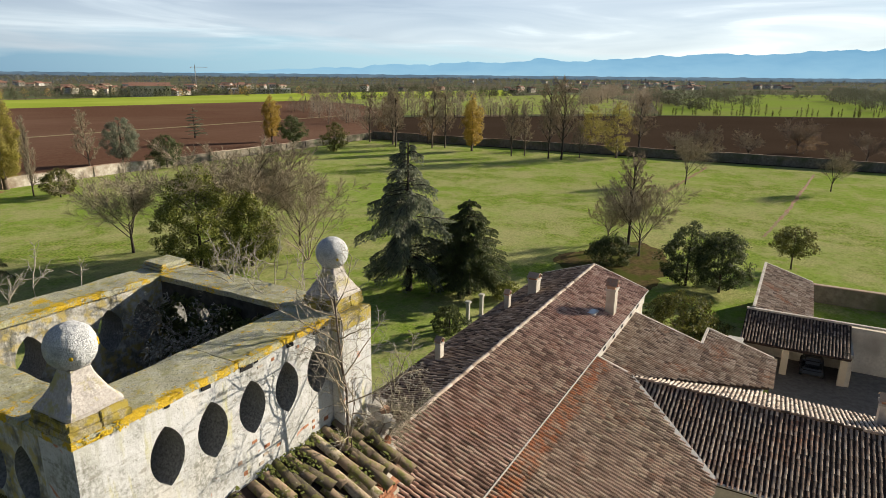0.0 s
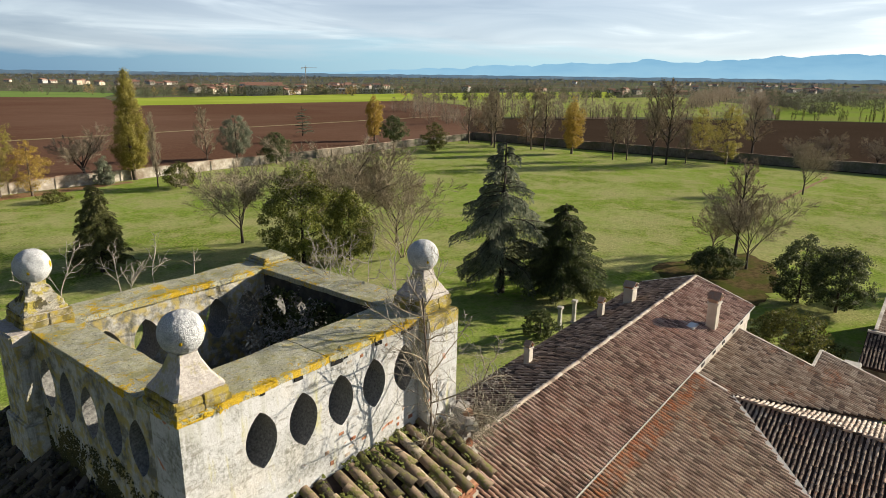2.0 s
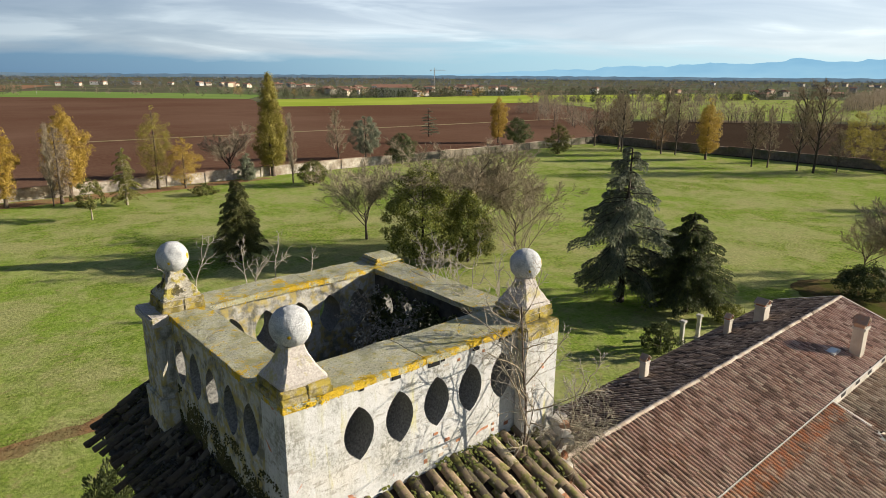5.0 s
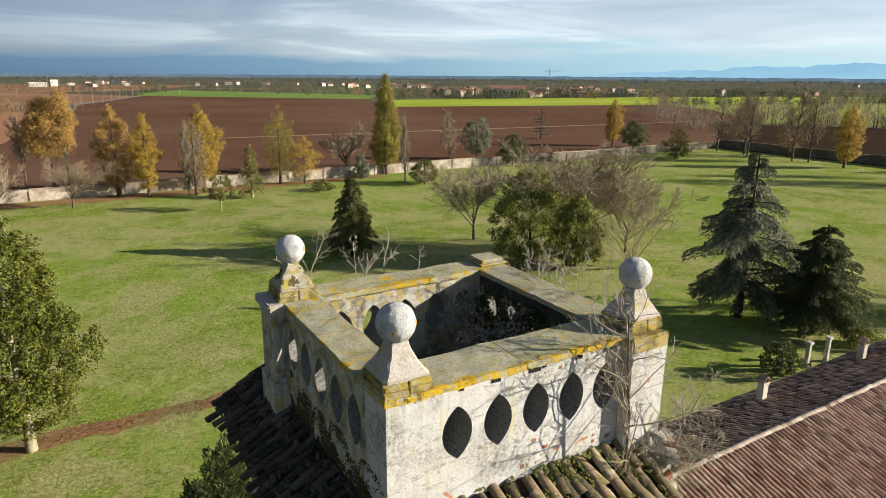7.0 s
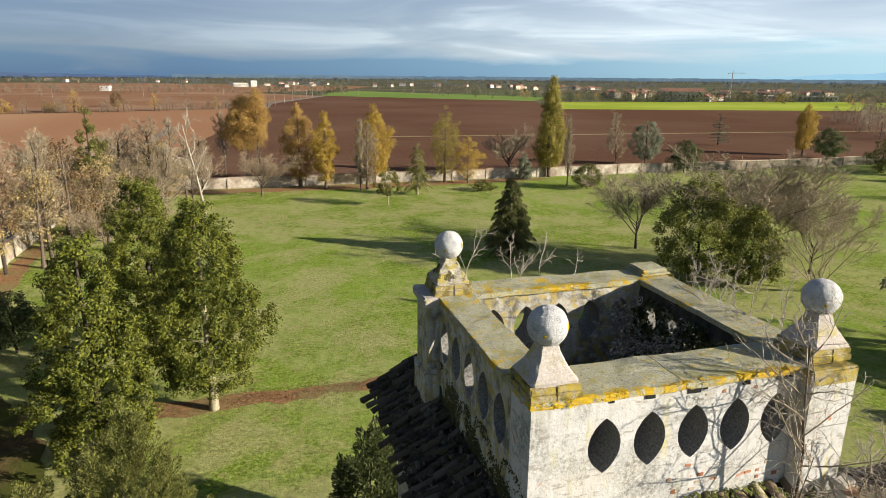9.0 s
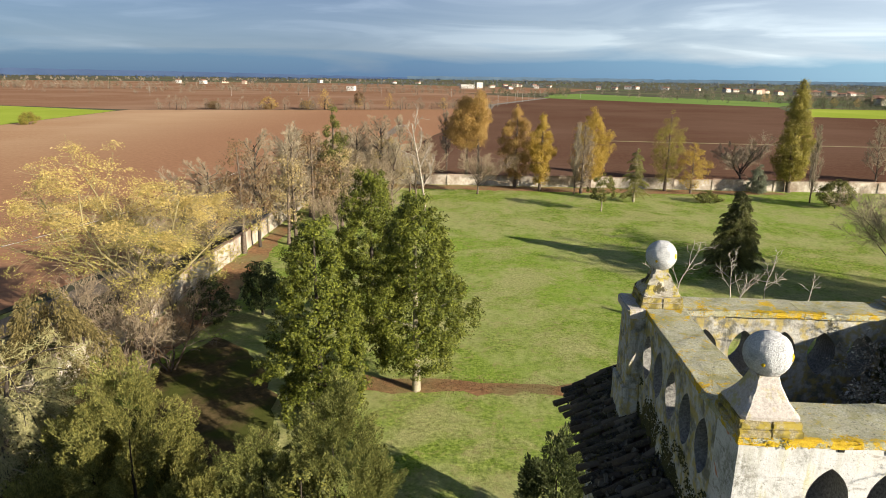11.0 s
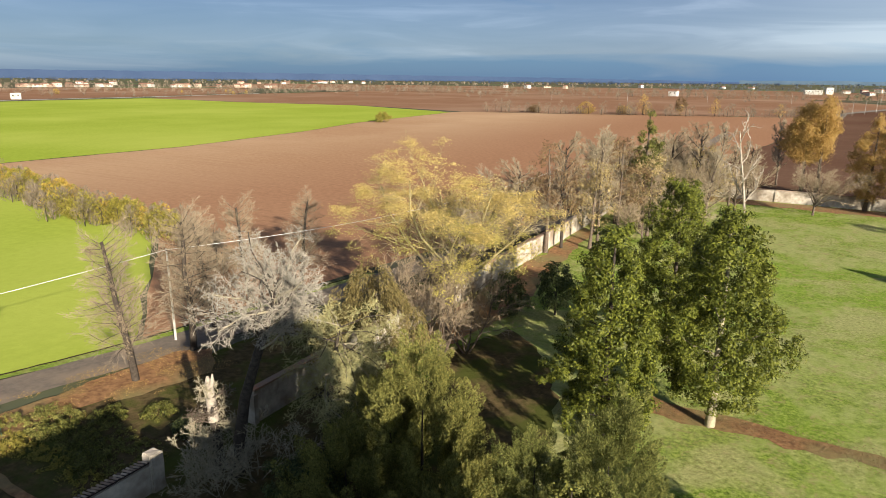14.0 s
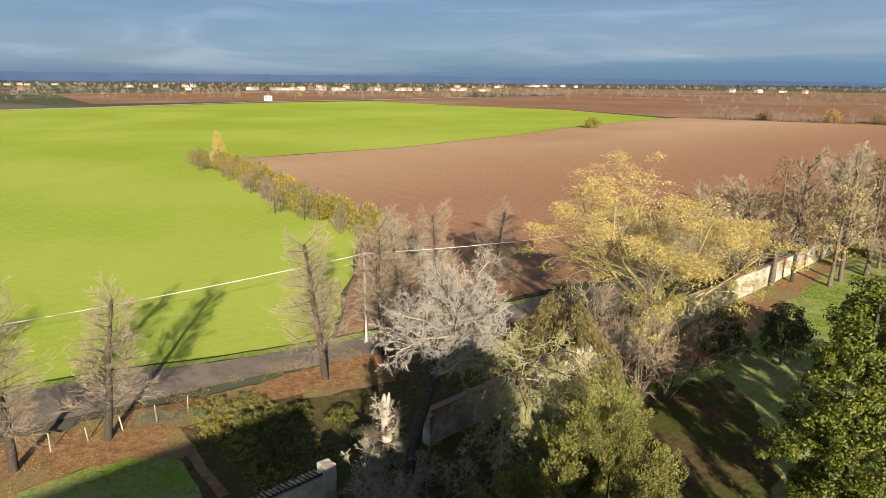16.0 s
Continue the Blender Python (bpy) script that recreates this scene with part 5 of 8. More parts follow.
# Sunward slope: sunlight put into a paler tile colour.
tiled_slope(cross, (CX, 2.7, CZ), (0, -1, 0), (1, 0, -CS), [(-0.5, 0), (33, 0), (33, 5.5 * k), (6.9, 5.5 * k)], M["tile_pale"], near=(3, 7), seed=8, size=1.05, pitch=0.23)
ridge_row(cross, (CX, 2.7, CZ), (CX, -30, CZ), M["tile_dark"], 0.4, 0.13, 2)
beam(cross, "gutter", (CX - 5.5, -2.9, CZ - CS * 5.5), (CX - 5.5, -30, CZ - CS * 5.5), 0.15, 0.1, M["gutter"])
chimney((35.0, -10.2, 4.9), 1.9, 0.8, "brick chimney on the cross wing")

# ---- sheds ----
shed = tagged(new("open_shed"), "open cart shed under a tiled lean-to roof", "shed", kind="structure")
k = math.hypot(4.2, 1.3)
tiled_slope(shed, (54.2, -2.1, 3.85), (0, -1, 0), (-4.2, 0, -1.3), [(0, 0), (7.6, 0), (7.6, k), (0, k)], M["tile_dark"], near=(0, 5), seed=9, size=1.08, pitch=0.235)
beam(shed, "verge", (54.2, -2.1, 3.95), (54.2, -24, 3.95), 0.3, 0.16, M["verge"])
part("back_wall", box_bm(54.0, 54.4, -26, -2.1, 0, 3.75), M["render"], shed)
part("side_wall", box_bm(50.2, 54.0, -2.3, -2.05, 0, 2.6), M["render"], shed)
part("side_wall", box_bm(50.6, 54.0, -9.9, -9.6, 0, 2.7), M["render"], shed)
for y in (-5.4, -9.35):
    part("pier", box_bm(50.5, 50.95, y - 0.25, y + 0.25, 0, 2.5, bevel=0.02), M["cream"], shed)
part("lintel", box_bm(50.5, 50.75, -9.8, -2.2, 2.3, 2.5), M["wood"], shed)
barn = tagged(new("barn"), "low barn with a worn brown mono-pitch tiled roof", "barn", kind="structure")
part("wall", box_bm(54.6, 69.3, -6.9, -2.8, 0, 2.5), M["render"], barn)
k = math.hypot(4.5, 1.4)
tiled_slope(barn, (54.4, -2.6, 4.0), (1, 0, 0), (0, -4.5, -1.4), [(0, 0), (15.3, 0), (15.3, k), (0, k)], M["tile_old"], near=(0, 4), seed=10)
beam(barn, "verge", (54.4, -2.6, 4.06), (69.7, -2.6, 4.06), 0.25, 0.16, M["verge"])
beam(barn, "verge", (69.7, -2.6, 4.06), (69.7, -7.1, 2.66), 0.2, 0.12, M["verge"])
ob = thing("parked_car", "dark parked car in the open shed", "car", (52.6, -7.4, 0))
part("body", box_bm(-1.7, 1.7, -0.82, 0.82, 0.32, 0.85, bevel=0.15), M["carpaint"], ob)
part("cabin", box_bm(-0.9, 1.3, -0.72, 0.72, 0.85, 1.4, bevel=0.22), M["carpaint"], ob)
for x in (-1.1, 1.1):
    for y in (-0.75, 0.75):
        bm = bmesh.new(); bmesh.ops.create_cone(bm, cap_ends=True, segments=20, radius1=0.32, radius2=0.32, depth=0.2, matrix=pose(x, y, 0.32, 90))
        part("wheel", bm, M["dark"], ob)
ob = thing("gate_post_chimney", "squat brick chimney with a stone cap", "chimney", (47.4, -1.9, 0))
part("shaft", box_bm(-0.45, 0.45, -0.45, 0.45, 0, 3.3, bevel=0.02), M["brick"], ob)
part("cap", box_bm(-0.55, 0.55, -0.55, 0.55, 3.3, 3.55, bevel=0.05), M["concrete"], ob)
for at in ((47.4, 21.1), (49.9, 20.9)):
    ob = thing("stone_pillar", "slender free-standing stone pillar on the lawn", "pillar", (*at, 0), "stone pillars")
    part("shaft", box_bm(-0.16, 0.16, -0.16, 0.16, 0, 2.1, bevel=0.03), M["concrete"], ob)
    part("capital", box_bm(-0.26, 0.26, -0.26, 0.26, 2.1, 2.32, bevel=0.04), M["concrete"], ob)
    part("base", box_bm(-0.26, 0.26, -0.26, 0.26, 0, 0.2, bevel=0.03), M["concrete"], ob)

# ---- villa body under the tower, mostly out of view ----
villa = tagged(new("villa"), "tall plastered villa block under a tiled roof", "villa", kind="structure")
part("wall", box_bm(-8.0, 4.2, -27, -7.2, 0, 13.6), M["render"], villa)
for s, xe in ((-1, -8.4), (1, 4.6)):
    tiled_slope(villa, (-1.9, -27.3, 16.3), (0, 1, 0), (xe + 1.9, 0, -2.8), [(0, 0), (20.3, 0), (20.3, 6.9), (0, 6.9)], M["tile_old"], seed=15)
ridge_row(villa, (-1.9, -27.3, 16.3), (-1.9, -7.0, 16.3), M["tile_pale"], 0.37, 0.14)
# unseen block behind the tower, added and sized to shade the junipers
part("stair_wall", box_bm(2.5, 4.1, 4.35, 7.3, 0, 14.5), M["render"], villa)
# Unseen filler between villa and tower, added to block sun from the lane garden.
part("link_wall", box_bm(-1.1, 4.1, -7.19, -0.45, 0, 14.4), M["render"], villa)
part("link_roof", box_bm(-1.3, 4.3, -7.1, -0.46, 14.4, 14.56, bevel=0.02), M["tile_old"], villa, "flat tiled top of the unseen shading block")
for xe in (2.2, 4.4):
    tiled_slope(villa, (3.3, 4.4, 15.0), (0, 1, 0), (xe - 3.3, 0, -0.4), [(0, 0), (3.1, 0), (3.1, 1.17), (0, 1.17)], M["tile_old"], seed=16)

# ---- belvedere tower ----
tower = tagged(new("tower"), "decayed plastered belvedere tower with pierced parapet", "tower", kind="structure")
TX0, TX1, TY0, TY1, TZ = -0.80, 2.84, 0.0, 3.58, 20.1
FLOOR = 18.3
for b in ((-1.15, 2.50, -0.42, 0.3), (-1.15, 2.50, 3.3, 4.3), (-1.15, -0.34, 0.3, 3.3), (2.34, 2.50, 0.3, 3.3)):
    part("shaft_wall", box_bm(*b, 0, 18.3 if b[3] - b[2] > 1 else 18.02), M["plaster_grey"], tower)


def almond(angles, hw=0.18, hh=0.30):
    """Pointed oval outline, one point for each angle."""
    pts = []
    for t in angles:
        s, c = math.sin(t), math.cos(t)
        pts.append((hw * math.copysign(max(0.0, 1 - abs(s) ** 2.0) ** 0.80, c) if abs(c) > 1e-6 else 0.0, hh * s))
    return pts


def pierced_wall(parent, L, z0, z1, holes, zc, thick, mat, m, inner):
    """Wall panel from x = 0 to L with almond openings, outer face at y = 0, inner face at y = thick."""
    bm = bmesh.new()
    half = 0.255
    hi, lo = z1 - zc, zc - z0
    ang = sorted([2 * math.pi * i / 32 for i in range(32)] + [math.atan2(sz, sx * half) % (2 * math.pi) for sz in (hi, -lo) for sx in (1, -1)])
    outline = almond(ang)
    n = len(outline)

    def quad(x0, x1, za, zb, y, k):
        bm.faces.new([bm.verts.new(p) for p in ((x0, y, za), (x1, y, za), (x1, y, zb), (x0, y, zb))]).material_index = k

    edges = [0.0] + sum([[h - half, h + half] for h in holes], []) + [L]
    for y, k in ((0.0, 0), (thick, 2)):
        for x0, x1 in zip(edges[::2], edges[1::2]):
            if x1 - x0 > 1e-4:
                quad(x0, x1, z0, z1, y, k)
        for h in holes:
            iv = [bm.verts.new((h + x, y, zc + z)) for x, z in outline]
            ov = []
            for t in ang:
                dx, dz = math.cos(t), math.sin(t)
                s = min(half / abs(dx) if abs(dx) > 1e-6 else 1e9, (hi if dz > 0 else lo) / abs(dz) if abs(dz) > 1e-6 else 1e9)
                ov.append(bm.verts.new((h + dx * s, y, zc + dz * s)))
            for i in range(n):
                j = (i + 1) % n
                bm.faces.new((iv[i], iv[j], ov[j], ov[i])).material_index = k
    for h in holes:
        ring = [[bm.verts.new((h + x, y, zc + z)) for x, z in outline] for y in (0.0, thick)]
        for i in range(n):
            j = (i + 1) % n
            bm.faces.new((ring[0][i], ring[1][i], ring[1][j], ring[0][j])).material_index = 1
    for x in (0.0, L):
        bm.faces.new([bm.verts.new(p) for p in ((x, 0, z0), (x, thick, z0), (x, thick, z1), (x, 0, z1))])
    bmesh.ops.remove_doubles(bm, verts=bm.verts[:], dist=0.0005)
    bmesh.ops.recalc_face_normals(bm, faces=bm.faces[:])
    bm.transform(m)
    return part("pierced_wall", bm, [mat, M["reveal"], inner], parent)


ZC = 19.53
hx = [0.80 + 0.51 * i for i in range(5)]
WTH = 0.48
# Inner faces on three sides carry painted interior shade.
pierced_wall(tower, TX1 - TX0, FLOOR, TZ - 0.07, hx, ZC, WTH, M["plaster"], pose(TX0, TY0, 0), M["well_shade"])
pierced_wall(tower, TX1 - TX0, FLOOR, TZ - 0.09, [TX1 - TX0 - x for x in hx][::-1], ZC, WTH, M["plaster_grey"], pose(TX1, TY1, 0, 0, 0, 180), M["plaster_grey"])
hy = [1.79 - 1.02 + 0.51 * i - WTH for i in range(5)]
pierced_wall(tower, TY1 - TY0 - 2 * WTH, FLOOR, TZ - 0.09, hy, ZC, WTH, M["plaster_grey"], pose(TX0, TY1 - WTH, 0, 0, 0, -90), M["well_shade"])
pierced_wall(tower, TY1 - TY0 - 2 * WTH, FLOOR, TZ - 0.09, hy, ZC, WTH, M["plaster_grey"], pose(TX1, TY0 + WTH, 0, 0, 0, 90), M["well_shade"])
# Floor painted near-black to keep the well dark.
part("terrace_floor", box_bm(TX0 + WTH, TX1 - WTH, TY0 + WTH, TY1 - WTH, 17.0, 17.2), M["under"], tower, "near-black terrace floor that deepens the shade")
# coping slabs, each a little uneven
IX0, IX1, IY0, IY1 = -0.31, 2.31, 0.66, 3.05
OV = 0.02


def coping_run(x0, x1, y0, y1, along, n, seed):
    rng = random.Random(seed)
    a0, a1 = (x0, x1) if along == "x" else (y0, y1)
    cut = [a0] + [a0 + (a1 - a0) * (i + rng.uniform(-0.12, 0.12)) / n for i in range(1, n)] + [a1]
    for s, e in zip(cut, cut[1:]):
        b = (s + 0.0005, e - 0.0005, y0, y1) if along == "x" else (x0, x1, s + 0.0005, e - 0.0005)
        dz = rng.uniform(-0.002, 0.002)
        bm = box_bm(*b, TZ - 0.075 + dz, TZ + dz, bevel=0.006, cuts=9, jitter=0.014, seed=seed)
        part("coping_slab", bm, M["coping"], tower, "lichened stone coping")


coping_run(TX0 - OV, TX1 + OV, TY0 - OV, IY0, "x", 2, 1)
coping_run(TX0 - OV, TX1 + OV, IY1, TY1 + OV, "x", 2, 2)
coping_run(TX0 - OV, IX0, IY0, IY1, "y", 2, 3)
coping_run(IX1, TX1 + OV, IY0, IY1, "y", 2, 4)
# corner piers that stand proud of the walls
part("corner_pier", box_bm(2.28, 2.87, -0.17, 0.0, 18.3, TZ - 0.02, bevel=0.012, cuts=3, jitter=0.008), M["plaster"], tower)
part("corner_pier", box_bm(-0.98, -0.80, 3.04, 3.62, 18.3, TZ - 0.02, bevel=0.012, cuts=3, jitter=0.008), M["plaster_grey"], tower)
part("pier_moulding", box_bm(2.275, 2.875, -0.176, 0.0, TZ - 0.18, TZ + 0.006, bevel=0.02, jitter=0.008, cuts=4), M["plinth"], tower, "lichen-crusted pier head")
part("pier_moulding", box_bm(-1.04, -0.80, 3.0, 3.66, TZ - 0.12, TZ + 0.012, bevel=0.02, jitter=0.008, cuts=2), M["pedestal"], tower)
part("plinth_course", box_bm(-1.02, -0.80, 3.0, 3.66, 18.3, 19.0, bevel=0.02, jitter=0.01, cuts=2), M["plaster_grey"], tower)
part("corner_cap", box_bm(2.42, 2.93, 3.14, 3.66, TZ, TZ + 0.03, bevel=0.015, jitter=0.01, cuts=2), M["coping"], tower)
part("corner_cap", box_bm(2.46, 2.89, 3.18, 3.62, TZ + 0.03, TZ + 0.085, bevel=0.02, jitter=0.012, cuts=2), M["coping"], tower, "mossy stump of a lost finial")


def finial(cx, cy, seed, dz=0.0, plinth=0.27, stone="pedestal", wear=0.008):
    """Stone ball on a flared pedestal over a two-course brick plinth."""
    ob = thing("ball_finial", "pitted stone ball on a flared pedestal on the tower corner", "finial", (cx, cy, TZ + 0.004), "tower finials")
    rng = random.Random(seed)
    for c in range(2):
        z0 = 0.075 * c
        w = plinth - 0.012 * c
        for side in range(4):
            if c == 0 and side == 0:
                plinth_ob = part("plinth", box_bm(-plinth + 0.03, plinth - 0.03, -plinth + 0.03, plinth - 0.03, 0, 0.148), M["mortar"], ob, "lichened two-course brick plinth")
            for i in range(2):
                u0, u1 = -w + i * w + 0.004, -w + (i + 1) * w - 0.004
                o = rng.uniform(-0.008, 0.008)
                bm = box_bm(u0, u1, -w + o, -w + 0.12, z0, z0 + 0.068, bevel=0.008, jitter=0.011, cuts=2, seed=seed + side * 7 + i)
                bm.transform(pose(0, 0, 0, 0, 0, side * 90))
                part("brick", bm, M["plinth"], plinth_ob)
    bm = bmesh.new()
    prof = [(0.245, 0.150), (0.245, 0.175), (0.225, 0.20), (0.19, 0.25), (0.155, 0.31), (0.125, 0.37), (0.105, 0.43), (0.095, 0.475), (0.10, 0.49)]
    rings = []
    for r, z in prof:
        b = r * 0.12
        ring = []
        for sx, sy in ((1, 1), (-1, 1), (-1, -1), (1, -1)):
            ring += [(sx * r, sy * (r - b), z), (sx * (r - b), sy * r, z)] if sx * sy > 0 else [(sx * (r - b), sy * r, z), (sx * r, sy * (r - b), z)]
        rings.append([bm.verts.new(p) for p in ring])
    for r0, r1 in zip(rings, rings[1:]):
        for i in range(8):
            bm.faces.new((r0[i], r0[(i + 1) % 8], r1[(i + 1) % 8], r1[i]))
    bm.faces.new(rings[-1]); bm.faces.new(rings[0][::-1])
    bmesh.ops.recalc_face_normals(bm, faces=bm.faces[:])
    bmesh.ops.subdivide_edges(bm, edges=bm.edges[:], cuts=2, use_grid_fill=True)
    for v in bm.verts:
        v.co += noise.noise_vector(v.co * 9 + Vector((seed, 0, 0))) * wear + noise.noise_vector(v.co * 31 + Vector((0, seed, 0))) * wear * 0.6
    part("pedestal", bm, M[stone], ob, "chipped pinkish stone pedestal" if stone == "pedestal" else "crumbling mossy stone pedestal")
    bm = bmesh.new()
    bmesh.ops.create_icosphere(bm, subdivisions=5, radius=0.197)
    for v in bm.verts:
        v.co *= 1 + 0.026 * noise.noise(v.co * 24 + Vector((seed, 0, 0))) + 0.012 * noise.noise(v.co * 9)
    bm.transform(pose(0, 0, 0.655 + dz))
    ball = part("ball", bm, M["ball"], ob, "rough whitish-grey stone ball", smooth=True)
    for k, (ax, ay, az, rr) in enumerate(((0.72, -0.62, 0.1, 0.028), (-0.5, -0.8, -0.2, 0.016))):
        w = Vector((ax, ay, az)).normalized()
        bm = bmesh.new()
        bmesh.ops.create_icosphere(bm, subdivisions=2, radius=rr)
        for v in bm.verts:
            v.co *= 1 + 0.35 * noise.noise(v.co * 60 + Vector((seed, k, 0)))
        bm.transform(Matrix.Translation(w * 0.196 + Vector((0, 0, 0.655 + dz))) @ w.to_track_quat("Z", "Y").to_matrix().to_4x4() @ Matrix.Diagonal((1, 1.3, 0.25, 1)))
        part("lichen_spot", bm, M["lichen"], ball)
    return ob


# Shallow black boxes stand in for the shade in notches below the coping.
for i, gx in enumerate((0.02, 0.42, 0.9, 1.08, 1.55, 1.98, 2.14)):
    w = 0.05 + 0.05 * ((i * 7) % 3)
    part("weathered_gap", box_bm(gx, gx + w, -0.013, 0.02, TZ - 0.105 - 0.01 * (i % 3), TZ - 0.075, jitter=0.008, cuts=1, seed=i), M["dark"], tower, "black patch for a shaded notch under the coping")
rb = random.Random(4)
for i in range(16):
    x, z = rb.uniform(0.7, 2.2), rb.choice((18.82, 18.9, 18.98, 19.12, 19.92))
    w = rb.uniform(0.03, 0.08)
    part("exposed_brick", box_bm(x, x + w, -0.0035, 0.03, z, z + rb.uniform(0.025, 0.05), jitter=0.004, cuts=1, seed=i), M["brick"], tower)
finial(-0.555, 0.255, 3)
finial(2.66, 0.235, 5)
finial(-0.60, 3.33, 9, stone="pedestal_moss", wear=0.03)


# yellow lichen crusts along the coping edges
def lichen_crusts(runs, n, seed):
    rng = np.random.default_rng(seed)
    V, F = [], []
    for i in range(n):
        (x0, y0), (x1, y1), sx, sy = runs[rng.integers(len(runs))]
        t = rng.uniform(0, 1)
        if noise.noise((t * 9 + x0 * 3, y0 * 3.1 + seed, 0.5)) + 0.6 * noise.noise((t * 31, x0 + y0 * 2, 4.5)) < rng.uniform(0.0, 0.35) - (0.25 if y0 > 2.9 else 0.0):
            continue
        off = abs(rng.normal(0, 0.045)) + (0.25 * rng.uniform() ** 2 if rng.uniform() < 0.12 else 0)
        cx, cy = x0 + (x1 - x0) * t + sx * off, y0 + (y1 - y0) * t + sy * off
        r = rng.uniform(0.004, 0.013) * (1.7 if rng.uniform() < 0.12 else 1); k = 8; b = len(V)
        V.append((cx, cy, TZ + 0.006 + rng.uniform(0, 0.002)))
        for j in range(k):
            a = 2 * math.pi * j / k; q = r * rng.uniform(0.45, 1.35)
            V.append((cx + q * math.cos(a), cy + q * math.sin(a), TZ + 0.003))
        F += [(b, b + 1 + j, b + 1 + (j + 1) % k) for j in range(k)]
        # drip over the edge
        if off < 0.05 and rng.uniform() < 0.4:
            b = len(V); ex, ey = x0 + (x1 - x0) * t - sx * 0.008, y0 + (y1 - y0) * t - sy * 0.008
            dx, dy = (x1 - x0), (y1 - y0); L = math.hypot(dx, dy); dx, dy = dx / L, dy / L
            zz = TZ - rng.uniform(0.0, 0.08)
            V.append((ex - sx * 0.006, ey - sy * 0.006, zz))
            for j in range(k):
                a = 2 * math.pi * j / k; q = r * rng.uniform(0.5, 1.1)
                V.append((ex + dx * q * math.cos(a), ey + dy * q * math.cos(a), zz + q * math.sin(a) * 0.8))
            F += [(b, b + 1 + j, b + 1 + (j + 1) % k) for j in range(k)]
    return V, F


runs = [((TX0, TY0 - OV), (TX1, TY0 - OV), 0, 1), ((TX0 - OV, TY0), (TX0 - OV, TY1), 1, 0), ((IX0, IY1), (IX1, IY1), 0, 1), ((IX0, IY1), (IX1, IY1), 0, 1),
        ((TX0, TY0 - OV), (TX1, TY0 - OV), 0, 1), ((-0.82, -0.03), (-0.28, -0.03), 0, 1), ((2.4, 3.13), (2.95, 3.13), 0, 1), ((IX1, IY0), (IX1, IY1), 1, 0)]
V, F = lichen_crusts(runs, 3800, 2)
tagged(new("lichen_crust", mesh_from("lichen_crust", V, F, M["lichen"], smooth=True)), "bright yellow lichen crusts on the coping", "lichen", kind="stuff")

# pent roofs round the tower foot
pent = tagged(new("pent_roof"), "mossy half-round tiles on the tower's pent roof", "roof", kind="structure")
part("brick_core", box_bm(2.42, 2.62, -0.66, 0.0, 17.2, 18.42, jitter=0.01, cuts=2), M["mortar"], pent)
tiled_slope(pent, (-1.7, 0.0, 18.70), (1, 0, 0), (0, -0.75, -0.36), [(0, 0), (4.25, 0), (4.25, 0.86), (0, 0.86)], M["tile_pent"], near=(-1, 9), pitch=0.205, step=0.24, size=1.02, seed=12, thick=0.07, rough=2.6)
# West side: mossy tiles, with its shade also darkened into the colour.
tiled_slope(pent, (-0.8, 4.5, 18.58), (0, -1, 0), (-0.75, 0, -0.45), [(0, 0), (5.65, 0), (5.65, 0.8), (0, 0.8)], M["tile_moss_shade"], near=(-1, 9), pitch=0.175, step=0.17, size=0.80, seed=13, thick=0.07, rough=4.2)
tiled_slope(pent, (2.84, 3.58, 18.62), (-1, 0, 0), (0, 0.75, -0.42), [(0, 0), (3.7, 0), (3.7, 1.1), (0, 1.1)], M["tile_dark"], pitch=0.29, step=0.38, size=1.35, seed=14, thick=0.07)
mr = np.random.default_rng(31)
V, F = [], []
for i in range(2600):
    u, v = mr.uniform(-0.7, 2.5), mr.uniform(0.02, 0.9) ** 1.2
    if noise.noise((u * 3, v * 4, 1)) < -0.05:
        continue
    r, b = mr.uniform(0.006, 0.022), len(V)
    cx, cy, cz = u, -0.90 * v, 18.765 - 0.43 * v
    cz += 0.045 * noise.noise((u * 11, v * 3, 8))
    V.append((cx, cy, cz + 0.014 + r * 0.35))
    for j in range(8):
        a = j * math.pi / 4; q = r * mr.uniform(0.7, 1.2)
        V.append((cx + q * math.cos(a), cy + q * math.sin(a), cz - 0.43 * 0 + 0.012 + 0.4 * q * math.sin(a)))
    F += [(b, b + 1 + j, b + 1 + (j + 1) % 8) for j in range(8)]
tagged(new("moss_cushion", mesh_from("moss_cushion", V, F, M["moss"], smooth=True)), "green moss cushions between the roof tiles", "moss", kind="stuff")
# dead leaves, moss and rubble on the shaded side roof
V = []
for i in range(12000):
    u, v = mr.uniform(-1.1, 4.4), mr.uniform(0.0, 0.9)
    if noise.noise((u * 2.1, v * 3, 7)) < -0.1:
        continue
    V.append((-0.8 - 0.857 * v, u, 18.58 - 0.514 * v + 0.06 + 0.05 * noise.noise((u * 6, v * 6, 2))))
V = np.array(V)
# Leaves reuse the near-black colour of the parapet's painted shade.
tagged(new("dead_leaves", quads("dead_leaves", leaf_verts(mr, V, 0.045, 1.5), M["well_shade"])), "dark dead leaves caught on the mossy side roof", "leaf litter", kind="stuff")
V, F = [], []
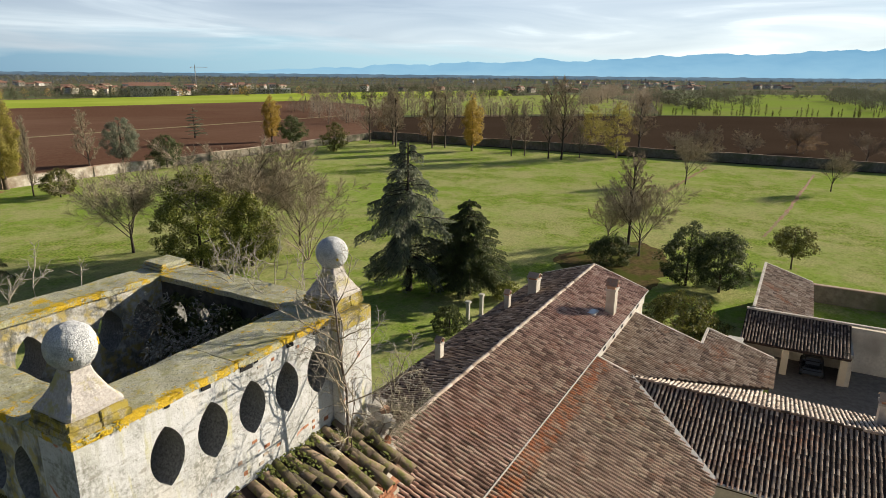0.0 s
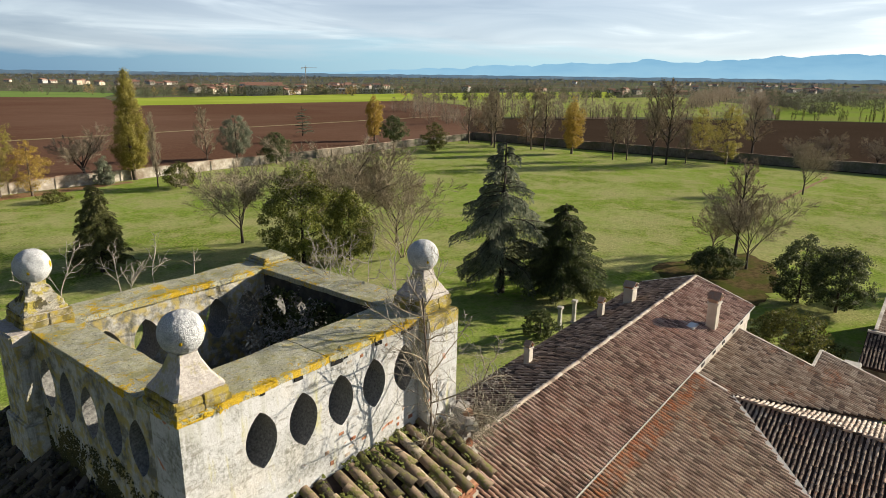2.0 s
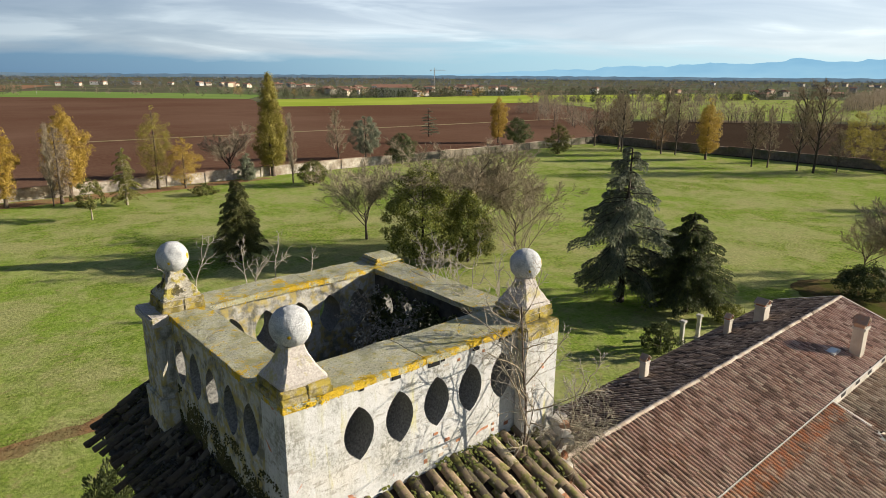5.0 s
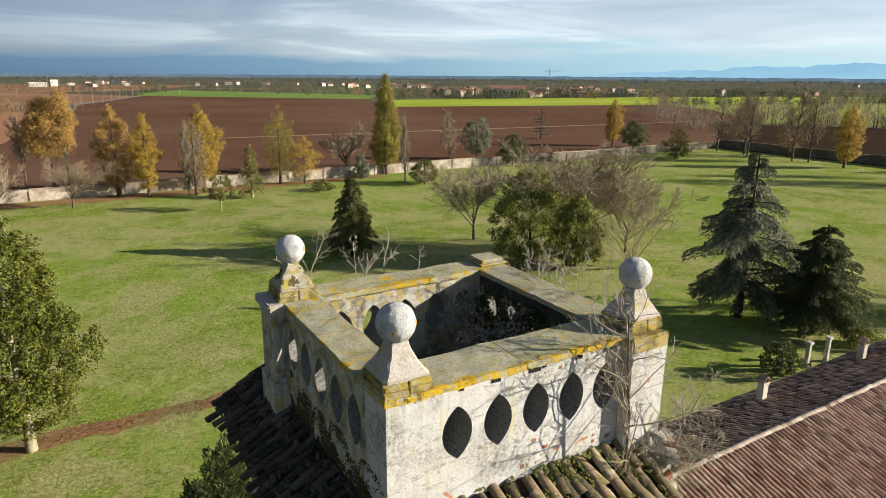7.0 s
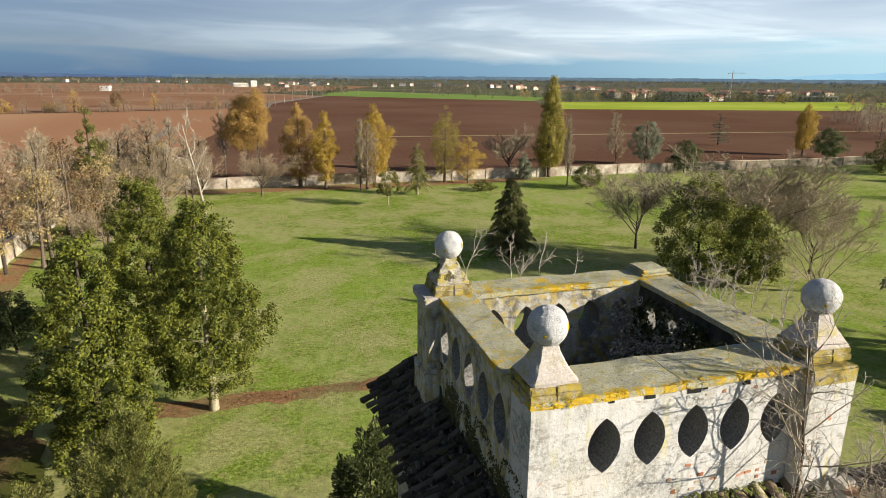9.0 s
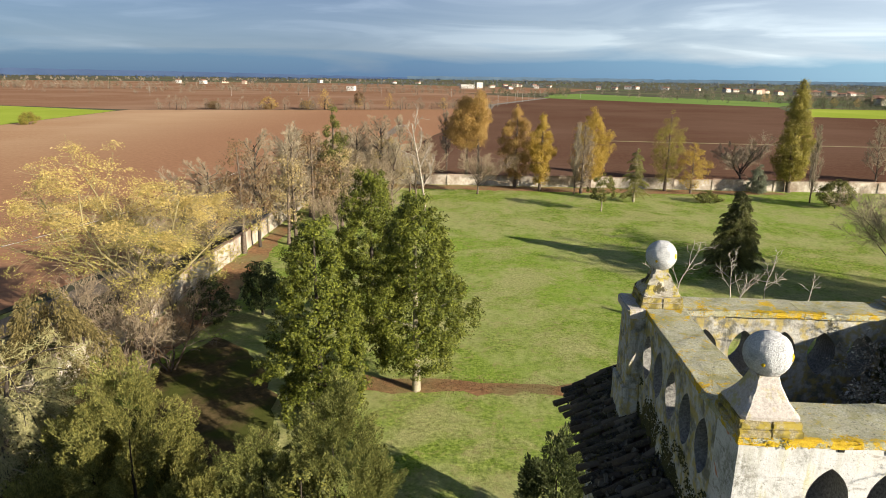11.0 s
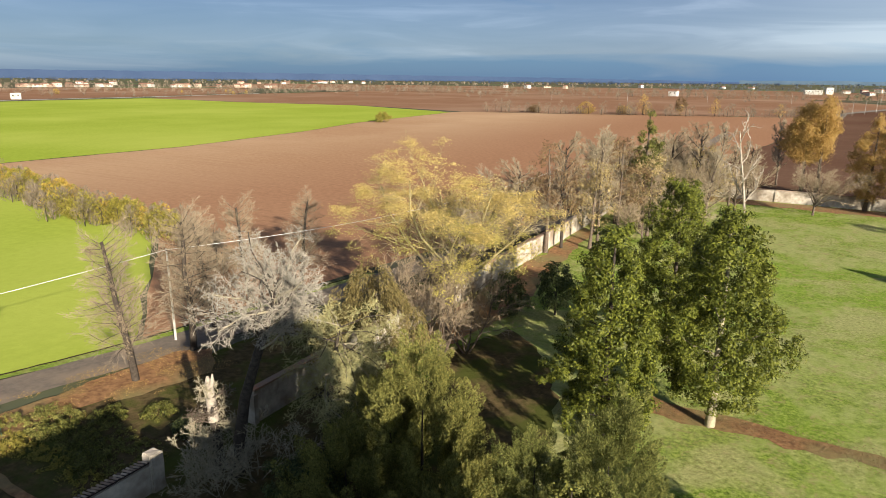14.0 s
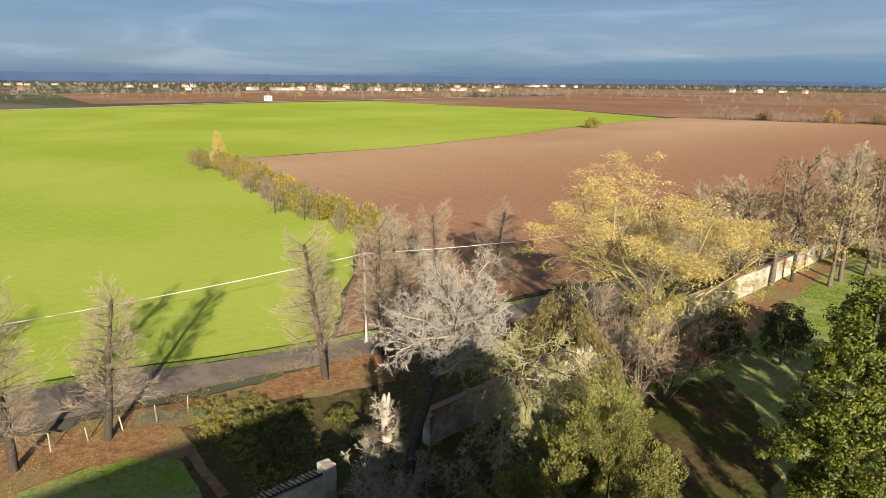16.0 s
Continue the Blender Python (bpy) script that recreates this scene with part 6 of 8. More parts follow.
for i in range(170):
    u, v = mr.uniform(-1.0, 4.4), mr.uniform(0.0, 0.92)
    w, q = mr.uniform(0.015, 0.055), len(V)
    ctr = np.array([-0.8 - 0.857 * v, u, 18.58 - 0.514 * v + 0.085])
    ax = unit(mr.normal(size=(2, 3))); e1 = ax[0]; e2 = unit(np.cross(e1, ax[1])); e3 = np.cross(e1, e2)
    for sx, sy, sz in ((-1, -1, -1), (1, -1, -1), (1, 1, -1), (-1, 1, -1), (-1, -1, 1), (1, -1, 1), (1, 1, 1), (-1, 1, 1)):
        V.append(tuple(ctr + e1 * sx * w * mr.uniform(0.6, 1.2) + e2 * sy * w * 0.7 + e3 * sz * w * mr.uniform(0.25, 0.5)))
    F += [tuple(q + k for k in f) for f in ((0, 3, 2, 1), (4, 5, 6, 7), (0, 1, 5, 4), (1, 2, 6, 5), (2, 3, 7, 6), (3, 0, 4, 7))]
tagged(new("roof_rubble", mesh_from("roof_rubble", V, F, M["rubble"])), "broken tile and mortar rubble on the mossy side roof", "rubble", kind="stuff")
V, F = [], []
for i in range(20000):
    if i % 4 == 0:
        u, v = mr.uniform(-1.0, 4.4), mr.uniform(0.0, 0.92)
        if noise.noise((u * 1.7, v * 2.6, 5)) < 0.0:
            continue
        ctr, n3 = np.array([-0.8 - 0.857 * v, u, 18.58 - 0.514 * v + 0.07 + 0.03 * noise.noise((u * 8, v * 8, 3))]), np.array([-0.51, 0, 0.86])
    else:
        u, v = mr.uniform(0.05, 3.0), 0.62 * mr.uniform() ** 1.7
        if noise.noise((u * 2.3, v * 4, 9)) + 0.5 * noise.noise((u * 7, v * 9, 2)) < 1.1 * v - 0.05 + mr.uniform(-0.7, 0.7):
            continue
        ctr, n3 = np.array([-0.80, u, 18.56 + v]), np.array([-1.0, 0, 0])
    e1 = unit(np.cross(n3, mr.normal(size=3))); e2 = np.cross(n3, e1)
    r, q = mr.uniform(0.004, 0.018), len(V)
    V.append(tuple(ctr + n3 * (0.012 + r * 0.35)))
    for j in range(7):
        a = j * 2 * math.pi / 7; k = r * mr.uniform(0.6, 1.3)
        V.append(tuple(ctr + n3 * 0.003 + e1 * k * math.cos(a) + e2 * k * math.sin(a)))
    F += [(q, q + 1 + j, q + 1 + (j + 1) % 7) for j in range(7)]
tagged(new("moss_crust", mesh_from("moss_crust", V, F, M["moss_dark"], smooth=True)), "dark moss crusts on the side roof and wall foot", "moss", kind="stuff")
rng = random.Random(8)
for c in range(9):
    for i in range(4):
        x = 2.02 + i * 0.155 + (0.07 if c % 2 else 0)
        w = 0.145
        bm = box_bm(x, x + w, -0.70 + rng.uniform(-0.02, 0.015), -0.56, 17.35 + c * 0.075, 17.35 + c * 0.075 + 0.064, bevel=0.006, jitter=0.006, cuts=1, seed=c * 5 + i)
        part("brick", bm, M["brick"], pent)

ob = thing("broken_masonry", "crumbling cream and red masonry stub beside the pier", "masonry", (0, 0, 0))
rng = random.Random(12)
for i in range(26):
    z = 17.75 + i * 0.042
    x, y = 2.72 + rng.uniform(-0.12, 0.22) * (1.2 - i / 30), -0.42 + rng.uniform(-0.12, 0.12)
    w = rng.uniform(0.07, 0.13)
    bm = box_bm(-w, w, -w * 0.7, w * 0.7, -0.05, 0.05, bevel=0.012, jitter=0.025, cuts=1, seed=i * 3)
    bm.transform(pose(x, y, z, rng.uniform(-15, 15), rng.uniform(-15, 15), rng.uniform(0, 180)))
    part("stone", bm, M["brick"] if i % 3 == 0 else M["verge"], ob)


# ---- trees of the park ----
bare = {
    "spread": skeleton_meshes("spread", 12, 11, M["bark"], M["twig"], thick=1.15),
    "spread2": skeleton_meshes("spread", 12, 23, M["bark_dark"], M["twig_grey"], thick=1.3),
    "upright": skeleton_meshes("upright", 18, 5, M["bark_dark"], M["twig"], 0.016, thick=1.6),
    "upright2": skeleton_meshes("upright", 18, 17, M["bark"], M["twig_grey"], 0.016, thick=1.6),
    "column": skeleton_meshes("column", 15, 7, M["bark"], M["twig_grey"], 0.010, thick=1.8),
    "fan": skeleton_meshes("fan", 12, 29, M["bark_dark"], M["twig_grey"], 0.017, thick=1.1),
    "pollard": skeleton_meshes("pollard", 12.5, 3, M["bark_dark"], M["twig"], 0.020, thick=0.6),
    "stems": skeleton_meshes("stems", 9, 9, M["twig_grey"], M["twig_grey"], thick=0.85),
}


def bt(kind, x, y, h, r=None, label="leafless park tree with fine brown twigs", turn=0):
    h0 = {"spread": 12, "spread2": 12, "fan": 12, "upright": 18, "upright2": 18, "column": 15, "pollard": 12.5, "stems": 9}[kind]
    return bare_tree((x, y), *bare[kind], label, h / h0, turn or (x * 37 + y * 11) % 360, 1.0 if r is None else r)


bt("fan", 47.0, 70.0, 11.8, 1.1)
bt("fan", 79.7, 12.6, 10.5, 1.0, "leafless tree by the end of the wing")
bt("upright", 83.2, 14.9, 13.5, 1.0)
bt("spread", 84.8, 18.1, 6.5)
bt("fan", 52.4, 59.6, 15.2, 1.25, "large leafless tree behind an evergreen")
bt("fan", 56.2, 57.0, 14.6, 1.1, "large leafless tree behind an evergreen", 70)
bt("fan", 61.0, 54.0, 10.5, 1.1, "leafless tree beside an evergreen", 200)
bt("stems", 56.1, 48.5, 10.0, 1.0, "pale many-stemmed leafless shrub")
for x, y, h, r, k in ((150.9, -10.3, 8.9, 0.9, "fan"), (226, -2.3, 11.5, 1.2, "spread"), (144.2, 17.4, 11.4, 0.9, "fan"), (169.6, 70, 16.4, 0.8, "upright"), (171.7, 66.8, 16.4, 0.8, "upright2"),
                      (170.6, 59, 21.2, 0.8, "upright"), (170.2, 55, 23.2, 0.85, "upright"), (176.8, 51.9, 11.2, 1, "upright2"), (197.8, 39.9, 18.8, 1.1, "upright"), (175.9, 100.5, 21.5, 0.8, "upright2"),
                      (178, 97, 19, 0.8, "upright"), (177.4, 116.8, 19.5, 1, "upright2"), (183, 120, 17, 1, "upright"), (172, 112, 18, 0.9, "upright"), (179, 127.4, 17.5, 1, "upright2"), (134.5, 121.5, 12, 0.7, "upright"),
                      (83.5, 136.5, 15.2, 0.9, "upright2"), (62.4, 121, 15.4, 1.0, "column"), (-2.2, 123, 9.7, 1.1, "spread"), (56.1, 139, 12.5, 1.3, "spread2"), (-13.5, 131.2, 12, 1, "upright"),
                      (17.4, 124.7, 14.9, 0.8, "column"), (-32, 78.3, 16.2, 0.9, "upright"), (-28.3, 83, 16.8, 1, "upright2"), (-19.7, 108, 16.4, 1.2, "upright"), (-25, 102, 15, 1.2, "upright2"),
                      (-9.9, 155, 15.5, 0.8, "upright2"), (-22, 118, 13, 1.2, "spread2"), (-29, 112, 12, 1.3, "spread"), (-14, 116, 11, 1.2, "spread"), (-27, 128, 14, 1.1, "upright"), (-36, 122, 12, 1.1, "spread2"),
                      (-20, 138, 15, 1.0, "upright2"), (-37.5, 68, 9, 1.0, "spread"), (204, 10, 9, 1.2, "spread2"), (208, 22, 10, 1.2, "spread2"), (214, -20, 9, 1.2, "spread"), (200, 30, 8, 1.2, "spread2")):
    bt(k, x, y, h, r)
for x, y, h in ((-46, 22.9, 13.4), (-47.7, 7.5, 11.5), (-47.7, 2.3, 12.4), (-46.8, 28.9, 13.6), (-50.8, 39.2, 12.4), (-51, 46.8, 11.5), (-48.5, -9, 12), (-49, -20, 12), (-49.5, 33.5, 12)):
    bt("pollard", x, y, h, 1.15, "leafless lane-side lime tree with short bristling branches")

# golden and orange poplars along the walls
P = dict(bark=M["bark"], aspect=1.2, shell=0.3)
leafy("poplar_tree", (174.6, 85.5), 17.5, column(3.0), "golden-leaved poplar by the park wall", "tree", M["l_gold"], seed=1, clumps=225, per=18, size=0.42, clump=1.0, group="autumn poplars", **P)
leafy("poplar_tree", (160.3, 154.9), 16.4, column(3.0), "golden-leaved poplar beyond the wall", "tree", M["l_gold"], seed=2, clumps=225, per=18, size=0.42, clump=1.0, group="autumn poplars", **P)
leafy("poplar_tree", (63.7, 132.9), 23.8, cone(4.3, 0.05, 0.22), "tall yellow-green poplar by the wall", "tree", M["l_yelgreen"], seed=3, clumps=495, per=22, size=0.36, clump=1.0, group="autumn poplars", **P)
leafy("poplar_tree", (5.8, 132.2), 17.3, column(3.3), "orange-leaved poplar by the wall", "tree", M["l_orange"], seed=4, clumps=255, per=18, size=0.36, clump=0.95, group="autumn poplars", **P)
leafy("poplar_tree", (10.7, 127.7), 16.2, column(2.4), "golden-leaved slender poplar by the wall", "tree", M["l_gold"], seed=5, clumps=225, per=18, size=0.36, clump=0.85, group="autumn poplars", **P)
leafy("poplar_tree", (21.6, 131.7), 17.1, column(3.6), "golden-leaved poplar by the wall", "tree", M["l_gold"], seed=6, clumps=300, per=18, size=0.36, clump=0.95, group="autumn poplars", **P)
leafy("poplar_tree", (19.0, 126.0), 14.9, column(2.2), "greyish half-bare poplar by the wall", "tree", M["l_greybrown"], seed=7, clumps=165, per=12, size=0.30, clump=0.9, group="autumn poplars", **P)
leafy("poplar_tree", (37.4, 131.2), 16.9, column(3.2), "thin brownish-yellow poplar by the wall", "tree", M["l_yelgreen"], seed=8, clumps=180, per=12, size=0.32, clump=1.0, group="autumn poplars", **P)
leafy("small_tree", (42.0, 128.7), 10.4, egg(3.4), "small yellowing tree by the wall", "tree", M["l_gold"], seed=9, clumps=90, per=12, size=0.34, clump=1.0, **P)
leafy("broad_tree", (-4.8, 148.0), 18.5, egg(4.3), "broad orange-leaved tree beyond the wall", "tree", M["l_orange"], seed=10, low=0.35, clumps=360, per=20, size=0.42, clump=1.3, **P)
leafy("broad_tree", (-2.2, 146.0), 20.0, egg(2.6), "orange-topped tree beyond the wall", "tree", M["l_orange"], seed=11, clumps=135, per=18, size=0.42, clump=1.1, low=0.5, **P)
leafy("poplar_tree", (182.7, 42.9), 15.9, egg(4.6), "thinly leaved yellow-green tree by the east wall", "tree", M["l_yelgreen"], seed=12, clumps=135, per=14, size=0.4, clump=1.1, **P)
leafy("poplar_tree", (205, 57), 14, egg(4.0), "thinly leaved yellow-green tree by the east wall", "tree", M["l_yelgreen"], seed=13, clumps=120, per=14, size=0.4, clump=1.1, **P)
leafy("poplar_tree", (186, 108), 15, egg(3.6), "thin brown-leaved tree by the east wall", "tree", M["l_brown"], seed=14, clumps=105, per=14, size=0.4, clump=1.1, **P)
leafy("poplar_tree", (192, 128), 16, egg(4.5), "thin brown-leaved tree by the east wall", "tree", M["l_brown"], seed=15, clumps=120, per=14, size=0.4, clump=1.1, **P)
leafy("oak_sapling", (226, -4), 8, egg(5), "brown-leaved oak beyond the wall", "tree", M["l_brown"], seed=16, clumps=60, per=14, size=0.4, clump=1.2, **P)
leafy("small_tree", (83.6, -5.0), 5.7, egg(2.6), "small greenish-brown lawn tree", "tree", M["l_ever"], seed=17, clumps=170, per=30, size=0.18, clump=0.55, low=0.3, **P)

# evergreens
cedar_tree((52.7, 31.1), 16.2, 6.2, M["l_cedar"], M["bark_dark"], 21, "large blue-green cedar with drooping tiers", droop=0.24, tiers=15, density=0.95, flat=True)
cedar_tree((55.2, 25.1), 10.4, 5.4, M["l_thuja"], M["bark_dark"], 22, "dense dark conifer beside the cedar", "thuja_tree", droop=0.26, tiers=34, density=1.25)
leafy("dwarf_conifer", (44.2, 21.3), 2.9, egg(1.5), "small dark conifer by stone pillars", "shrub", M["l_thuja"], M["bark_dark"], 23, clumps=90, per=40, size=0.13, clump=0.35, low=0.03, up=0.5)
cedar_tree((28.5, 70.9), 10.3, 3.9, M["l_conifer"], M["bark_dark"], 24, "brownish-green conical conifer on the lawn", "conifer", droop=0.30, tiers=34, density=1.15)
leafy("evergreen_tree", (46.2, 56.0), 12.4, egg(4.7), "broad glossy evergreen with yellowish leaves", "tree", M["l_photinia"], M["bark_dark"], 25, clumps=330, per=46, size=0.24, clump=0.85, low=0.06)
leafy("evergreen_tree", (50.6, 52.4), 9.0, egg(2.9), "glossy evergreen on the lawn", "tree", M["l_photinia"], M["bark_dark"], 26, clumps=200, per=44, size=0.24, clump=0.8, low=0.06)
leafy("evergreen_shrub", (73.9, 14.7), 4.0, egg(2.8), "dark rounded evergreen shrub", "shrub", M["l_thuja"], M["bark_dark"], 27, clumps=110, per=40, size=0.2, clump=0.6, low=0.03)
leafy("evergreen_tree", (69.6, 1.6), 7.0, egg(2.9), "dark rounded evergreen tree", "tree", M["l_thuja"], M["bark_dark"], 28, clumps=170, per=46, size=0.2, clump=0.65, low=0.12)
leafy("evergreen_tree", (70.2, 5.2), 7.6, egg(2.7), "dark rounded evergreen tree", "tree", M["l_thuja"], M["bark_dark"], 29, clumps=170, per=46, size=0.2, clump=0.65, low=0.06)
leafy("yellow_shrub", (55.8, 20.8), 1.9, egg(1.6), "small yellow-green shrub by the conifer", "shrub", M["l_photinia"], M["bark"], 240, clumps=60, per=36, size=0.13, clump=0.4, low=0.02)
leafy("round_shrub", (53.4, 2.8), 4.6, egg(3.4), "olive-brown domed shrub beside the house", "shrub", M["l_ever"], M["bark"], 30, clumps=260, per=44, size=0.14, clump=0.45, low=0.02, up=0.3)
leafy("round_tree", (64.4, 115.7), 5.4, egg(3.1), "small round clipped evergreen tree", "tree", M["l_ever"], M["bark_dark"], 31, clumps=110, per=30, size=0.26, clump=0.7, low=0.15)
leafy("pine_tree", (98.3, 146.1), 12.5, egg(3.9), "dark pine beyond the wall", "tree", M["l_cedar"], M["bark_dark"], 32, clumps=150, per=26, size=0.32, clump=0.95, low=0.15)
leafy("pine_tree", (100.1, 131.5), 8.5, egg(3.6), "very dark pine by the wall", "tree", M["l_thuja"], M["bark_dark"], 33, clumps=130, per=26, size=0.3, clump=0.9, low=0.1)
cedar_tree((155.1, 187.2), 11.0, 4.5, M["l_cedar"], M["bark_dark"], 34, "layered cedar in the ploughed field", tiers=9, droop=0.05, density=0.7)
leafy("pine_tree", (131.2, 118.8), 11.7, egg(3.4), "dark spreading pine on the lawn edge", "tree", M["l_thuja"], M["bark"], 35, clumps=110, per=26, size=0.32, clump=0.9, low=0.4)
leafy("evergreen_shrub", (151.2, 120.5), 9.0, egg(3.6), "greenish-brown thicket by the wall", "shrub", M["l_ever"], M["bark_dark"], 36, clumps=90, per=24, size=0.34, clump=1.0, low=0.03)
leafy("young_pine", (19.8, 108.2), 6.8, egg(2.3), "small leaning pine with a pale trunk", "tree", M["l_ever"], M["bark_pale"], 37, clumps=80, per=26, size=0.22, clump=0.55, low=0.3)
cedar_tree((27.7, 117.7), 10.3, 3.2, M["l_juniper"], M["bark_pale"], 38, "thin grey-green conifer with a pale trunk", tiers=13, droop=0.35, density=0.6)
leafy("young_conifer", (56.4, 131.0), 6.6, cone(2.3), "small blue-green conifer by the wall", "tree", M["l_cedar"], M["bark_dark"], 39, clumps=90, per=26, size=0.28, clump=0.6, low=0.03)
leafy("mound_shrub", (42.2, 119.0), 2.3, egg(2.3), "low dark mounded shrub on the lawn", "shrub", M["l_ever"], M["bark_dark"], 40, clumps=70, per=26, size=0.2, clump=0.5, low=0.02)
leafy("mound_shrub", (67.0, 118.0), 2.6, egg(1.4), "small dark reddish shrub", "shrub", M["l_brown"], M["bark_dark"], 41, clumps=40, per=26, size=0.2, clump=0.45, low=0.02)
# magnolias near the west side
Q = dict(aspect=1.9, low=0.16, shell=0.4)
leafy("magnolia_tree", (-7.0, 38.7), 15.2, dome(4.1), "tall glossy evergreen magnolia with a pale trunk", "tree", M["l_magnolia"], M["bark_pale"], 50, clumps=560, per=86, size=0.125, clump=0.60, group="magnolias", **Q)
leafy("magnolia_tree", (-12.0, 49.6), 15.2, dome(3.9), "tall glossy evergreen magnolia", "tree", M["l_magnolia"], M["bark_dark"], 51, clumps=520, per=86, size=0.125, clump=0.58, group="magnolias", **Q)
leafy("magnolia_tree", (-13.1, 33.9), 14.4, dome(3.5), "tall glossy evergreen magnolia", "tree", M["l_magnolia"], M["bark_dark"], 52, clumps=500, per=86, size=0.125, clump=0.56, group="magnolias", aspect=1.9, low=0.05, shell=0.45)
# junipers and yews below the tower
for x, y, h, r, n, sd in ((-19.6, 22.0, 10.2, 4.4, 190, 60), (-22.6, 23.4, 7.2, 2.5, 100, 61), (-9.8, 23.5, 9.0, 2.9, 120, 62), (-13.4, 22.6, 7.0, 2.2, 90, 63), (-22, 18.4, 6.0, 3.4, 110, 71), (-16.5, 18.6, 5.0, 2.6, 80, 72)):
    plumes("juniper", (x, y), h, cone(r, 0.16, 0.3), "feathery olive-green juniper below the tower", M["l_juniper_dark"] if sd in (62, 63) else M["l_juniper"], M["bark_dark"], sd, int(n * 1.25), 330, 0.054, 2.0, 0.40, "junipers")
plumes("fir_tree", (1.4, 22.6), 7.4, cone(2.0, 0.12, 0.3), "small dark green conifer below the tower", M["l_thuja"], M["bark_dark"], 65, 110, 150, 0.085, 1.5, 0.36)
plumes("weeping_cypress", (-28.0, 28.9), 11.8, column(2.9), "brownish weeping cypress beside the wall", M["l_juniper_b"], M["bark_dark"], 64, 200, 200, 0.068, 2.4, 0.40, hang=True, low=0.06)
leafy("laurel_shrub", (-10.6, 20.2), 5.4, egg(2.5), "grey-green laurel shrub at the wall", "shrub", M["l_ever"], M["bark_dark"], 66, clumps=150, per=44, size=0.14, clump=0.5, low=0.02)
leafy("laurel_shrub", (-4.6, 20.0), 3.2, egg(1.8), "grey-green laurel shrub at the wall", "shrub", M["l_ever"], M["bark_dark"], 67, clumps=110, per=44, size=0.14, clump=0.45, low=0.02)
leafy("yew_shrub", (-27.5, 50.8), 4.6, egg(1.9), "nearly black rounded yew shrub", "shrub", M["l_thuja"], M["bark_dark"], 68, clumps=110, per=46, size=0.16, clump=0.5, low=0.05)
leafy("yew_shrub", (-23.5, 53.3), 5.7, egg(1.7), "nearly black upright yew shrub", "shrub", M["l_thuja"], M["bark_dark"], 69, clumps=110, per=46, size=0.16, clump=0.5, low=0.15)
leafy("ivy_tree", (-25.4, 96.1), 19.0, column(2.0), "bare trunk wrapped in dark ivy", "tree", M["l_ever"], M["bark"], 70, clumps=110, per=30, size=0.3, clump=0.7, low=0.05)

# big spreading yellow tree beside the west wall, its leaves set along the outer twigs
rng = np.random.default_rng(44)
out = []
grow(rng, (0, 0, 0), (0.02, 0.02, 1), 5.6, 0.42, 0, [(1, 0, 1, 0.05, 0.05, 0), (11, 42, 2.0, 0.13, 0.10, 0.55, 0.42), (8, 42, 0.5, 0.2, 0.05, 0.25), (8, 40, 0.48, 0.25, 0.0, 0.2), (6, 38, 0.5, 0.3, -0.04, 0.1)], out)
top = max(p[:, 2].max() for _, p, _ in out)
out = [(lv, p * np.array([1.12, 1.12, 1.0]) * 18.4 / top, r) for lv, p, r in out]
ob = thing("yellow_tree", "large spreading tree with pale yellow autumn leaves", "tree", (-29.2, 41.4, 0))
for lv, p, r in out:
    if lv < 2:
        add_part("limb" if lv else "trunk", tube_mesh("limb", [(p, r)], M["bark"] if lv == 0 else M["twig_yellow"], 8), ob)
add_part("crown", twig_mesh("crown", [(lv, p, np.maximum(r * 0.7, 0.008)) for lv, p, r in out if lv >= 2], M["twig_yellow"], rng, 2), ob)
c = np.concatenate([p[1:] for lv, p, r in out if lv == 4])
pad = np.array([noise.noise(Vector(p * np.array([0.42, 0.42, 0.85]))) + 0.35 * noise.noise(Vector(p) * 1.5) for p in c])
reach = np.hypot(c[:, 0], c[:, 1]) / 9.0 + c[:, 2] / 18.0
c = c[(pad > 0.17 - 0.34 * (reach - 1.0)) & (c[:, 2] > 7.0) & (reach > 0.72)]
c = np.repeat(c, 11, 0)
c = c + rng.normal(0, 1, c.shape) * np.array([0.32, 0.32, 0.11]) - np.array([0, 0, 0.08])
green = c[:, 2] + 1.6 * np.array([noise.noise(Vector(p) * 0.5) for p in c]) < 11.4
for pick, key, lab in ((~green, "l_willow", "sparse pale yellow leaves"), (green, "l_willow_green", "yellow-green lower leaves")):
    p = c[pick]
    add_part("foliage", quads("foliage", leaf_verts(rng, p, 0.080, 2.0, face=np.array([[0.25, -0.2, 0.9]])), M[key]), ob, lab)
# suckers and a bare bush at its foot
foot_t, foot_c = skeleton_meshes("stems", 7.5, 33, M["bark"], M["twig"], thick=0.9)
bare_tree((-30.2, 38.6), foot_t, foot_c, "brown leafless shrub with many stems by the wall", 1.35, 10, 1.0, "bare_shrub", "", "shrub")
bare_tree((-26.8, 40.6), foot_t, foot_c, "brown leafless shrub with many stems by the wall", 1.1, 120, 1.2, "bare_shrub", "", "shrub")
bare_tree((-28.4, 39.2), foot_t, foot_c, "brown leafless shrub with many stems by the wall", 1.25, 240, 1.0, "bare_shrub", "", "shrub")
leafy("bleached_tree", (-33.0, 75), 15, egg(4), "half-bare tree with pale tan leaves", "tree", M["l_brown"], M["bark"], 78, clumps=80, per=24, size=0.26, clump=1.0, low=0.3)
leafy("bleached_tree", (-27, 88), 15, egg(4), "half-bare tree with pale tan leaves", "tree", M["l_brown"], M["bark"], 79, clumps=90, per=24, size=0.26, clump=1.0, low=0.3)

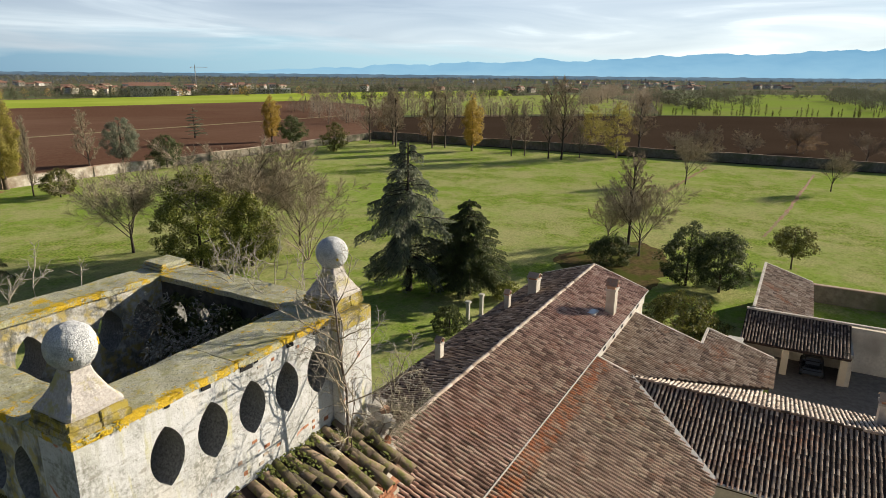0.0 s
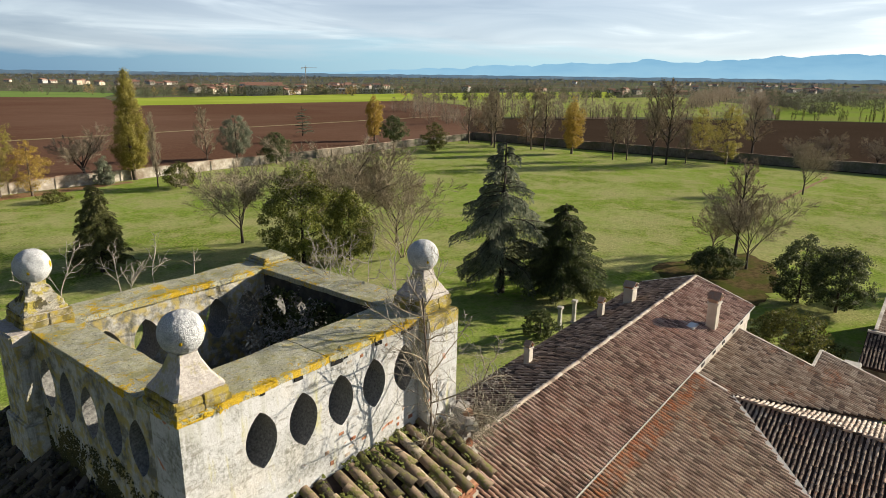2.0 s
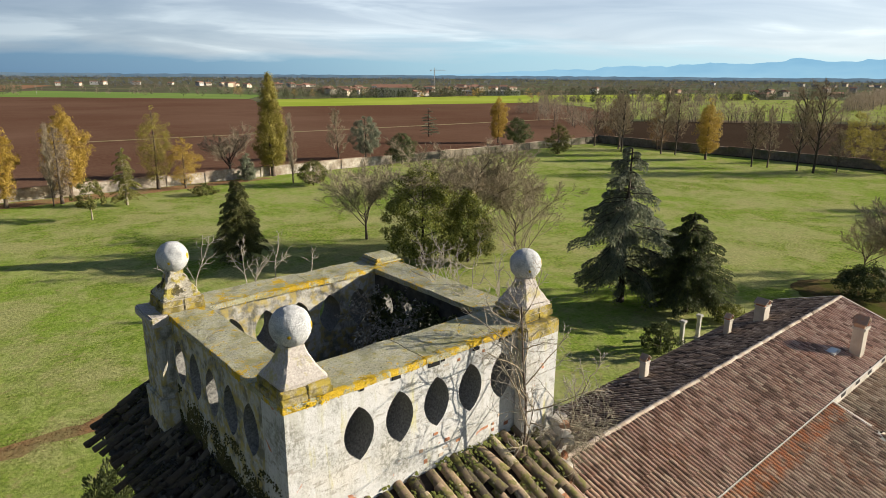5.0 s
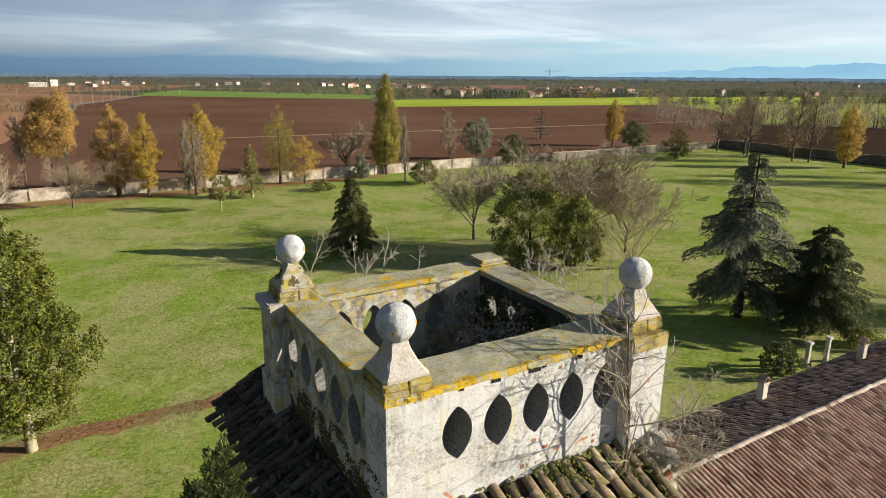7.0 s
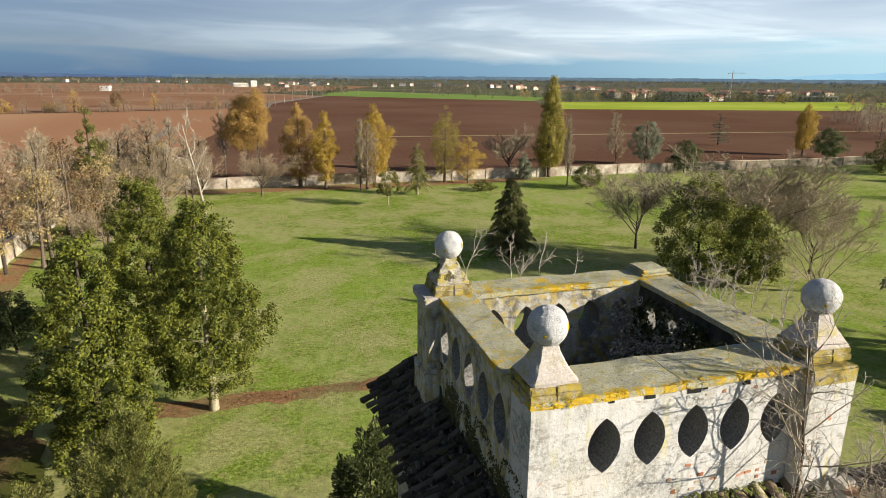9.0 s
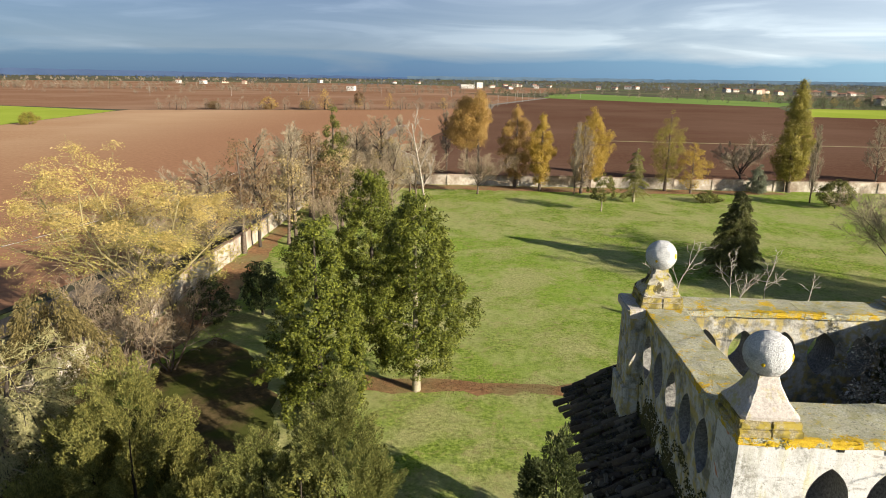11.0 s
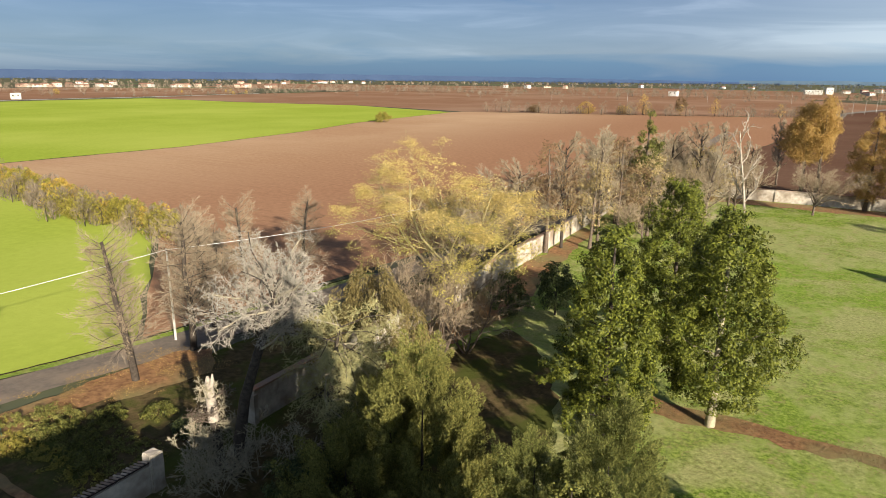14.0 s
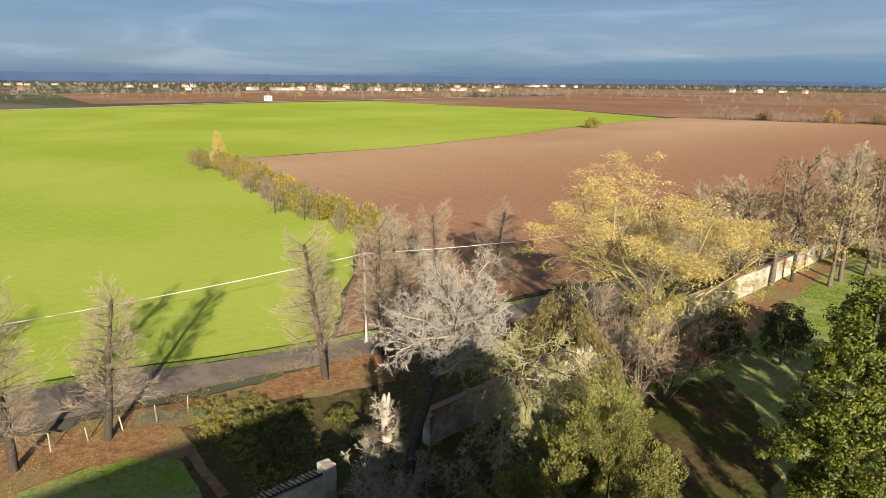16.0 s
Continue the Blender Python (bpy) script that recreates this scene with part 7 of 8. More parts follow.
for i, (x, y, h, r) in enumerate(((-35.6, 64, 11.5, 3.2), (-28.5, 80, 13, 3.0), (-23.5, 92, 13, 3.4), (-30, 98, 14, 3.6), (-18, 106, 13, 3.4))):
    leafy("bleached_tree", (x, y), h, egg(r), "half-bare tree with withered yellow-tan leaves", "tree", M["l_tanleaf"], M["bark"], 300 + i, clumps=90, per=16, size=0.26, clump=0.9, low=0.25)
for i, (x, y, h, k) in enumerate(((-37, 62, 9, "spread"), (-36.5, 58, 10, "upright2"), (-37, 73, 12, "spread2"), (-36, 72, 13, "upright"), (-31, 90, 14, "upright2"), (-27, 93, 11, "spread"), (-34.5, 100, 13, "upright"), (-29.5, 105, 13, "spread2"), (-21, 99, 12, "spread"), (-17, 103, 13, "upright2"),
                                   (-24, 110, 14, "upright"), (-30, 120, 13, "spread"), (-16, 124, 12, "upright2"), (-24, 125, 11, "spread2"), (-35, 112, 14, "upright2"), (-19, 92, 9, "spread2"), (-23, 87, 8, "spread"))):
    bt(k, x, y, h, 1.15, "leafless tree in the thicket by the west wall")
# lichened old trees: a leaning trunk and twisted limbs that spread and hang
def old_tree(at, trunk, radii, limbs, length, low, twig, seed, label, lift, bias):
    r = np.random.default_rng(seed)
    ob = thing("lichened_tree", label, "tree", (*at, 0), "lichened trees")
    pts = np.array(trunk, float)
    add_part("trunk", tube_mesh("trunk", [(pts, np.array(radii))], M["bark_dark"], 9), ob, "dark leaning trunk")
    spec = [SPEC["gnarled"][0], (1, 0, 1, 0.24, lift, 0), (8, 46, 0.52, 0.34, lift * 0.6, 0.2), (8, 46, 0.5, 0.42, lift * 0.5, 0.15), (7, 46, 0.6, 0.5, 0.0, 0.1)]
    fine = []
    for i in range(limbs):
        f = low + (1 - low) * (i + 0.5) / limbs
        q = f * (len(pts) - 1); j = min(int(q), len(pts) - 2); p = pts[j] + (pts[j + 1] - pts[j]) * (q - j)
        w = (math.cos(i * 2.4) + bias[0], math.sin(i * 2.4) + bias[1], bias[2] + 0.5 * f)
        out = []
        grow(r, p, w, length * r.uniform(0.75, 1.15), radii[-1] * 0.7, 1, spec, out)
        add_part("limb", tube_mesh("limb", [(out[0][1], out[0][2])], M["bark_dark"] if i % 3 else M["bark_pale"], 6), ob)
        fine += [(lv, p, np.maximum(q * 0.74, 0.010)) for lv, p, q in out[1:]]
    add_part("crown", twig_mesh("crown", fine, twig, r, 2), ob, "dense lichen-crusted twigs")
    return ob


old_tree((-30.1, 18.3), [(0, 0, -0.2), (0.25, 0.2, 2.4), (0.6, 0.5, 5.0), (1.2, 1.1, 7.6), (1.7, 1.7, 9.8), (2.1, 2.0, 11.4)], [0.44, 0.36, 0.31, 0.26, 0.20, 0.11], 26, 3.8, 0.62, M["twig_silver"], 41,
         "old leafless tree with twisted lichen-grey branches", 0.03, (0.25, 0.15, 0.35))
old_tree((-27.8, 23.4), [(0, 0, -0.2), (0.3, 0.1, 2.2), (0.7, 0.1, 4.6), (1.0, 0.3, 6.8), (1.2, 0.5, 8.4)], [0.22, 0.19, 0.16, 0.12, 0.07], 34, 3.5, 0.30, M["l_lichen"], 43,
         "lower leafless tree with hanging lichen-yellow twigs", -0.15, (0.45, 0.1, -0.05))
d_t, d_c = skeleton_meshes("dead", 19.1, 47, M["bark_white"], M["bark_white"], 0.013, split=2, thick=1.8)
bare_tree((-10.8, 96.9), d_t, d_c, "bleached dead tree without bark", 1.0, 0, 1.0, "dead_tree", "", "tree")
ob = thing("tree_snag", "broken pale snag with stub branches", "tree", (-31.6, 18.2, 0))
rng = np.random.default_rng(5)
add_part("trunk", tube_mesh("trunk", [(np.array([[0.25, 0.1, 0], [0.2, 0, 1.2], [0.12, 0.1, 2.4], [0.05, 0.0, 3.4]]), np.array([0.36, 0.30, 0.27, 0.25]))], M["bark_dark"], 9), ob)
add_part("broken_top", tube_mesh("broken_top", [(np.array([[0.05, 0, 3.3], [-0.08, 0.05, 4.4], [-0.28, 0.1, 5.4], [-0.30, 0.12, 6.0]]), np.array([0.30, 0.29, 0.27, 0.08])), (np.array([[-0.1, 0.1, 5.2], [0.02, 0.16, 5.8], [0.05, 0.2, 6.2]]), np.array([0.14, 0.12, 0.05]))], M["bark_white"], 9), ob, "bleached splintered top")
for i in range(24):
    out = []
    grow(rng, (0.1, 0, 0.6 + i * 0.2), (math.cos(i * 2.4), math.sin(i * 2.4), 0.35), 2.1 - 0.04 * i, 0.05, 1, SPEC["gnarled"][:4], out)
    add_part("branch", tube_mesh("branch", [(p, np.clip(r, 0.010, 0.05)) for _, p, r in out], M["bark_pale"] if i % 3 else M["bark"], 4), ob)

brush_t, brush_c = skeleton_meshes("stems", 3.6, 35, M["bark_pale"], M["bark_pale"], thick=1.0)
for x, y, k, turn in ((-30.9, 17.0, 1.0, 20), (-29.6, 16.6, 0.8, 140), (-28.8, 18.6, 1.1, 260)):
    bare_tree((x, y), brush_t, brush_c, "tangle of pale dead brushwood at the snag's foot", k, turn, 1.2, "brushwood", "brushwood", "shrub")

# twigs that root in the tower's masonry
def sapling(at, h, seed, n, thick=0.006, label="leafless sapling rooted in the tower masonry"):
    r = np.random.default_rng(seed)
    ob = thing("sapling", label, "shrub", (0, 0, 0), "tower saplings")
    ob.matrix_basis = pose(*at)
    spec = [(1, 0, 1, 0.14, 0.05, 0), (6, 42, 0.5, 0.24, 0.08, 0.3, 0.6), (4, 42, 0.45, 0.28, 0.05, 0.25, 0.6)]
    for i in range(n):
        out, a = [], i * 2.1 + r.uniform(0, 1)
        grow(r, (0.03 * math.cos(a), 0.03 * math.sin(a), 0), (0.5 * math.cos(a), 0.5 * math.sin(a), 1), h * r.uniform(0.6, 1.0), 0.03, 0, spec, out)
        size = {0: thick, 1: thick * 0.6, 2: thick * 0.4}
        add_part("stem", tube_mesh("stem", [(p, np.linspace(size[lv], size[lv] * 0.45, len(p))) for lv, p, q in out], M["twig_silver"], 4), ob)
    return ob


for x, y, z, h, n, w in ((-0.28, 3.72, 19.9, 1.15, 2, 0.010), (0.60, 3.74, 19.9, 0.95, 3, 0.009), (0.95, 3.74, 19.9, 0.75, 1, 0.009), (1.55, 3.72, 20.0, 0.6, 1, 0.007), (3.02, 1.9, 19.5, 1.5, 4, 0.010), (3.05, 1.2, 19.4, 1.45, 4, 0.010), (2.98, 2.6, 19.7, 0.9, 3, 0.007)):
    sapling((x, y, z), h, int(x * 100 + 500), n, w)
rng = np.random.default_rng(15)
ob = thing("sapling", "leafless fig sapling against the tower pier", "shrub", (0, 0, 0), "tower saplings")
twigs = []
for root, way, L, count in (((2.08, -0.36, 18.55), (0.10, 0.0, 1), 1.95, 17), ((2.45, -0.45, 18.4), (0.75, -0.10, 0.9), 1.25, 10), ((2.12, -0.40, 18.55), (-0.30, -0.15, 1), 0.9, 7)):
    out = []
    grow(rng, root, way, L, 0.03, 0, [(1, 0, 1, 0.07, 0.04, 0), (count, 52, 0.42, 0.2, 0.10, 0.2, 0.6), (7, 44, 0.55, 0.28, 0.04, 0.15, 0.6), (6, 42, 0.5, 0.3, 0.02, 0.15, 0.6)], out)
    for lv, p, r in out:
        if lv == 0:
            add_part("trunk", tube_mesh("trunk", [(p, np.linspace(0.019, 0.009, len(p)) * L / 1.95)], M["bark"], 6), ob, "dark slender stem")
        elif lv == 1:
            add_part("branch", tube_mesh("branch", [(p, np.linspace(0.009, 0.004, len(p)))], M["twig_grey"], 5), ob)
        else:
            twigs.append((p, np.linspace(0.0038, 0.0022, len(p)) if lv == 2 else np.linspace(0.0028, 0.0014, len(p))))
add_part("crown", tube_mesh("crown", twigs, M["twig_silver"], 3), ob)
ob = thing("dry_creeper", "tangle of dry brown creeper at the pier foot", "creeper", (0, 0, 0))
for i in range(16):
    out = []
    grow(rng, (2.75 + 0.1 * (i % 3), -0.3, 18.2), (rng.uniform(-0.3, 0.9), rng.uniform(-0.9, 0.3), 0.6), rng.uniform(0.5, 1.1), 0.008, 0, [(1, 0, 1, 0.2, 0.0, 0), (6, 45, 0.5, 0.3, 0, 0.1), (4, 45, 0.5, 0.3, 0, 0.1)], out)
    add_part("stem", tube_mesh("stem", [(p, np.maximum(r * 0.3, 0.0016)) for _, p, r in out], M["bark_pale"], 3), ob)
# dry silvery plant inside the parapet, rooted in the east wall
rng = np.random.default_rng(31)
ob, tips = thing("dry_shrub", "silvery dry shrub rooted in the inner parapet wall", "shrub", (0, 0, 0)), []
for i in range(9):
    out = []
    grow(rng, (2.30, 2.35 + 0.05 * (i % 4), 19.25), (rng.uniform(-1.0, -0.3), rng.uniform(-0.7, 0.6), rng.uniform(0.1, 1.3)), rng.uniform(0.5, 0.9), 0.02, 0, [(1, 0, 1, 0.2, 0.0, 0), (8, 45, 0.5, 0.3, 0, 0.25), (6, 45, 0.5, 0.3, 0, 0.1)], out)
    add_part("stem", tube_mesh("stem", [(p, np.full(len(p), 0.005 if lv == 0 else 0.0028)) for lv, p, r in out], M["twig_silver"], 3), ob)
    tips += [p[1:] for lv, p, r in out if lv >= 1]
c = np.concatenate(tips); c = c + rng.normal(0, 0.022, c.shape)
c = c[(c[:, 0] < 2.29) & (rng.uniform(0, 1, len(c)) < 0.75)]
add_part("foliage", quads("foliage", leaf_verts(rng, c, 0.026, 1.6), M["l_silver"]), ob, "small silver-white leaves")
# Added leaf mass that covers the bright openings and darkens the inner wall.
c = np.stack([2.31 - np.abs(rng.normal(0, 0.06, 8000)), rng.uniform(0.7, 3.0, 8000), rng.uniform(18.5, 19.9, 8000)], 1)
c = c[np.array([noise.noise(Vector(p) * 2.1) for p in c]) > -0.42 + 0.5 * (c[:, 2] - 19.5)]
ob = thing("ivy", "ivy-like dark leaves added to darken the inner parapet", "creeper", (0, 0, 0))
add_part("foliage", quads("foliage", leaf_verts(rng, c, 0.055, 1.3), M["l_thuja"]), ob)
for y in (1.0, 1.7, 2.4):
    add_part("stem", tube_mesh("stem", [(np.array([(2.3, y, 17.2), (2.29, y + 0.1, 18.4), (2.28, y - 0.05, 19.5)]), np.array([0.02, 0.014, 0.006]))], M["bark_dark"], 5), ob)

# ---- hedges and far woods ----
wood_belt("hedge", [(-181, 65), (-155, 66), (-104, 54.5), (-80, 54)], 170, 4.4, M["l_yelgreen"], "yellowing hedge between two fields", 1, 1.4, 0.34, 130)
wood_belt("hedge", [(-181, 65), (-150, 65), (-110, 55.5), (-80, 54), (-60, 46)], 130, 4.6, M["l_greybrown"], "brown leafless hedge between two fields", 2, 2, 0.34, 130, twiggy=True)
wood_belt("hedge", [(-160, 66), (-104, 55), (-84, 54)], 50, 4.6, M["l_gold"], "golden bushes in a field hedge", 17, 1.2, 0.3, 120)
leafy("hedge_tree", (-168, 66), 10, cone(2.6, 0.1, 0.3), "yellowing tree at the hedge end", "tree", M["l_willow"], M["bark"], 3, clumps=120, per=26, size=0.26, clump=0.7, low=0.08, up=0.5)
leafy("field_bush", (-198, 270), 5.8, egg(3.6), "lone rounded bush in the green field", "shrub", M["l_yelgreen"], M["bark"], 4, clumps=90, per=26, size=0.3, clump=0.9, low=0.03)
wood_belt("hedgerow", [(-205, 405), (-163, 409), (-60, 440), (10, 500)], 110, 8, M["l_greybrown"], "leafless hedgerow between ploughed fields", 5, 3, 0.6, 60, twiggy=True)
wood_belt("hedgerow", [(-150, 415), (-100, 430), (-20, 455)], 8, 13, M["l_orange"], "orange-leaved trees in a hedgerow", 6, 4, 0.6, 130)
wood_belt("hedgerow", [(405, 76), (440, 20), (465, -44), (490, -140)], 70, 7, M["l_ever"], "row of dark upright shrubs bounding the meadow", 7, 1, 0.45, 90, wide=0.14)
wood_belt("hedgerow", [(284, 210), (345, 145), (405, 78)], 110, 10, M["l_greybrown"], "leafless trees along a ditch", 8, 3, 0.6, 80, twiggy=True)
wood_belt("hedgerow", [(440, 376), (600, 320), (720, 290)], 160, 8, M["l_far"], "hedgerow by the green field", 9, 3, 0.8, 60)
wood_belt("hedgerow", [(280, 565), (440, 545), (610, 530), (800, 480)], 240, 10, M["l_far"], "dark hedgerow behind the green field", 10, 4, 0.9, 60)
wood_belt("hedgerow", [(230, 170), (300, 260), (390, 320)], 36, 13, M["l_greybrown"], "leafless trees beyond the park corner", 11, 6, 0.65, 160, twiggy=True)
wood_belt("hedgerow", [(500, 150), (700, 190), (900, 240)], 220, 12, M["l_greybrown"], "leafless trees between meadows", 12, 6, 0.85, 70, twiggy=True)
wood_belt("hedgerow", [(480, 60), (640, 128), (760, 150)], 180, 10, M["l_far"], "hedgerow between meadows", 13, 3, 0.8, 60)
wood_belt("hedgerow", [(690, -75), (800, -60), (1000, -30)], 180, 11, M["l_far"], "hedgerow behind the meadow", 14, 4, 0.95, 55)
wood_belt("hedgerow", [(-640, 520), (-650, 861), (-300, 880), (-20, 905)], 200, 9, M["l_greybrown"], "far leafless hedgerow", 15, 5, 1.0, 45, twiggy=True)
wood_belt("hedgerow", [(20, 905), (75, 760), (140, 985)], 50, 9, M["l_far"], "hedge by the field track", 16, 8, 1.0, 45)
wood_belt("hedgerow", [(430, 96), (560, 122), (700, 150)], 60, 13, M["l_greybrown"], "leafless trees along a meadow ditch", 61, 5, 0.8, 80, twiggy=True)
wood_belt("hedgerow", [(520, -52), (640, -40), (800, -20)], 70, 12, M["l_far"], "rounded dark trees along a meadow", 62, 5, 0.8, 70)
wood_belt("hedgerow", [(560, 40), (640, 60), (860, 120)], 70, 12, M["l_far"], "rounded dark trees along a meadow", 63, 7, 0.8, 70)
wood_belt("hedgerow", [(340, 230), (430, 250), (560, 270)], 60, 12, M["l_greybrown"], "leafless trees beyond the park corner", 64, 8, 0.7, 80, twiggy=True)
for R, lo, hi, n, h, mat, lab in ((760, 42, 70, 110, 8, "l_far", "garden trees among village houses"), (720, 44, 68, 26, 9, "l_orange", "orange garden trees among village houses"), (850, 44, 70, 90, 9, "l_greybrown", "leafless trees among village houses"),
                                  (1000, 120, 185, 150, 11, "l_tan", "tan leafless trees beyond the far road"), (900, 125, 185, 14, 7, "l_gold", "yellow bushes on the far plain"), (1150, 60, 130, 90, 11, "l_far", "dark trees on the far plain"), (980, -15, 40, 110, 11, "l_far", "dark trees between far meadows")):
    wood_belt("far_grove", [(R * math.cos(radians(t)), R * math.sin(radians(t))) for t in range(lo, hi, 3)], n, h, M[mat], lab, 200 + n + lo, 45, 0.9, 60, twiggy=mat in ("l_greybrown", "l_tan"), wide=0.5)
# Outer rings use leaf colours with distance haze painted in.
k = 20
for R0, R1, n, hh, mat, s, lo, hi in ((750, 950, 330, 9, "l_far", 1.1, -22, 62), (750, 900, 120, 7, "l_greybrown", 1.1, 62, 190), (950, 1300, 620, 7, "l_greybrown", 1.0, -22, 190), (1300, 1800, 560, 9, "l_farhaze", 1.4, -22, 110),
                                     (1300, 1800, 420, 6, "l_greybrown", 1.3, 110, 190), (1800, 2600, 560, 9, "l_farhaze", 1.9, -22, 100), (1800, 2600, 340, 8, "l_tan", 1.9, 100, 190), (2600, 3900, 900, 11, "l_farhaze", 3.0, -22, 95), (2600, 3900, 700, 9, "l_horizon_haze", 4.0, 95, 200)):
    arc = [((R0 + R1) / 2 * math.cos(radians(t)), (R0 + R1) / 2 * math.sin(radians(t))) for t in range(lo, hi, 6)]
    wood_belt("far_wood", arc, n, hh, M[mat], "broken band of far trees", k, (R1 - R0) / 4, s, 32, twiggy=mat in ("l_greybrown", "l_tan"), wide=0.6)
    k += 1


# ---- far buildings ----
def far_house(x, y, w, d, h, turn, wall, label, roof="redroof", flat=False):
    ob = thing("far_building", label, "building", (x, y, 0), "far buildings")
    ob.matrix_basis = pose(x, y, 0, 0, 0, turn)
    part("wall", box_bm(-w / 2, w / 2, -d / 2, d / 2, -0.5, h), M[wall], ob)
    if flat:
        part("roof", box_bm(-w / 2 - 0.2, w / 2 + 0.2, -d / 2 - 0.2, d / 2 + 0.2, h, h + 0.5), M["concrete"], ob)
    else:
        bm = bmesh.new()
        e = 0.5
        v = [bm.verts.new(p) for p in ((-w / 2 - e, -d / 2 - e, h), (w / 2 + e, -d / 2 - e, h), (w / 2 + e, d / 2 + e, h), (-w / 2 - e, d / 2 + e, h), (-w / 2 - e, 0, h + d * 0.2), (w / 2 + e, 0, h + d * 0.2))]
        for f in ((0, 1, 5, 4), (2, 3, 4, 5), (1, 2, 5), (3, 0, 4), (3, 2, 1, 0)):
            bm.faces.new([v[i] for i in f])
        part("roof", bm, M[roof], ob)
    n = 2 if w < 20 else int(w / 4)
    for i in range(n):
        part("window", box_bm(-w / 2 + (i + 0.5) * w / n - 0.6, -w / 2 + (i + 0.5) * w / n + 0.6, -d / 2 - 0.05, -d / 2 + 0.02, h * 0.55, h * 0.55 + 1.5), M["dark"], ob)
    return ob


rng = random.Random(21)
far_house(-20, 1290, 27, 20, 7, 8, "white", "large white industrial building", flat=True)
far_house(4, 1310, 11, 14, 11, 8, "white", "tall white silo block", flat=True)
spots = [(51, 800), (53, 800), (55, 800), (57, 760), (59, 780), (61, 760), (63, 800), (67, 900), (48, 1000), (45, 1100), (10, 1300), (16, 1200), (3, 1500), (136, 1150), (152, 1150)] * 2 + [(rng.uniform(-14, 185), rng.uniform(900, 2300)) for _ in range(34)]
for i in range(230):
    az, R = rng.choice(spots)
    az, R = az + rng.gauss(0, 1.6), R + rng.uniform(-90, 90)
    if 52 < az < 66:
        R = rng.uniform(740, 980)
    elif az > 120:
        R = max(R, 1350)
    if 60 < az < 100 and R < 1200:
        R += 400
    t = radians(az)
    far_house(R * math.cos(t), R * math.sin(t), rng.uniform(6, 11) * (1 + R / 4000), rng.uniform(7, 11), rng.uniform(3.5, 7), az - 90 + rng.uniform(-60, 60), rng.choice(["white", "cream", "render", "concrete", "render", "tile_old"] if az < 120 else ["render", "concrete", "tile_old", "tile_old"]), "far pale farmhouse with a tiled roof")
far_house(415, 560, 36, 16, 10, -35, "render", "long brownish farm block with a tiled roof")
far_house(560, 560, 70, 20, 5, -45, "white", "low white shed by the green field", flat=True)
far_house(-640, 318, 8, 7, 5, 60, "render", "small square field hut", flat=True)


def tower_crane(x, y, h, turn):
    ob = thing("tower_crane", "distant pale tower crane above village roofs", "crane", (x, y, 0))
    ob.matrix_basis = pose(x, y, 0, 0, 0, turn)
    part("mast", box_bm(-0.7, 0.7, -0.7, 0.7, 0, h), M["concrete"], ob)
    part("jib", box_bm(0.7, 26, -0.5, 0.5, h - 1.6, h - 0.6), M["concrete"], ob)
    part("counter_jib", box_bm(-9, -0.7, -0.5, 0.5, h - 1.6, h - 0.6), M["concrete"], ob)
    part("counterweight", box_bm(-9, -7, -0.8, 0.8, h - 3.4, h - 1.6), M["render"], ob)
    part("apex", box_bm(-0.4, 0.4, -0.4, 0.4, h, h + 4), M["concrete"], ob)
    return ob


tower_crane(961, 1145, 35, -25)

# ---- poles and cables ----
def pole(x, y, h, label="weathered concrete utility pole"):
    ob = thing("utility_pole", label, "pole", (x, y, 0), "utility poles")
    add_part("shaft", tube_mesh("shaft", [(np.array([[0, 0, -0.3], [0, 0, h]]), np.array([0.12, 0.08]))], M["concrete"], 8), ob)
    part("cross_arm", box_bm(-0.5, 0.5, -0.05, 0.05, h - 0.5, h - 0.4), M["wood"], ob)
    return ob


def cable(p, q, sag, r=0.024):
    t = np.linspace(0, 1, 25)[:, None]
    pts = np.array(p) * (1 - t) + np.array(q) * t
    pts[:, 2:3] -= sag * 4 * t * (1 - t)
    ob = new("cable", tube_mesh("cable", [(pts, np.full(25, r))], M["cable"], 6))
    return tagged(ob, "pale overhead cable strung between poles", "cable", "overhead cables")


pole(-50.0, 29.6, 8.5); pole(-38.5, 90, 8.8); pole(-57.0, -26, 8.6)
cable((-50.0, 29.6, 8.4), (-38.5, 90, 8.7), 1.3); cable((-50.0, 29.6, 8.4), (-57.0, -26, 8.5), 0.9)
for i in range(9):
    t = i / 8
    pole(6 + 70 * t, 480 + 270 * t, 9)
for i in range(7):
    pole(-330 + i * 75, 640 + i * 22, 10)

# ruined wall end, fence stakes and netting by the lane
ob = tagged(new("ruin_wall"), "ruined plaster wall end with mossy tile coping", "wall", kind="structure")
part("panel", box_bm(-33.3, -32.8, -8, 14.9, 0, 1.9, jitter=0.05, cuts=4), M["wallplaster"], ob)
part("post", box_bm(-33.45, -32.65, 14.7, 15.5, 0, 2.5, bevel=0.06, jitter=0.05, cuts=2), M["wallplaster"], ob)
tiled_slope(ob, (-32.75, 14.7, 2.12), (0, -1, 0), (-0.6, 0, -0.16), [(0, 0), (12, 0), (12, 0.65), (0, 0.65)], M["tile_old"], near=(0, 5), seed=20, thick=0.06)
wl2 = tagged(new("tiled_wall"), "garden wall with a mossy tile coping below the tower", "wall", kind="structure")
part("panel", box_bm(-12, 3.0, 18.0, 18.4, 0, 2.3, jitter=0.03, cuts=4), M["wallplaster"], wl2)
tiled_slope(wl2, (-12, 18.5, 2.62), (1, 0, 0), (0, -0.6, -0.16), [(0, 0), (15, 0), (15, 0.65), (0, 0.65)], M["tile_old"], near=(4, 14), seed=22, thick=0.06)
rng = random.Random(3)
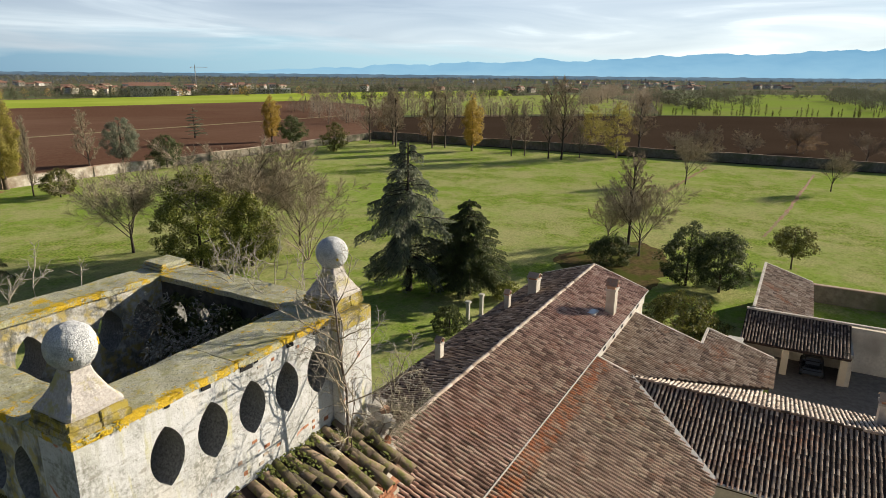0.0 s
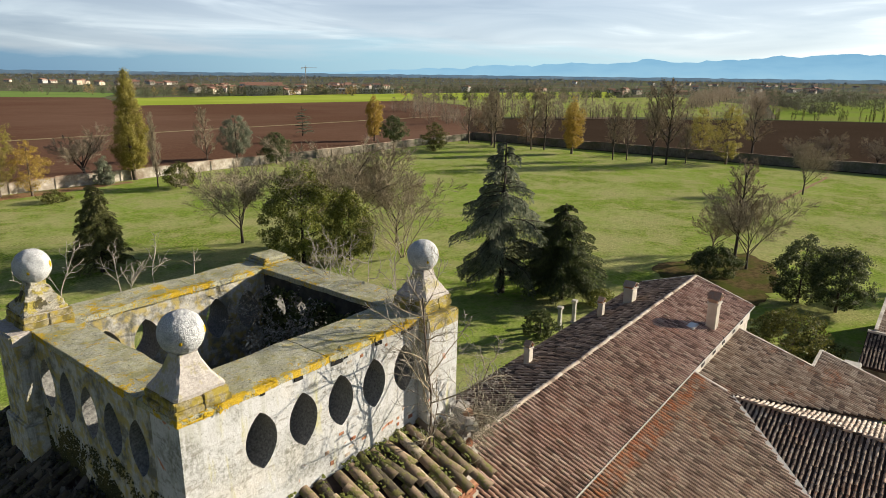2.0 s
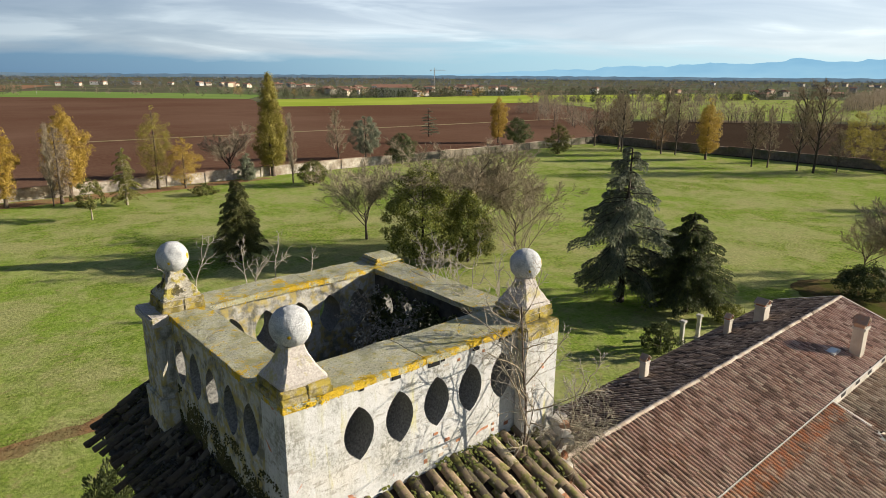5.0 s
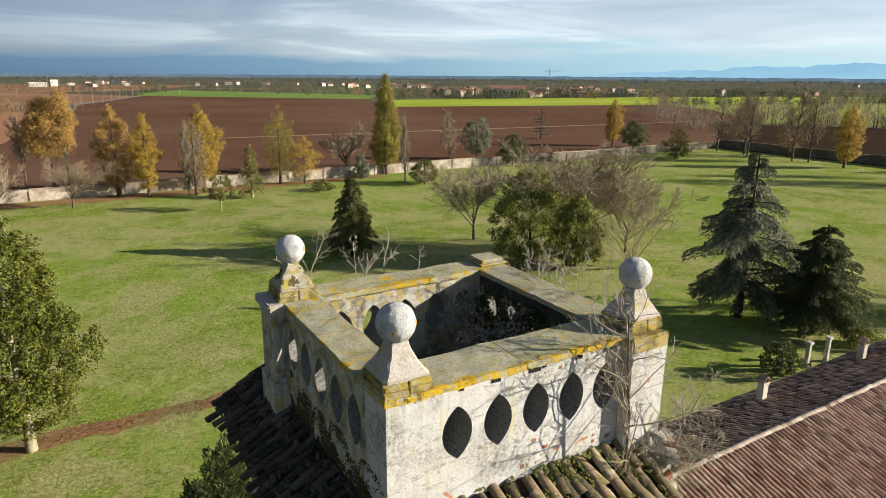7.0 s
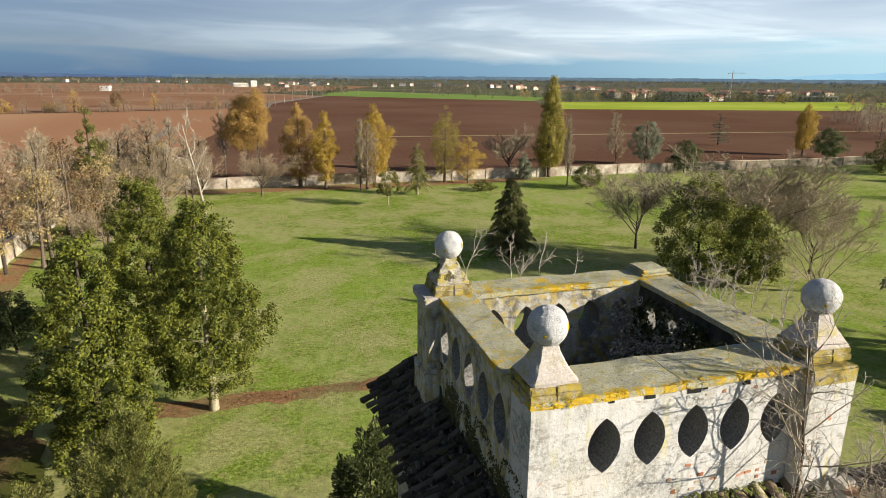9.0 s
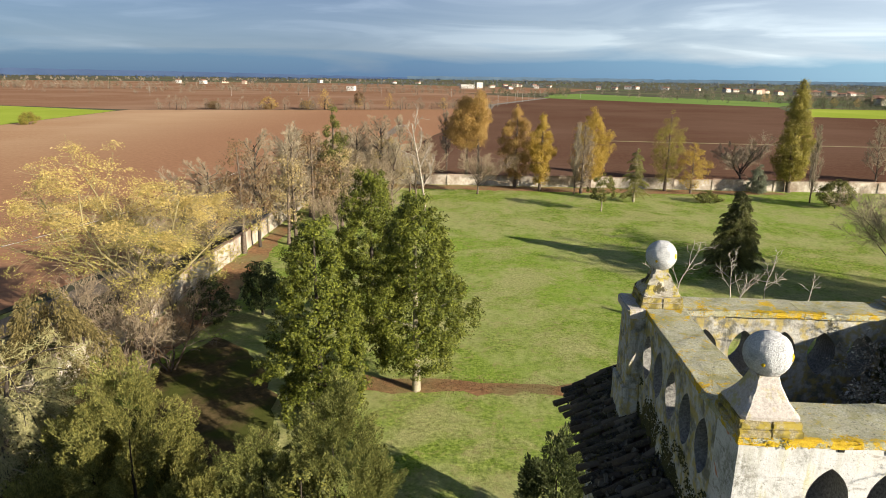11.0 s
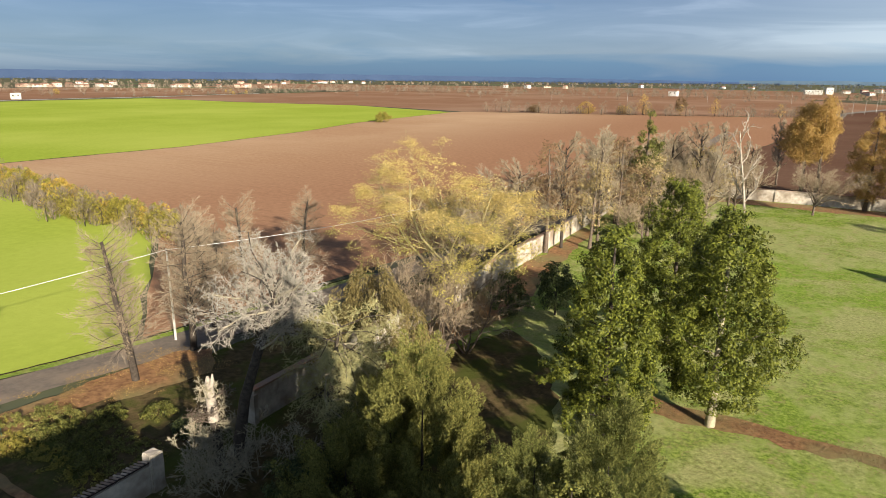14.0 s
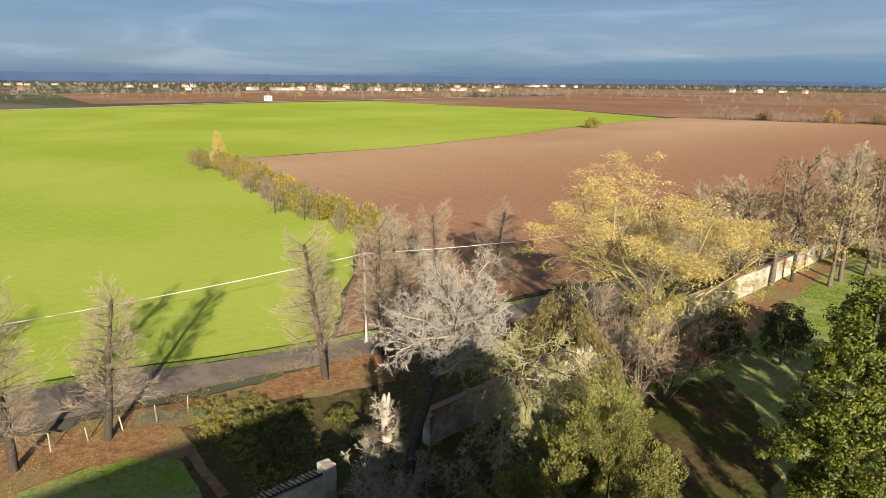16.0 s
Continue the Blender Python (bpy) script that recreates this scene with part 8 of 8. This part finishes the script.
for i in range(9):
    y = -4 + i * 2.1
    ob = thing("fence_stake", "thin pale fence stake in fallen leaves", "stake", (-49.3 + 0.35 * i * 0.5 + rng.uniform(-0.2, 0.2), y, 0.1), "fence stakes")
    part("post", box_bm(-0.035, 0.035, -0.035, 0.035, 0, 1.1 + 0.4 * rng.random(), bevel=0.01), M["bark_pale"] if i % 3 else M["concrete"], ob)
    ob.matrix_basis = ob.matrix_basis @ pose(0, 0, 0, rng.uniform(-9, 9), rng.uniform(-9, 9), 0)
ob = thing("plastic_netting", "slack green netting hung on stakes", "fence", (0, 0, 0))
lines = []
for j in range(7):
    lines.append((np.array([(-48.2 + 0.22 * i + 0.12 * math.sin(i * 1.3), 9.5 + 0.34 * i, 0.15 + 0.17 * j + 0.05 * math.sin(i + j)) for i in range(12)]), np.full(12, 0.012)))
for i in range(34):
    k = i / 3
    lines.append((np.array([(-48.2 + 0.22 * k + 0.12 * math.sin(k * 1.3), 9.5 + 0.34 * k, 0.15 + 0.17 * j) for j in range(7)]), np.full(7, 0.010)))
add_part("net", tube_mesh("net", lines, M["net"], 3), ob)
sheet("road", [(-548, 60), (-560, 126), (-612, 295), (-612, 440), (-640, 620), (-650, 620), (-622, 440), (-622, 295), (-570, 126), (-558, 60)], 0.2, M["concrete"], "pale far road along the sown field", "road")
sheet("field", [(-640, 150), (-1050, 200), (-1150, 650), (-900, 860), (-662, 600), (-632, 440), (-632, 295)], 0.14, M["earth_red"], "far ploughed brown field", "field", 0.5, 6.0)
sheet("lawn", [(-44.6, 8.6), (-42.6, 10.4), (-37.6, 9.6), (-33.6, 9.4), (-33.6, -30), (-43, -30), (-45.2, 3)], 0.14, M["grass"], "small lawn beside the lane", "lawn", 0.4)
sheet("leaf_litter", [(-48.9, 11.0), (-37.0, 10.4), (-37.0, 11.0), (-48.6, 11.8)], 0.19, M["litter"], "strip of red fallen leaves", "leaf litter", 0.12, 0.3)
sheet("leaf_litter", [(-48.6, 19.5), (-43.6, 20.5), (-42.5, 27), (-45.5, 30), (-48, 28)], 0.18, M["litter"], "drift of orange fallen leaves by the lane", "leaf litter", 0.7)
sheet("undergrowth", [(-42.5, 11.6), (-20, 12), (-16, 19), (-21, 27), (-23, 33), (-33.3, 36), (-41, 30), (-44, 20)], 0.17, M["rough"], "bare ground under old trees, darker for shade", "ground", 0.7)
for i in range(30):
    y = (13.3, 15.2, 17.0)[i % 3] + rng.uniform(-0.5, 0.5)
    leafy("weed_clump", (-48.0 + i * 0.42, y), 0.5, egg(0.9), "low yellow-green weeds in the neglected garden", "weed", M["l_yelgreen"] if i % 3 == 0 else M["l_juniper"], M["twig"], 120 + i, clumps=26, per=30, size=0.09, clump=0.25, low=0.02, group="garden weeds", limbs=2)
for i, (x, y, h) in enumerate(((-25, 18.6, 3.0), (-26.5, 25.5, 3.0), (-23.6, 26.8, 2.6), (-30.6, 30, 2.4), (-36.5, 20, 1.0))):
    leafy("undergrowth_shrub", (x, y), h, egg(h * 0.7), "dark evergreen undergrowth beneath old trees", "shrub", M["l_thuja"], M["bark_dark"], 160 + i, clumps=90, per=40, size=0.13, clump=0.5, low=0.02, group="undergrowth")
for i, (x, y) in enumerate(((-40.5, 15.5), (-42.5, 18.5), (-38.5, 14.5), (-40, 20.5), (-43.5, 15.8))):
    leafy("bramble", (x, y), 0.8, egg(1.1), "low green bramble thicket", "shrub", M["l_ever"], M["bark"], 90 + i, clumps=50, per=36, size=0.10, clump=0.3, low=0.02, group="brambles", limbs=4)

rl = np.random.default_rng(61)
c = np.stack([rl.uniform(-51.5, -43.5, 14000), rl.uniform(-4, 29, 14000), rl.uniform(0.2, 0.24, 14000)], 1)
c[:, 0] += 0.22 * (c[:, 1] - 12) * (c[:, 1] > 12) * 0.6 - 0.4
c = c[np.array([noise.noise((p[0] * 0.4, p[1] * 0.4, 3)) for p in c]) > -0.15]
tagged(new("fallen_leaves", quads("fallen_leaves", leaf_verts(rl, c, 0.055, 1.3), M["l_orange"])), "scattered orange leaves under the lane trees", "leaf litter", kind="stuff")
c = np.stack([rl.uniform(-15, 16, 5200), rl.normal(39.7, 0.75, 5200), rl.uniform(0.11, 0.15, 5200)], 1)
tagged(new("fallen_leaves", quads("fallen_leaves", leaf_verts(rl, c, 0.06, 1.3), M["l_brown"])), "scattered brown leaves across the lawn", "leaf litter", kind="stuff")
for i, (x, y, h, r) in enumerate(((-141, 426, 8, 5.5), (-93, 499, 11, 4.0), (-118, 437, 6, 5.0), (-175, 418, 5, 4.5))):
    leafy("field_tree", (x, y), h, egg(r), "rounded golden-brown tree in the hedge between fields", "tree", M["l_orange"] if i % 2 == 0 else M["l_brown"], M["bark"], 230 + i, clumps=110, per=20, size=0.45, clump=1.2, low=0.05, group="field trees")
